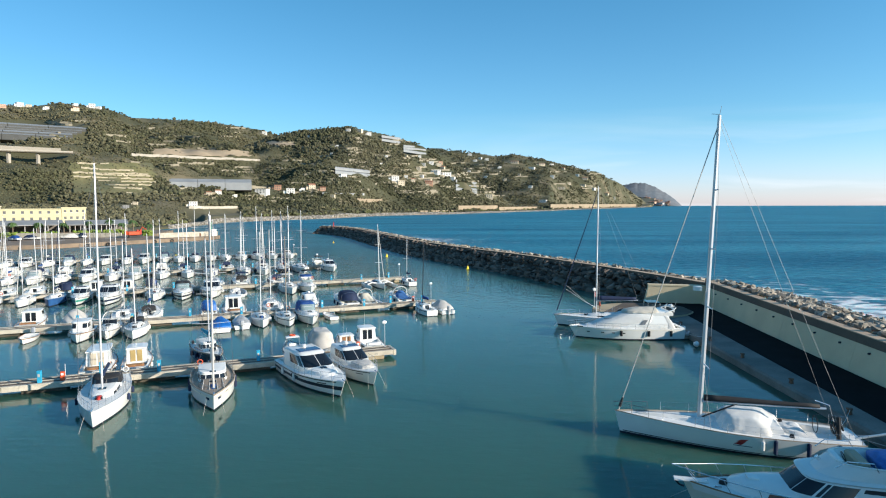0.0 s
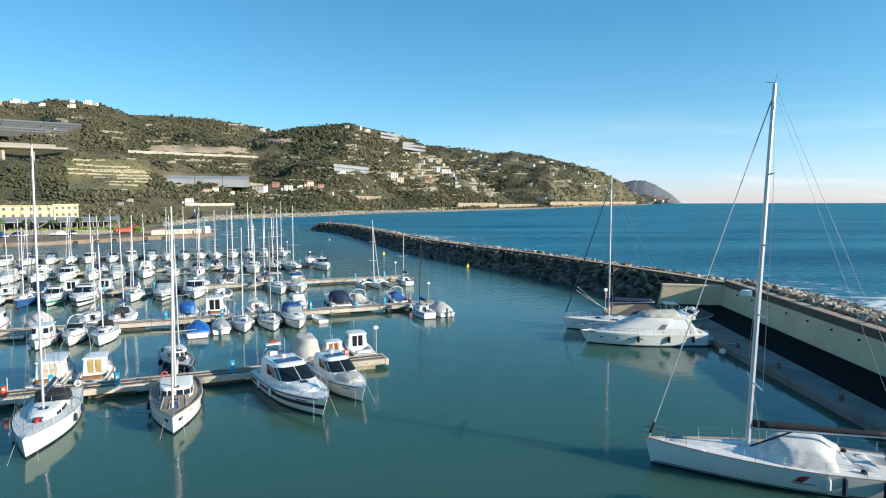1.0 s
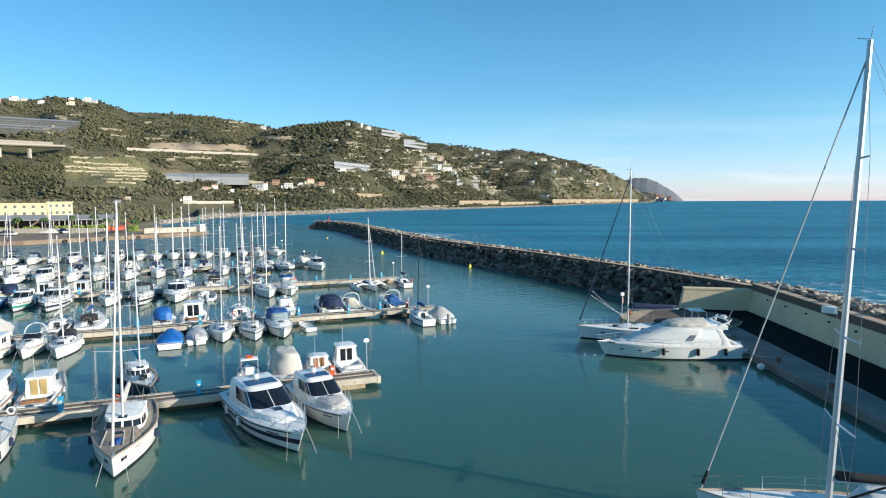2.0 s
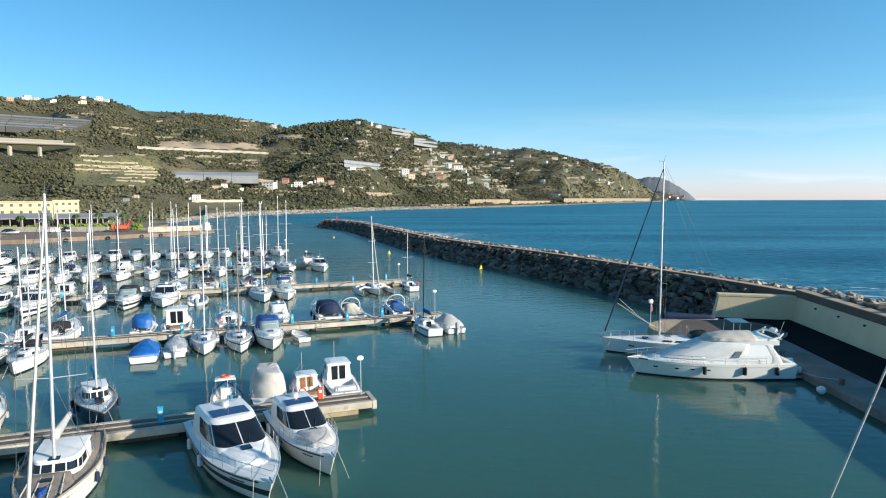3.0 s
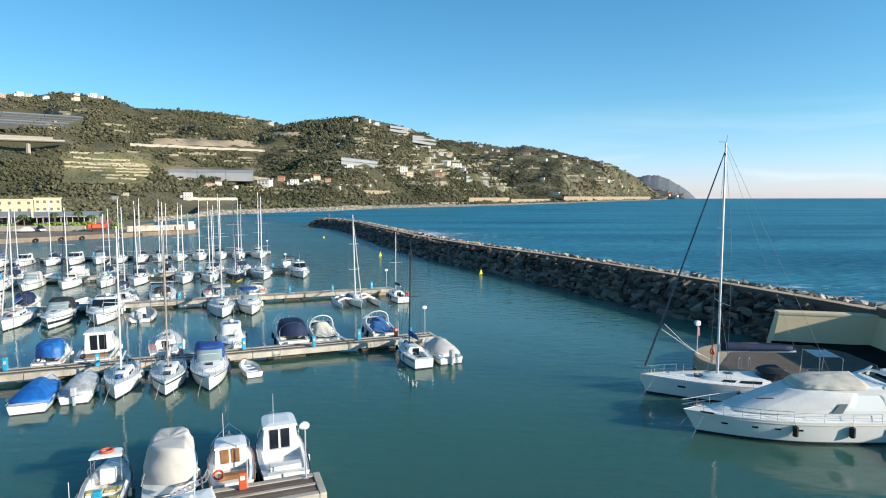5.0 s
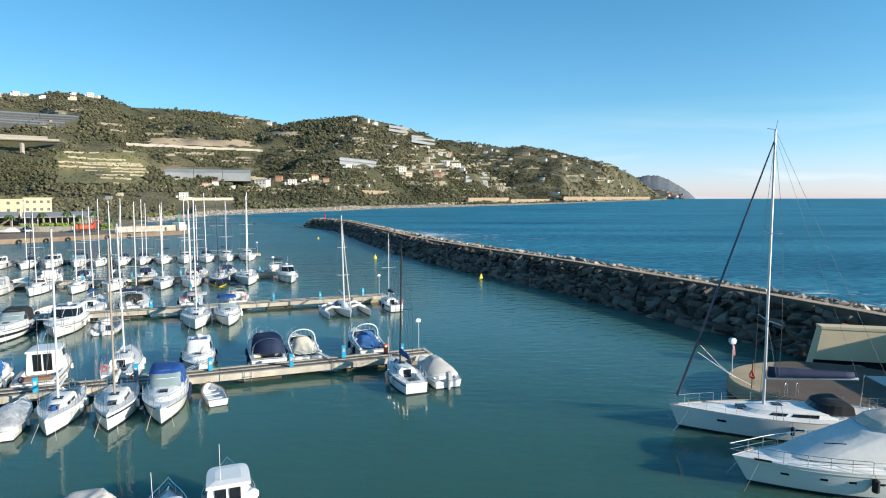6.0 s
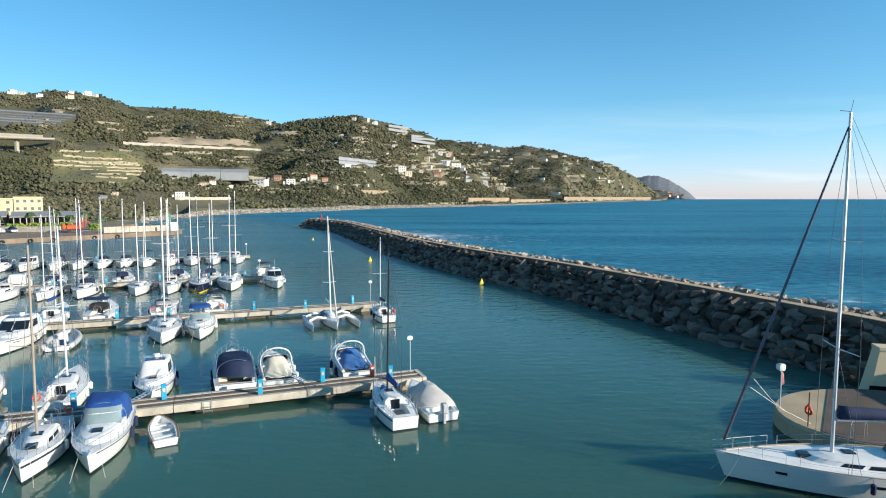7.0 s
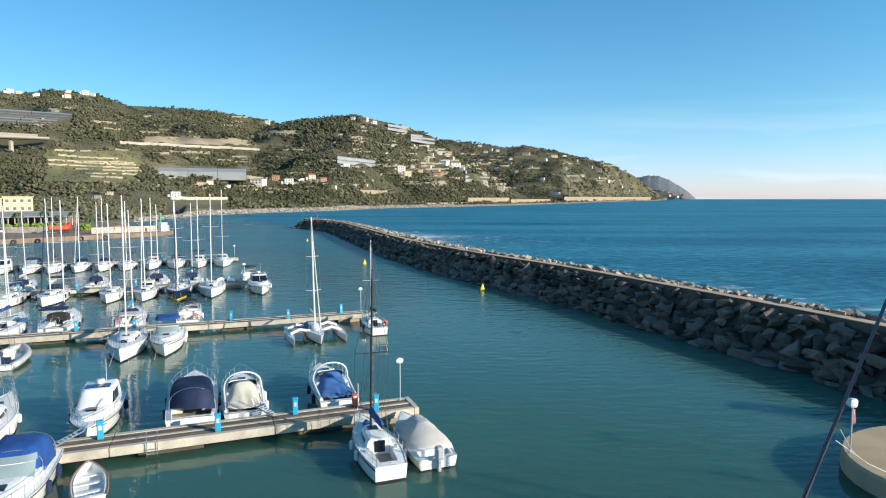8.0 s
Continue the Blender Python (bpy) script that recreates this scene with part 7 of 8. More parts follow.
def pole_box(x, y, label, material, h=0.75):
    t = thing("extinguisher_box", pose(x, y, 0.78, 0, 0, 20), label, "fire box", "fire boxes on the pontoons")
    part("box", box(-0.16, 0.16, -0.12, 0.12, 0.0, h, bevel=0.02), material, t)
    part("sign_plate", box(-0.09, 0.09, -0.135, -0.118, h * 0.6, h * 0.85), FLAGW, t)
    part("post", tube([(0.2, 0, 0), (0.2, 0, h + 0.6)], 0.03, 6), ALLOY, t)


pole_box(*berth(1, -3.1, -1.7), "orange red fire extinguisher box on a post", ORANGE)
pole_box(*berth(2, -3.2, -1.7), "orange red fire extinguisher box on a post", ORANGE)
pole_box(*berth(1, -27.9, -0.5), "orange red fire extinguisher box on a post", ORANGE)


def ladder(x, y):
    t = thing("swim_ladder", pose(x, y, 0, 0, 0, 22.8), "steel swimming ladder hung on the pontoon", "ladder")
    for xx in (0, 0.5):
        part("rail", tube([(xx, 0.5, 1.2), (xx, 0.1, 1.35), (xx, -0.08, 1.2), (xx, -0.08, 0.1)], 0.02, 5), STEEL, t)
    for z in (0.25, 0.5):
        part("rung", box(0, 0.5, -0.16, -0.02, z, z + 0.04), STEEL, t)


ladder(*berth(2, -14.3, 0.02))


def gangplank(x, y, ang):
    t = thing("gangplank", pose(x, y, 0.8, 0, 0, ang), "grey folding gangplank lying on the pontoon", "gangplank")
    for yy in (-0.2, 0.2):
        part("side_rail", tube([(0, yy, 0.05), (1.4, yy, 0.4), (1.6, yy, 0.75)], 0.03, 5), STEEL, t)
    for i in range(6):
        part("slat", box(0.2 * i, 0.2 * i + 0.14, -0.2, 0.2, 0.06 + 0.05 * i, 0.09 + 0.05 * i), ALLOY, t)


gangplank(*berth(2, -18.6, -1.2), 60)
gangplank(*berth(2, -7.9, -1.7), 150)
gangplank(*berth(1, -6.0, -1.9), 40)


def buoy(x, y, label="yellow conical mooring buoy", material=None, k=1.0):
    t = thing("buoy", pose(x, y, 0, 4, 3, 0), label, "buoy", "yellow channel buoys")
    part("body", tier([(-0.2, -0.4 * k, 0.4 * k, 0.4 * k), (0.25 * k, -0.45 * k, 0.45 * k, 0.45 * k), (0.6 * k, -0.3 * k, 0.3 * k, 0.3 * k), (1.1 * k, -0.12 * k, 0.12 * k, 0.12 * k)], 2, 16, 0.03), material or YELLOWP, t, smooth=True)
    part("top_mark", tube([(0, 0, 1.1 * k), (0, 0, 1.45 * k)], 0.06 * k, 6), material or YELLOWP, t)


buoy(3.45, 137.3, k=0.75)
buoy(-18.9, 170.4, k=0.75)
buoy(-46.5, 232, "small yellow channel buoy", k=0.6)
for x, y in ((27.6, 62.0),):
    t = thing("fender_ball", pose(x - 2.1, y, 0.35), "white ball fender floating by the quay", "fender", "ball fenders at the quay")
    part("ball", tier([(-0.28, -0.1, 0.1, 0.1), (-0.12, -0.26, 0.26, 0.26), (0.12, -0.26, 0.26, 0.26), (0.28, -0.1, 0.1, 0.1)], 2, 14, 0.02), FENDERW, t, smooth=True)

# pier head fittings
t = thing("harbour_light", pose(19.25, 80.9, 0.95), "white drum beacon on a thin pole with a flag", "beacon")
part("post", tube([(0, 0, 0), (0, 0, 2.3)], 0.04, 7), ALLOY, t)
part("drum", tier([(2.3, -0.18, 0.18, 0.18), (2.4, -0.22, 0.22, 0.22), (2.6, -0.22, 0.22, 0.22), (2.68, -0.16, 0.16, 0.16)], 2, 16, 0.02), FENDERW, t)
fl = part("flag", mesh("flag", [(0.05, 0, 2.2), (0.14, 0.03, 2.15), (0.2, 0.0, 1.5), (0.06, 0, 1.4), (0.05, 0.012, 2.2), (0.14, 0.042, 2.15), (0.2, 0.012, 1.5), (0.06, 0.012, 1.4)], [(0, 1, 2, 3), (7, 6, 5, 4), (0, 4, 5, 1), (1, 5, 6, 2), (2, 6, 7, 3), (3, 7, 4, 0)], mat("red and white cloth", (0.6, 0.22, 0.22), 0.9, vary=0.5, scale=3)), None, t)
t = thing("lifebuoy_post", pose(19.3, 78.1, 0.95), "brown post carrying an orange lifebuoy", "lifebuoy")
part("post", tube([(0, 0, 0), (0, 0, 1.9)], 0.035, 6), RUST, t)
bm = bmesh.new()
bm_tube(bm, [(0.05 * math.sin(a * 2), 0.24 * math.cos(a), 0.95 + 0.24 * math.sin(a)) for a in (2 * math.pi * k / 20 for k in range(21))], 0.07, 7)
part("lifebuoy_ring", bm, ORANGE, t)
for dx in (0, 0.7):
    t = thing("ladder_rail", pose(20.6 + dx, 76.6, 0.95, 0, 0, 40), "bent steel handrail at the pier ladder", "handrail", "handrails at the pier head")
    part("rail", tube([(0, 0, 0), (0, 0, 0.7), (0.2, 0, 0.85), (0.4, 0, 0.7), (0.4, 0, 0)], 0.025, 6), STEEL, t)
for y in (40, 47, 55, 62, 70):
    t = thing("bollard", pose(26.9, y, 0.74), "short iron mooring bollard on the quay", "bollard", "bollards on the quay")
    part("stem", tier([(0, -0.16, 0.16, 0.16), (0.25, -0.11, 0.11, 0.11), (0.33, -0.18, 0.18, 0.18), (0.42, -0.16, 0.16, 0.16)], 2, 12, 0.02), RUST, t)
# lines from the wall quay to the yachts
for a, b in (((24.0, 36.4, 1.3), (26.9, 40, 1.1)), ((24.0, 34.0, 1.3), (26.9, 32, 1.1)), ((25.4, 66.9, 1.0), (26.9, 70, 1.1)), ((25.2, 64.6, 1.0), (26.9, 62, 1.1)), ((25.0, 73.8, 1.2), (26.9, 70, 1.1)), ((14.15, 73.75, 4.9), (19.25, 80.2, 1.0)), ((14.0, 73.75, 4.5), (19.6, 78.4, 1.0))):
    t = thing("mooring_rope", Matrix(), "white mooring rope led to the quay", "rope", "mooring ropes at the quay")
    a, b = Vector(a), Vector(b)
    part("rope", tube([a, (a + b) / 2 - Vector((0, 0, 0.15)), b], 0.013, 5), FENDERW, t)
# red lamp on the breakwater's tip
t = thing("breakwater_light", pose(-60.5, 303.0, 3.8) @ Matrix.Diagonal((0.5, 0.5, 0.72, 1)), "small red harbour light on the breakwater", "beacon")
part("tower", tier([(0, -0.5, 0.5, 0.5), (2.6, -0.4, 0.4, 0.4), (2.8, -0.55, 0.55, 0.55)], 2, 12, 0.02), REDP, t)
part("lantern", tier([(2.8, -0.25, 0.25, 0.25), (3.5, -0.22, 0.22, 0.22)], 2, 10, 0.15), REDP, t)
# inflatable tender behind the covered yacht
open_boat(26.1, 66.2, 264, 3.0, "grey inflatable tender hung at the yacht's stern", "yachts moored at the sea wall quay", True, rib=True, engine=MOTORM, k=0.7)
# ---- hillside buildings: bearing, slope of the sight line, width as a share of the distance, kind ----
WEST_HOUSES = [(-34.92, 0.1358, 0.0095, "wf"), (-32.93, 0.1372, 0.013, "ct"), (-31.69, 0.1428, 0.0133, "wf"), (-31.2, 0.1419, 0.0095, "wf"), (-37.74, 0.1337, 0.0114, "pf"), (-36.67, 0.1369, 0.0133, "wf"),
    (-24.8, -0.0007, 0.0209, "wf"), (-23.14, 0.0167, 0.0133, "ct"), (-22.33, 0.0185, 0.0152, "wt"), (-29.6, 0.0028, 0.0114, "cf"), (-30.42, -0.003, 0.0133, "gf"), (-19.67, 0.025, 0.0152, "wf"),
    (-18.34, 0.0206, 0.0322, "wf"), (-16.89, 0.0262, 0.0171, "ot"), (-15.73, 0.0199, 0.0227, "wf"), (-14.6, 0.0254, 0.0114, "wf"), (-17.7, 0.1208, 0.0114, "wf"), (-20.85, 0.0151, 0.0095, "wf"),
    (-32.83, 0.1436, 0.0085, "wf"), (-36.05, 0.1371, 0.0095, "cf")]
MID_HOUSES = [(-13.77, 0.0273, 0.019, "ct"), (-12.68, 0.0256, 0.0152, "pt"), (-10.67, 0.0469, 0.0171, "wf"), (-5.67, 0.0434, 0.0209, "wf"), (-5.09, 0.036, 0.019, "cf"), (-3.04, 0.0472, 0.0114, "wf"),
    (-2.29, 0.035, 0.0209, "ot"), (-1.69, 0.0537, 0.0209, "wf"), (-1.31, 0.0667, 0.0133, "cf"), (-2.82, 0.0677, 0.0095, "wf"), (-2.07, 0.0704, 0.0133, "wf"), (-3.3, 0.0593, 0.0133, "cf"),
    (-10.03, 0.124, 0.0095, "wf"), (-8.93, 0.1224, 0.0133, "cf"), (-8.09, 0.1181, 0.0114, "wf"), (-1.15, 0.0704, 0.0114, "pf"), (-1.53, 0.0546, 0.0227, "wf"), (-2.39, 0.0388, 0.019, "cf"),
    (-4.54, 0.0472, 0.0095, "wf"), (-3.85, 0.0407, 0.0114, "ct"), (-0.94, 0.0611, 0.0114, "ct"), (-11.15, 0.0982, 0.0076, "wf"), (-11.68, 0.0862, 0.0057, "wf"), (-13.73, 0.1128, 0.0066, "wf"),
    (-6.41, 0.0815, 0.0066, "wf"), (-4.53, 0.0816, 0.0076, "cf"), (-6.95, 0.0694, 0.0066, "wf"), (-3.19, 0.0816, 0.0076, "wf"), (-8.84, 0.0183, 0.0076, "wf"), (-11.75, 0.0136, 0.0114, "cf")]
EAST_HOUSES = [(1.69, 0.0831, 0.0095, "wf"), (2.23, 0.0729, 0.0085, "wf"), (2.71, 0.0765, 0.0085, "wf"), (3.35, 0.0746, 0.0085, "wf"), (6.0, 0.0695, 0.019, "ct"), (7.64, 0.06, 0.0152, "wf"),
    (8.52, 0.0653, 0.0171, "ct"), (7.55, 0.0287, 0.0085, "wf"), (-0.61, 0.0508, 0.0246, "wf"), (2.19, 0.0208, 0.0133, "wf"), (3.64, 0.0123, 0.019, "cf"), (0.03, 0.0433, 0.0133, "wf"),
    (4.58, 0.0615, 0.0076, "wf"), (6.44, 0.0482, 0.0076, "cf"), (5.12, 0.041, 0.0076, "cf"), (3.25, 0.0459, 0.0076, "wf"), (1.64, 0.0553, 0.0066, "wf")]
CAPE_HOUSES = [(9.5, 0.065, 0.0085, "wf"), (10.31, 0.0265, 0.0246, "cf"), (12.59, 0.0416, 0.0133, "ct"), (12.4, 0.0307, 0.0152, "cf"), (13.32, 0.0243, 0.0133, "wf"), (14.43, 0.016, 0.0171, "ct"),
    (8.83, 0.0046, 0.0152, "wf"), (18.18, 0.0155, 0.0076, "pt"), (18.85, 0.0111, 0.0114, "ot"), (18.58, 0.0023, 0.0152, "pt"), (19.29, 0.0005, 0.0133, "wt"), (18.96, 0.0058, 0.0095, "ct"),
    (9.57, 0.0449, 0.0095, "wf"), (11.13, 0.0337, 0.0095, "cf"), (11.88, 0.0472, 0.0085, "wf"), (15.18, 0.0096, 0.0076, "wf"), (10.59, 0.0575, 0.0076, "ct"), (12.88, 0.0532, 0.0076, "wf")]
def polar(phi, r, z):
    return Vector((EYE[0] + r * math.sin(radians(phi)), EYE[1] + r * math.cos(radians(phi)), z))


def house_kind(code):
    wall = {"w": WALLW, "c": WALLC, "p": WALLP, "o": mat("orange render", (0.50, 0.28, 0.18), 0.85, vary=0.1, scale=0.2), "g": ROOFG}[code[0]]
    t = thing("house", Matrix(), {"w": "white rendered hillside house", "c": "cream rendered hillside house", "p": "pink ochre hillside house", "o": "orange rendered hillside house", "g": "grey hillside shed"}[code[0]] + (" with a terracotta roof" if code[1] == "t" else " with a flat roof"), "house", "houses on the hillside")
    part("wall", box(-5, 5, -4, 4, -4, 5.6), wall, t)
    part("wing", box(-8.5, -5, -2.5, 4, -4, 2.9), wall, t)
    if code[1] == "t":
        part("roof", mesh("roof", [(-5.5, -4.5, 5.6), (5.5, -4.5, 5.6), (5.5, 4.5, 5.6), (-5.5, 4.5, 5.6), (-5.5, 0, 7.6), (5.5, 0, 7.6)], [(0, 1, 5, 4), (2, 3, 4, 5), (0, 4, 3), (1, 2, 5), (3, 2, 1, 0)], ROOFT), None, t)
    else:
        part("roof", box(-5.3, 5.3, -4.3, 4.3, 5.6, 6.0), wall, t)
    part("wing_roof", box(-8.7, -5.02, -2.7, 4.1, 2.9, 3.2), ROOFT if code[1] == "t" else wall, t)
    for i, xx in enumerate((-3.4, -0.6, 2.2)):
        for z in (0.9, 3.6):
            if i == 1 and z < 1:
                part("door", box(xx, xx + 1.2, -4.06, -3.9, 0, 2.1), HOUSEGL, t)
            else:
                part("window", box(xx, xx + 1.2, -4.06, -3.9, z, z + 1.3), HOUSEGL, t)
    for z in (0.9, 3.6):
        part("window", box(4.9, 5.06, -1.5, -0.3, z, z + 1.3), HOUSEGL, t)
    return t


PROTO = {}
house_spots = []
for phi, e, w, code in WEST_HOUSES + MID_HOUSES + EAST_HOUSES + CAPE_HOUSES:
    p = on_ray(phi, e)
    if p is None:
        p = on_ray(phi, e - 0.006)
    if p is None:
        continue
    r = math.hypot(p.x - EYE[0], p.y - EYE[1])
    k = w * r / 16.5
    house_spots.append((phi, (p.z - 13.67) / r, w, k))
    m = Matrix.Translation(p) @ pose(0, 0, 0, 0, 0, -phi + rng.uniform(-28, 22)) @ Matrix.Diagonal((k, k, min(k, 1.0) * rng.uniform(0.85, 1.1), 1))
    if code not in PROTO:
        PROTO[code] = house_kind(code)
        PROTO[code].matrix_basis = m
    else:
        o = copy_thing(PROTO[code], Matrix())
        o.matrix_basis = m


# the small town at the foot of the far headland
town = random.Random(31)
for i in range(26):
    phi, f = town.uniform(17.7, 20.0), town.random() ** 1.4
    p = polar(phi, 4556 + 62 * f, max(1.0, (13.67 + float(np.interp(phi, *RIDGE_D)) * 4720) * 0.35 * f))
    o = copy_thing(PROTO[town.choice(("pt", "ct", "wf", "ot"))], Matrix())
    k = town.uniform(1.0, 1.8)
    o.matrix_basis = Matrix.Translation(p) @ pose(0, 0, 0, 0, 0, -phi + town.uniform(-25, 25)) @ Matrix.Diagonal((k, k, k * 0.9, 1))


def swept(name, phi0, e0, phi1, e1, prof, material, steps=14, level=False, r_fix=None):
    """A solid along the hillside between two sight lines. prof: corners (towards the sea, up)."""
    rows = []
    base = [on_ray(phi0 + (phi1 - phi0) * i / steps, e0 + (e1 - e0) * i / steps) if r_fix is None else None for i in range(steps + 1)]
    for i in range(steps + 1):
        phi = phi0 + (phi1 - phi0) * i / steps
        p = base[i]
        if r_fix:
            p = Vector((EYE[0] + r_fix * math.sin(radians(phi)), EYE[1] + r_fix * math.cos(radians(phi)), 13.67 + (e0 + (e1 - e0) * i / steps) * r_fix))
        if p is None:
            continue
        d = Vector((math.sin(radians(phi)), math.cos(radians(phi)), 0))
        rows.append([(p.x - d.x * a, p.y - d.y * a, p.z + b) for a, b in prof])
    return strip(name, rows, material)


def patch_ground(name, phi0, phi1, e0, e1, lift, material, label, nx=24, ny=8):
    verts, faces = [], []
    for j in range(ny + 1):
        for i in range(nx + 1):
            phi = phi0 + (phi1 - phi0) * i / nx
            jag = 0.003 * noise.noise(Vector((i * 0.7, j * 0.3, phi0))) * (j in (0, ny))
            phi += 0.5 * noise.noise(Vector((j * 0.9, 3, phi0))) * (i in (0, nx))
            p = on_ray(phi, e0 + (e1 - e0) * j / ny + jag) or spot(phi, 1200)
            verts.append((p.x, p.y, p.z + lift))
    for j in range(ny):
        for i in range(nx):
            k = j * (nx + 1) + i
            faces.append((k, k + 1, k + nx + 2, k + nx + 1))
    ob = new(name, mesh(name, verts, faces, material, smooth=True))
    tagged(ob, label, "ground", kind="structure")


def greenhouse(phi0, phi1, e0, e1, rows, h, label):
    t = thing("greenhouse", Matrix(), label, "greenhouse", "greenhouses on the hillside")
    for i in range(rows):
        e = e0 + (e1 - e0) * i / max(1, rows - 1)
        ps = [on_ray(phi0 + (phi1 - phi0) * f, e) for f in (0.02, 0.5, 0.98)]
        ps = [p for p in ps if p]
        if len(ps) < 2:
            continue
        if max(p.z for p in ps) - min(p.z for p in ps) > 14:
            continue
        a, b = ps[0], ps[-1]
        z = max(p.z for p in ps)
        r = math.hypot(a.x, a.y)
        depth = 12
        d = Vector((math.sin(radians((phi0 + phi1) / 2)), math.cos(radians((phi0 + phi1) / 2)), 0))
        sec = [(-2, -2.5), (-2, h * 0.45), (depth * 0.6, h * 0.45 + 1.6), (depth, h * 0.45), (depth, -2.5)]
        rw = [[(p.x + d.x * u, p.y + d.y * u, z + v) for u, v in sec] for p in (a, b)]
        part("glass_span", strip("glass_span", rw, [GHGLASS, GHDARK], [0, 0, 0, 1, 1]), None, t)


def glass_roofs(phi0, phi1, e0, e1, rows, label, front=0.2, front_mat=1, slant=0.0):
    """Long glasshouses stepped up a slope: each roof a tilted sheet of panes over a shaded front wall, clear of the ground."""
    t = thing("greenhouse", Matrix(), label, "greenhouse", "greenhouses on the hillside")
    step = (e1 - e0) / rows
    for i in range(rows):
        line = [on_ray(phi0 + (phi1 - phi0) * k / 12, e0 + step * (i + 0.5)) for k in range(13)]
        line = [p for p in line if p]
        if len(line) < 2:
            continue
        rr = min(math.hypot(p.x - EYE[0], p.y - EYE[1]) for p in line) - 6
        for half in range(3):
            end = phi1 - slant * (rows - 1 - i)
            pa, pb = phi0 + (end - phi0) * half / 3, phi0 + (end - phi0) * (half + 0.985) / 3
            rw = []
            for ph in (pa, pb):
                lo, mid_, hi = (13.67 + (e0 + step * (i + f)) * rf for f, rf in ((0.04, rr), (front, rr), (0.97, rr + 14)))
                rw.append([tuple(polar(ph, rr, lo - 6)), tuple(polar(ph, rr, mid_)), tuple(polar(ph, rr + 14, hi)), tuple(polar(ph, rr + 14, lo - 8))])
            part("glass_span", strip("glass_span", rw, [GHGLASS, GHDARK], [front_mat, 0, 1, 1]), None, t)


glass_roofs(-40.5, -32.4, 0.0985, 0.1150, 5, "long rows of pale greenhouses on the ridge", 0.42, 1, 0.35)
glass_roofs(-26.4, -19.3, 0.0335, 0.0435, 1, "wide grey glass greenhouse above the shore", 0.45, 0)
greenhouse(-11.5, -8.0, 0.0505, 0.056, 2, 3.5, "grey greenhouse roofs halfway up the hill")
greenhouse(0.3, 2.4, 0.025, 0.036, 3, 4, "white greenhouse rows by the coast")
greenhouse(-6.9, -5.0, 0.105, 0.112, 2, 4, "pale greenhouses on the hill's shoulder")
greenhouse(-4.8, -2.5, 0.086, 0.098, 3, 4, "pale greenhouses on the hill's shoulder")
greenhouse(-12.8, -9.5, 0.018, 0.022, 1, 3, "low greenhouse near the coast road")

# terraces, road and viaduct
patch_ground("terrace_field", -34.1, -27.6, 0.018, 0.064, 1.2, mat("terrace grass", (0.19, 0.165, 0.075), 0.95, vary=0.4, scale=0.06, fine=0.5, col2=(0.10, 0.105, 0.045)), "green terraced field between stone walls")
TERRACES = [(-33.58, 0.0608, -31.14, 0.0617), (-33.3, 0.0543, -29.24, 0.0513), (-34.07, 0.047, -28.1, 0.0473), (-32.26, 0.0452, -27.95, 0.0437), (-33.93, 0.0415, -27.79, 0.0391),
            (-32.13, 0.0364, -27.55, 0.0349), (-31.68, 0.0304, -27.64, 0.0304), (-31.07, 0.0258, -28.82, 0.0253), (-30.13, 0.0181, -29.17, 0.0163)]
for a in TERRACES:
    t = thing("terrace_wall", Matrix(), "pale dry stone terrace wall on the slope", "stone wall", "terrace walls on the hillside")
    part("stonework", swept("stonework", *a, [(1.4, -1), (1.2, 2.0), (-0.6, 2.1), (-0.6, -1)], mat("pale terrace stone", (0.36, 0.31, 0.22), 0.95, vary=0.25, scale=0.1, fine=1.5, bump=0.1), 16), None, t)
t = thing("coast_road", Matrix(), "pale motorway cut along the hillside", "road", kind="structure")
part("roadway", swept("roadway", -29.2, 0.0774, -18.3, 0.0735, [(5, -2), (5, 1.4), (4.7, 1.4), (4.7, 0.8), (-5, 0.8), (-5, -2)], ROADC, 40), None, t)
patch_ground("earth_bank", -27.4, -19.2, 0.0775, 0.0875, 1.0, EARTH, "bare tan earth bank above the road")
patch_ground("earth_bank", -17.5, -15.2, 0.098, 0.104, 1.2, EARTH, "bare tan earth bank above the road")
via = thing("viaduct", Matrix(), "concrete motorway viaduct on square piers", "viaduct", kind="structure")
part("deck_slab", swept("deck_slab", -44, 0.0770, -33.8, 0.0785, [(6, -1.3), (7, -0.4), (7, 0.9), (-6, 0.9), (-6, -1.3)], ROADC, 20, r_fix=690), None, via)
part("upper_deck", swept("upper_deck", -44, 0.0825, -34.6, 0.0815, [(5, -2), (6, 1.2), (-5, 1.2), (-5, -2)], ROADC, 20, r_fix=725), None, via)
for phi in (-40.2, -38.2, -36.25):
    p = Vector((EYE[0] + 690 * math.sin(radians(phi)), EYE[1] + 690 * math.cos(radians(phi)), 13.67 + 0.077 * 690))
    part("pier", box(p.x - 1.2, p.x + 1.2, p.y - 1.6, p.y + 1.6, p.z - 30, p.z - 1.2, bevel=0.2), ROADC, via)
# retaining walls along the shore
for a, h in (((-9.4, 0.006, -6.9, 0.006), 4),):
    t = thing("retaining_wall", Matrix(), "pale tan retaining wall above the shore", "wall", "retaining walls along the coast")
    part("stonework", swept("stonework", *a, [(3, -3), (2.5, h), (-2, h), (-2, -3)], EARTH, 20), None, t)
t = thing("sea_rail_wall", Matrix(), "long low cream wall along the shore road", "wall", "retaining walls along the coast")
part("stonework", swept("stonework", -25.2, -0.004, -20.8, -0.004, [(1, -4), (1, 2.2), (-2, 2.2), (-2, -4)], CONC, 10), None, t)



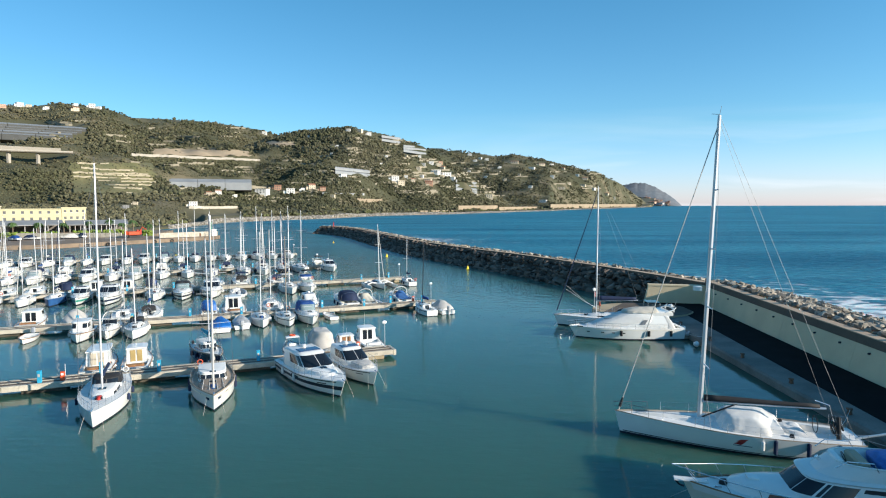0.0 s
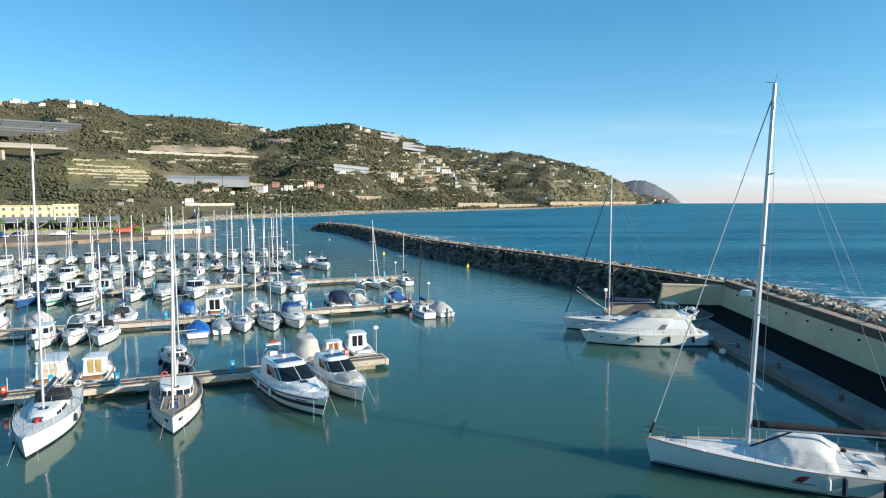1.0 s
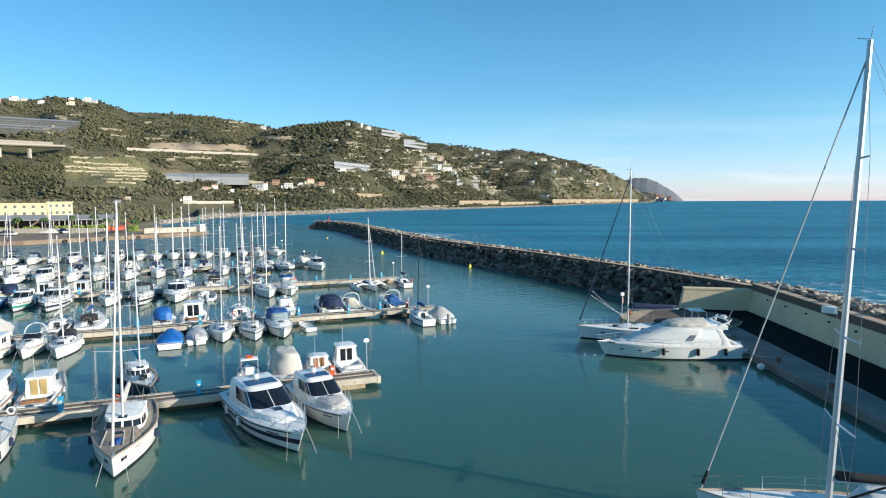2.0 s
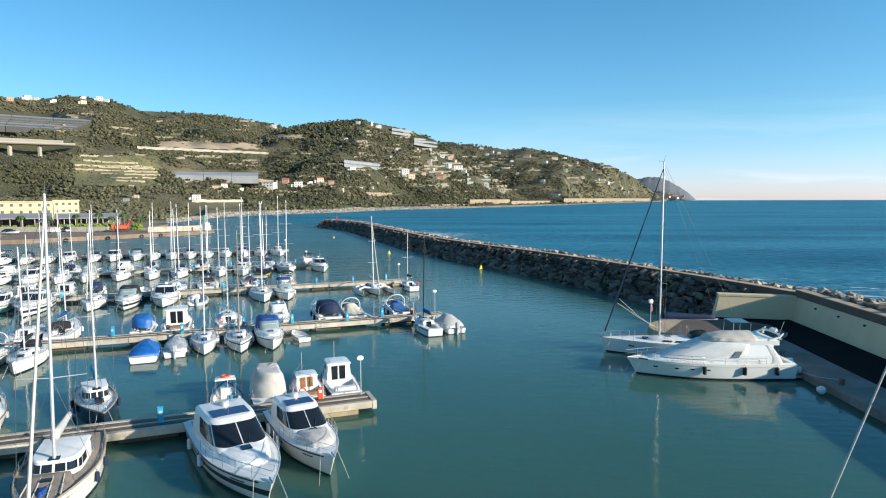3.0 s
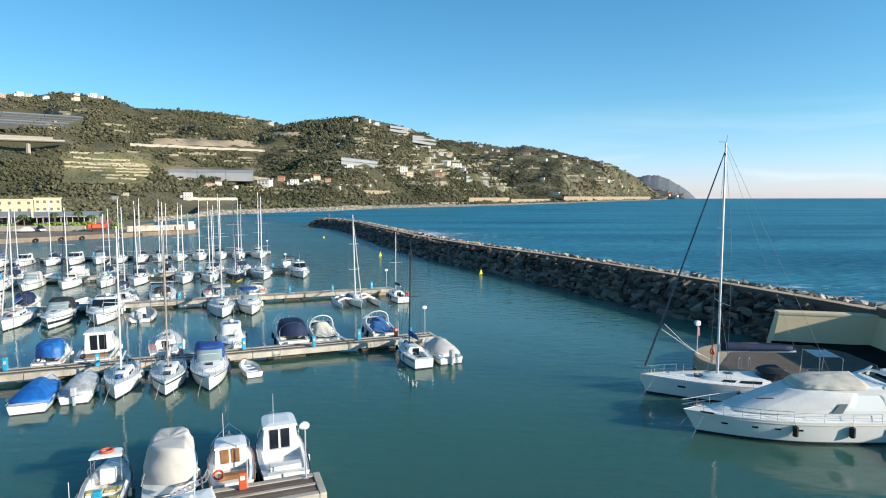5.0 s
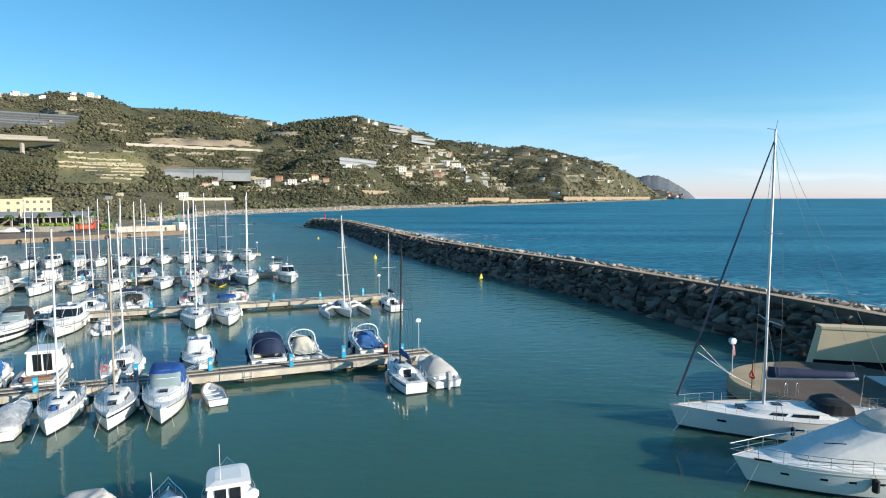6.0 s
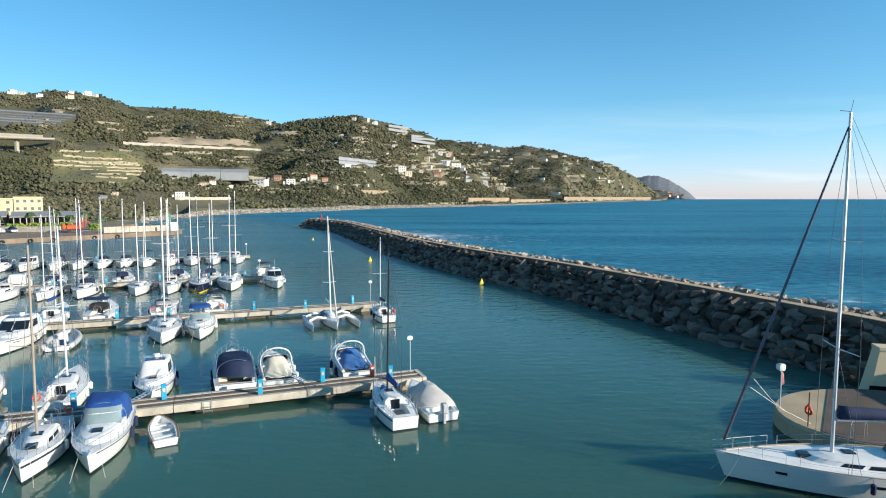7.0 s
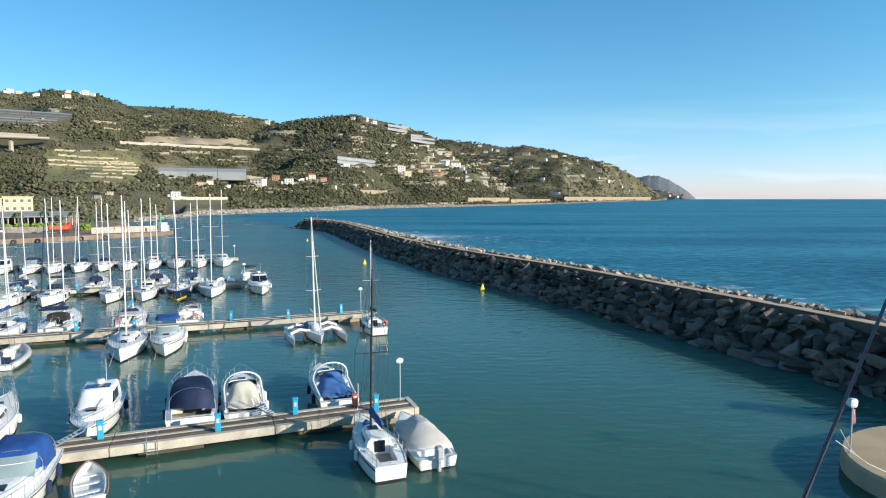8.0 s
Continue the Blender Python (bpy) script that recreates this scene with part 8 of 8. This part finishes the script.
def contour_walls():
    """Short stone terrace walls scattered along the contours of all the slopes."""
    r = random.Random(17)
    verts, faces = [], []
    for phi_lo, phi_hi, e_lo, e_hi, count in ((-30, -19, 0.05, 0.07, 10), (-42, -20, 0.088, 0.125, 26), (-17, -2, 0.02, 0.115, 90), (-4, 4, 0.01, 0.07, 28), (1, 15, 0.012, 0.07, 26), (-27, -14, 0.005, 0.03, 24)):
        for _ in range(count):
            phi, e = r.uniform(phi_lo, phi_hi), r.uniform(e_lo, e_hi)
            span = r.uniform(0.5, 1.9)
            rows = []
            for i in range(7):
                ph = phi + span * i / 6
                p = on_ray(ph, e + r.uniform(-0.0003, 0.0003))
                if p is None:
                    break
                d = Vector((math.sin(radians(ph)), math.cos(radians(ph)), 0))
                h = 1.2 + (p - Vector((0, 30, 0))).length * 0.0010
                rows.append([(p.x - d.x * a, p.y - d.y * a, p.z + b) for a, b in ((1.4, -1.5), (1.2, h), (-2.5, h + 0.1), (-2.5, -1.5))])
            if len(rows) == 7:
                k = len(verts)
                verts += [q for row in rows for q in row]
                for a in range(6):
                    for i in range(4):
                        j = (i + 1) % 4
                        faces.append((k + a * 4 + i, k + a * 4 + j, k + a * 4 + 4 + j, k + a * 4 + 4 + i))
    me = mesh("contour_terraces", verts, faces, STONEW)
    tagged(new("contour_terraces", me), "many low stone terrace walls along the slopes", "stone walls", kind="stuff")


contour_walls()

for phi0, phi1, off, z, h in ((0.6, 4.4, 22, 6, 7), (4.6, 8.2, 14, 5, 5), (9.5, 17.2, 14, 6, 9), (-3.2, 0.4, 10, 2, 4)):
    t = thing("retaining_wall", Matrix(), "pale tan retaining wall above the shore", "wall", "retaining walls along the coast")
    rows = []
    for i in range(25):
        ph = phi0 + (phi1 - phi0) * i / 24
        slope_ = abs(float(np.interp(ph + 0.5, *SHORE) - np.interp(ph - 0.5, *SHORE))) / radians(1.0) / float(np.interp(ph, *SHORE))
        p = polar(ph, float(np.interp(ph, *SHORE)) + off * math.sqrt(1 + slope_ ** 2), 0)
        rows.append([(p.x, p.y, 0), (p.x, p.y, z + h), (p.x + 1, p.y + 4, z + h), (p.x + 1, p.y + 4, 0)])
    part("stonework", strip("stonework", rows, EARTH), None, t)

# scrub and trees
EMPTY = [(-40.5, -32.3, 0.097, 0.119), (-26.5, -19.2, 0.031, 0.0465), (-11.6, -7.9, 0.049, 0.0575), (0.2, 2.5, 0.023, 0.0375), (-29.3, -18.3, 0.0715, 0.0785),
         (-27.5, -19.3, 0.0765, 0.0885), (-44, -34, 0.070, 0.0845), (-6.9, -5, 0.103, 0.1125), (-4.9, -2.4, 0.084, 0.099), (-17.6, -15.1, 0.0975, 0.105), (-25.5, -20.5, -0.03, -0.0005)]


def build_trees():
    r = np.random.RandomState(3)
    places, olives, scrub = [], [], []
    cols = np.linspace(-43, 17.6, 620)
    for phi in cols:
        r0 = float(np.interp(phi, *SHORE))
        rs = np.arange(r0 + 14, min(r0 + 2300, 4600), 5.0)
        z = terrain(np.full_like(rs, phi), rs)
        e = (z - 13.67) / rs
        run = np.maximum.accumulate(e)
        vis = np.nonzero(e >= run - 1e-6)[0]
        ev, rv = e[vis], rs[vis]
        n = int((ev[-1] - ev[0]) * 1055 * 0.52) + 3
        es = r.uniform(ev[0], ev[-1], n)
        for ee in es:
            d = float(np.interp(ee, ev, rv)) + r.uniform(-3, 3)
            ph = phi + r.uniform(-0.05, 0.05)
            field = -34.0 < ph < -27.7 and 0.0165 < ee < 0.0625
            if field:
                if r.rand() < 0.22:
                    p = spot(ph, d)
                    k = r.uniform(0.9, 2.0)
                    olives.append(((p.x, p.y, p.z + 1.3 + k * 0.2), (k, k, k * 0.8), r.uniform(0, 6.3)))
                continue
            if any(a < ph < b and c < ee < f for a, b, c, f in EMPTY):
                continue
            if any(abs(ph - a) < math.degrees(w) * 0.62 and -0.0035 < ee - b < 0.0005 for a, b, w, k in house_spots):
                continue
            if any(abs(ph - a) < math.degrees(w) * 0.5 and 0 <= ee - b < w * 0.35 for a, b, w, k in house_spots):
                continue
            p = spot(ph, d)
            dens = noise.noise(Vector((p.x * 0.011, p.y * 0.011, 0))) + 0.6 * noise.noise(Vector((p.x * 0.035, p.y * 0.035, 5))) + (0.25 if d < float(np.interp(ph, *SHORE)) + 130 else 0)
            if dens < r.uniform(-0.55, 0.20):
                if r.rand() < 0.6:
                    k = r.uniform(0.7, 1.9) * (0.6 + d / 2400)
                    olives.append(((p.x, p.y, p.z + k * 0.2), (k * 1.3, k, k * 0.8), r.uniform(0, 6.3)))
                continue
            k = r.uniform(1.5, 4.6) * (0.7 + d / 2600) * (1.25 if dens > 0.25 else 0.9)
            grove = noise.noise(Vector((p.x * 0.006, p.y * 0.006, 9))) + r.uniform(-0.35, 0.35) > 0.02
            if d - float(np.interp(ph, *SHORE)) < 60 and r.rand() < 0.5:
                scrub.append(((p.x, p.y, p.z + k * 0.25), (k * 0.9, k * 0.9, k * 0.6), r.uniform(0, 6.3)))
                continue
            for q in range(3):
                kk = k * r.uniform(0.5, 0.9)
                (olives if grove else places).append(((p.x + r.uniform(-0.5, 0.5) * k, p.y + r.uniform(-0.5, 0.5) * k, p.z + k * r.uniform(0.15, 0.6)), (kk, kk, kk * r.uniform(0.7, 1.15)), r.uniform(0, 6.3)))
    ob = new("hillside_trees", heap("hillside_trees", places, LEAF, 5))
    tagged(ob, "dark green olive trees, pines and scrub on the slopes", "trees", kind="stuff")
    ob = new("shore_scrub", heap("shore_scrub", scrub, mat("yellow green scrub", (0.10, 0.115, 0.035), 0.85, vary=0.3, scale=0.02, fine=0.4, col2=(0.15, 0.145, 0.06), each=0.4, island=True), 12))
    tagged(ob, "yellow green scrub along the foot of the slopes", "shrubs", kind="stuff")
    ob = new("olive_groves", heap("olive_groves", olives, OLIVE, 6))
    tagged(ob, "grey green olive groves and dry shrubs on the slopes", "trees", kind="stuff")


build_trees()


def shore_rocks():
    r = random.Random(11)
    places = []
    for i in range(6500):
        phi = r.uniform(-27.5, 18)
        r0 = float(np.interp(phi, *SHORE))
        d = r.uniform(-8, 11)
        p = spot(phi, r0 + d)
        k = r.uniform(0.8, 2.2) * (0.7 + r0 / 1500)
        places.append(((p.x, p.y, max(p.z, -0.4) + 0.1), (k * 1.2, k, k * 0.8), r.uniform(0, 6.3)))
    tagged(new("shore_rocks", heap("shore_rocks", places, mat("pale shore boulder", (0.30, 0.27, 0.23), 0.95, vary=0.25, scale=0.3, fine=1.5, each=0.4, island=True), 6)), "grey rock revetment along the far shore", "rocks", kind="stuff")


shore_rocks()


# ---- inner quay and its buildings ----
def polygon_slab(name, pts, z0, z1, material, label):
    n = len(pts)
    verts = [(x, y, z0) for x, y in pts] + [(x, y, z1) for x, y in pts]
    faces = [tuple(range(n))[::-1], tuple(range(n, 2 * n))] + [(i, (i + 1) % n, n + (i + 1) % n, n + i) for i in range(n)]
    tagged(new(name, mesh(name, verts, faces, material)), label, "quay", kind="structure")


polygon_slab("harbour_apron", [(-330, 150), (-190, 178), (-139, 203), (-121, 229), (-103, 256), (-104, 265), (-124, 254), (-138, 268), (-150, 318), (-330, 345)], -2, 1.4, mat("brown quay edge", (0.22, 0.16, 0.11), 0.9, vary=0.3, scale=0.3, fine=4), "worn concrete harbour apron with slipway")


def low_wall(a, b, h, material, label):
    t = thing("harbour_wall", Matrix(), label, "wall", "low walls on the harbour apron")
    a, b = Vector((*a, 1.4)), Vector((*b, 1.4))
    d = (b - a).normalized()
    nn = Vector((-d.y, d.x, 0)) * 0.4
    part("wall_body", strip("wall_body", [[tuple(p - nn - Vector((0, 0, .2))), tuple(p + nn - Vector((0, 0, .2))), tuple(p + nn + Vector((0, 0, h))), tuple(p - nn + Vector((0, 0, h)))] for p in (a, b)], material), None, t)


low_wall((-185, 246), (-140, 250), 1.9, CONC, "long cream wall on the harbour apron")
low_wall((-121, 244), (-104, 262), 2.0, CONC, "cream wall on the small mole")
t = thing("mole_hut", pose(-106, 260, 1.4, 0, 0, -20), "small white hut on the mole end", "hut")
part("wall", box(-1.8, 1.8, -1.4, 1.4, 0, 3.0, bevel=0.05), WALLW, t)
part("door", box(-0.4, 0.4, -1.44, -1.3, 0, 2.0), HOUSEGL, t)
part("beacon", tube([(0, 0, 3), (0, 0, 6.2)], 0.3, 8), mat("green paint", (0.05, 0.3, 0.2), 0.5), t)
for x, y, w in ((-132, 213, 3.2), (-128, 219, 2.8), (-124.5, 224, 3.0), (-147, 200, 3), (-118, 234, 2.5), (-114, 240, 2.5)):
    t = thing("tyre_fender", pose(x + 0.4, y - 0.4, 0.5, 0, 0, 55), "dark tyre fender hung on the quay face", "tyre", "tyres on the inner quay")
    bm = bmesh.new()
    bm_tube(bm, [(0.55 * math.cos(a), 0, 0.55 * math.sin(a)) for a in (2 * math.pi * k / 14 for k in range(15))], 0.2, 6)
    part("tread", bm, RUBBER, t)


def crane(p):
    t = thing("crane", p, "red crawler crane parked on the apron", "crane")
    for side in (1, -1):
        part("track", tier([(0, -2.6, 2.6, 0.45), (1.0, -2.6, 2.6, 0.45)], 6, 16), RUBBER, t).matrix_basis = Matrix.Translation((0, side * 1.7, 0))
    part("body", box(-3.0, 1.6, -1.4, 1.4, 1.2, 2.9, bevel=0.3), ORANGE, t)
    part("cab", box(0.6, 2.6, 0.2, 1.6, 1.4, 3.6, bevel=0.1), REDP, t)
    part("counterweight", box(-4.2, -3.2, -1.5, 1.5, 1.3, 3.2, bevel=0.2), ORANGE, t)
    for k in (0.3, -0.3):
        part("boom", tube([(1.6, k, 2.6), (2.9, k, 4.9), (4.4, k * 0.4, 3.6)], 0.22, 6), REDP if k > 0 else ORANGE, t)
    for i in range(3):
        part("spoil_bucket", box(-2 + 1.6 * i, -0.8 + 1.6 * i, 1.7, 2.8, 1.2, 2.4 + 0.3 * i, bevel=0.1), ORANGE, t)


crane(pose(-132.5, 247, 1.4, 0, 0, 35) @ Matrix.Diagonal((0.95, 0.95, 0.9, 1)))
t = thing("work_machine", pose(-110.5, 256, 1.4, 0, 0, 30), "rusty brown winch machine on the mole", "machine")
part("frame", box(-1.6, 1.6, -0.8, 0.8, 0, 1.4, bevel=0.1), RUST, t)
part("jib", tube([(0.5, 0, 1.2), (-1.8, 0, 3.0)], 0.25, 6), RUST, t)


def block(p0, p1, z0, z1, depth, wall, storeys, bays, label, name="apartment_building", roof=None):
    a, b = Vector(p0), Vector(p1)
    u = (b - a).normalized()
    L = (b - a).length
    nn = Vector((-u.y, u.x, 0))
    m = Matrix(((u.x, nn.x, 0, a.x), (u.y, nn.y, 0, a.y), (0, 0, 1, 0), (0, 0, 0, 1)))
    t = thing(name, m, label, "building")
    part("wall", box(0, L, 0, depth, z0 - 2, z1), wall, t)
    part("roof", box(-0.4, L + 0.4, -0.4, depth + 0.4, z1, z1 + 0.5), roof or wall, t)
    for s in range(storeys):
        z = z0 + (z1 - z0) * (s + 0.35) / storeys
        for k in range(bays):
            x = L * (k + 0.5) / bays
            w = part("window", box(x - 0.65, x + 0.65, -0.06, 0.1, z, z + 1.5), HOUSEGL, t)
            part("sill", box(x - 0.8, x + 0.8, -0.2, -0.0, z - 0.15, z), WALLW, w)
    return t


block(polar(-41.5, 372, 0), polar(-36.0, 372, 0), 2, 12.6, 10, WALLY, 3, 9, "lemon yellow apartment block behind the sheds")
block(polar(-35.95, 374, 0), polar(-34.15, 376, 0), 2, 13.3, 10, WALLY, 3, 4, "taller lemon yellow apartment block")
block(polar(-46, 400, 0), polar(-40, 400, 0), 2, 14, 12, WALLC, 3, 12, "cream apartment block with flat roof")
block(polar(-43.5, 385, 0), polar(-41.7, 385, 0), 2, 13.5, 9, WALLP, 3, 4, "pink apartment block with terracotta roof", roof=ROOFT)


def shed(phi0, phi1, r, z, depth, label):
    t = thing("boat_shed", Matrix(), label, "shed", "sheds behind the harbour apron")
    rows = [[tuple(polar(phi0 + (phi1 - phi0) * f, r + u, v)) for u, v in ((0, z), (0, z + 0.35), (depth, z + 2.2), (depth, z + 1.8))] for f in (0, 0.5, 1)]
    part("roof", strip("roof", rows, ROOFG), None, t)
    for i in range(12):
        p = polar(phi0 + (phi1 - phi0) * (i + 0.5) / 12, r + 1.0, 0)
        part("post", tube([(p.x, p.y, 1.2), (p.x, p.y, z + 0.15)], 0.18, 6), GREYC, t)
    p0, p1 = polar(phi0, r + depth, 0), polar(phi1, r + depth, 0)
    rows = [[(p.x, p.y, 1.2), (p.x, p.y + 0.4, 1.2), (p.x, p.y + 0.4, z + 2), (p.x, p.y, z + 2)] for p in (p0, p1)]
    part("back_wall", strip("back_wall", rows, mat("shed wall", (0.16, 0.14, 0.12), 0.9, vary=0.3, scale=0.2)), None, t)


shed(-46, -36.2, 322, 5.2, 22, "long grey roofed shed open to the quay")
shed(-36.0, -31.2, 325, 4.9, 20, "grey roofed open shed on posts")


def palm(x, y, h, seed):
    r = random.Random(seed)
    t = thing("palm_tree", pose(x, y, 1.3), "palm tree with drooping green fronds", "palm tree", "palms on the harbour apron")
    part("trunk", tube([(0, 0, 0), (0.1, 0.05, h * 0.5), (0.0, 0.1, h)], 0.3, 7, 0.2), TRUNK, t)
    bm = bmesh.new()
    for i in range(26):
        a = r.uniform(0, 6.3)
        lift = r.uniform(-0.5, 1.1)
        d = Vector((math.cos(a), math.sin(a), 0))
        s = Vector((-d.y, d.x, 0)) * 0.28
        pts = [Vector((0, 0, h)) + d * (u * 2.3) + Vector((0, 0, lift * u - 1.9 * u * u)) for u in (0, 0.3, 0.6, 0.85, 1.05)]
        vs = [(bm.verts.new(p - s * wd), bm.verts.new(p + Vector((0, 0, 0.12)) * wd), bm.verts.new(p + s * wd)) for p, wd in zip(pts, (0.3, 1, 1, 0.8, 0.15))]
        for (a0, b0, c0), (a1, b1, c1) in zip(vs, vs[1:]):
            bm.faces.new((a0, b0, b1, a1)), bm.faces.new((b0, c0, c1, b1))
    part("crown", bm, LEAFP, t)


for i, (phi, rr, h) in enumerate(((-34.6, 300, 6), (-33.0, 302, 6.5), (-36.6, 292, 5.5), (-32.0, 296, 5), (-38.5, 288, 6), (-29.9, 282, 4.6), (-40.2, 296, 6), (-31.1, 300, 6.2))):
    p = polar(phi, rr, 0)
    palm(p.x, p.y, h, i)
for i, (phi, rr, w) in enumerate(((-35.4, 285, 5), (-34.2, 288, 4), (-37.6, 283, 6), (-33.3, 287, 4), (-30.2, 270, 3.5), (-39.4, 285, 5), (-40.6, 285, 6), (-32.3, 290, 4))):
    p = polar(phi, rr, 1.4)
    t = thing("hedge", Matrix.Translation(p), "bright yellow green clipped bush", "bush", "bushes on the harbour apron")
    r_ = random.Random(i)
    pl = [((r_.uniform(-w / 2, w / 2), r_.uniform(-1.2, 1.2), r_.uniform(0.2, 2.0)), (1.3, 1.3, 1.2), r_.uniform(0, 6)) for _ in range(60)]
    part("leaves", heap("leaves", pl, BUSH, i), None, t)
for i, (phi, rr) in enumerate(((-41, 262), (-38.8, 258), (-37.2, 262), (-35.8, 270), (-42, 240))):
    p = polar(phi, rr, 0)
    covered_boat(p.x, p.y, rng.uniform(0, 360), 6, rng.choice((BLUE, GREYC, NAVY)), None, "boat stored ashore under a cover", "boats stored on the apron")[0].location.z = 1.75
# ---- boulders of the breakwater ----
def build_boulders():
    r = random.Random(21)
    stones = blocks(24, 4, 0.72)
    for me in stones:
        me.materials.append(ROCK_SHADE)
        me.name = "boulder"
    near_count, rest = 0, []
    for i, (p, w) in enumerate(zip(mole_pts, mole_way)):
        side = Vector((w.y, -w.x, 0))
        if i < 6:
            continue
        for row in range(6):
            f = (row + r.uniform(0.2, 0.8)) / 6
            a = -4.9 + f * 4.55
            z = -0.5 + f * 4.0
            k = r.uniform(1.0, 1.8) * (1.15 if row < 2 else 0.9)
            q = p + side * a + w * r.uniform(-0.6, 0.6)
            sc = Vector((k * r.uniform(1.0, 1.5), k * r.uniform(0.8, 1.1), k * r.uniform(0.75, 1.0)))
            if i < 68 and near_count < 300:
                ob = new("boulder", stones[r.randrange(24)])
                ob.parent = breakwater
                ob.matrix_basis = Matrix.Translation((q.x, q.y, z)) @ Euler((r.uniform(-0.4, 0.4) + 0.3, r.uniform(-0.4, 0.4), r.uniform(0, 6.3))).to_matrix().to_4x4() @ Matrix.Diagonal((*sc, 1))
                near_count += 1
            else:
                rest.append(((q.x, q.y, z), tuple(sc), r.uniform(0, 6.3)))
    part("boulder_heap", rubble("boulder_heap", rest, ROCKI_SHADE, 8), None, breakwater)["kind"] = "stuff"
    sea = []
    for i, (p, w) in enumerate(zip(mole_pts, mole_way)):
        side = Vector((w.y, -w.x, 0))
        wide = 11 if i < 110 else 13
        for row in range(22):
            f = r.random()
            d = f * wide
            q = p + side * (1.6 + d) + w * r.uniform(-0.6, 0.6)
            k = r.uniform(0.35, 0.95) * (1.0 if i < 60 else 1.25)
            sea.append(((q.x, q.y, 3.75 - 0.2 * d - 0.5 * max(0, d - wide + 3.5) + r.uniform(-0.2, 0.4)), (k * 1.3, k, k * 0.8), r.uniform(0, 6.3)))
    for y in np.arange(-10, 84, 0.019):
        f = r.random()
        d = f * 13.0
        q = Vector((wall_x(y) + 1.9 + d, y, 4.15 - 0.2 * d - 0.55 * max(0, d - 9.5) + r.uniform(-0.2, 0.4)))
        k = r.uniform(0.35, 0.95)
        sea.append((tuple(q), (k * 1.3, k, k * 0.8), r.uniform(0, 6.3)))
    tagged(new("sea_boulders", rubble("sea_boulders", sea, ROCKS_LIT, 9)), "sunlit pale boulders on the seaward side", "rocks", kind="stuff")


build_boulders()
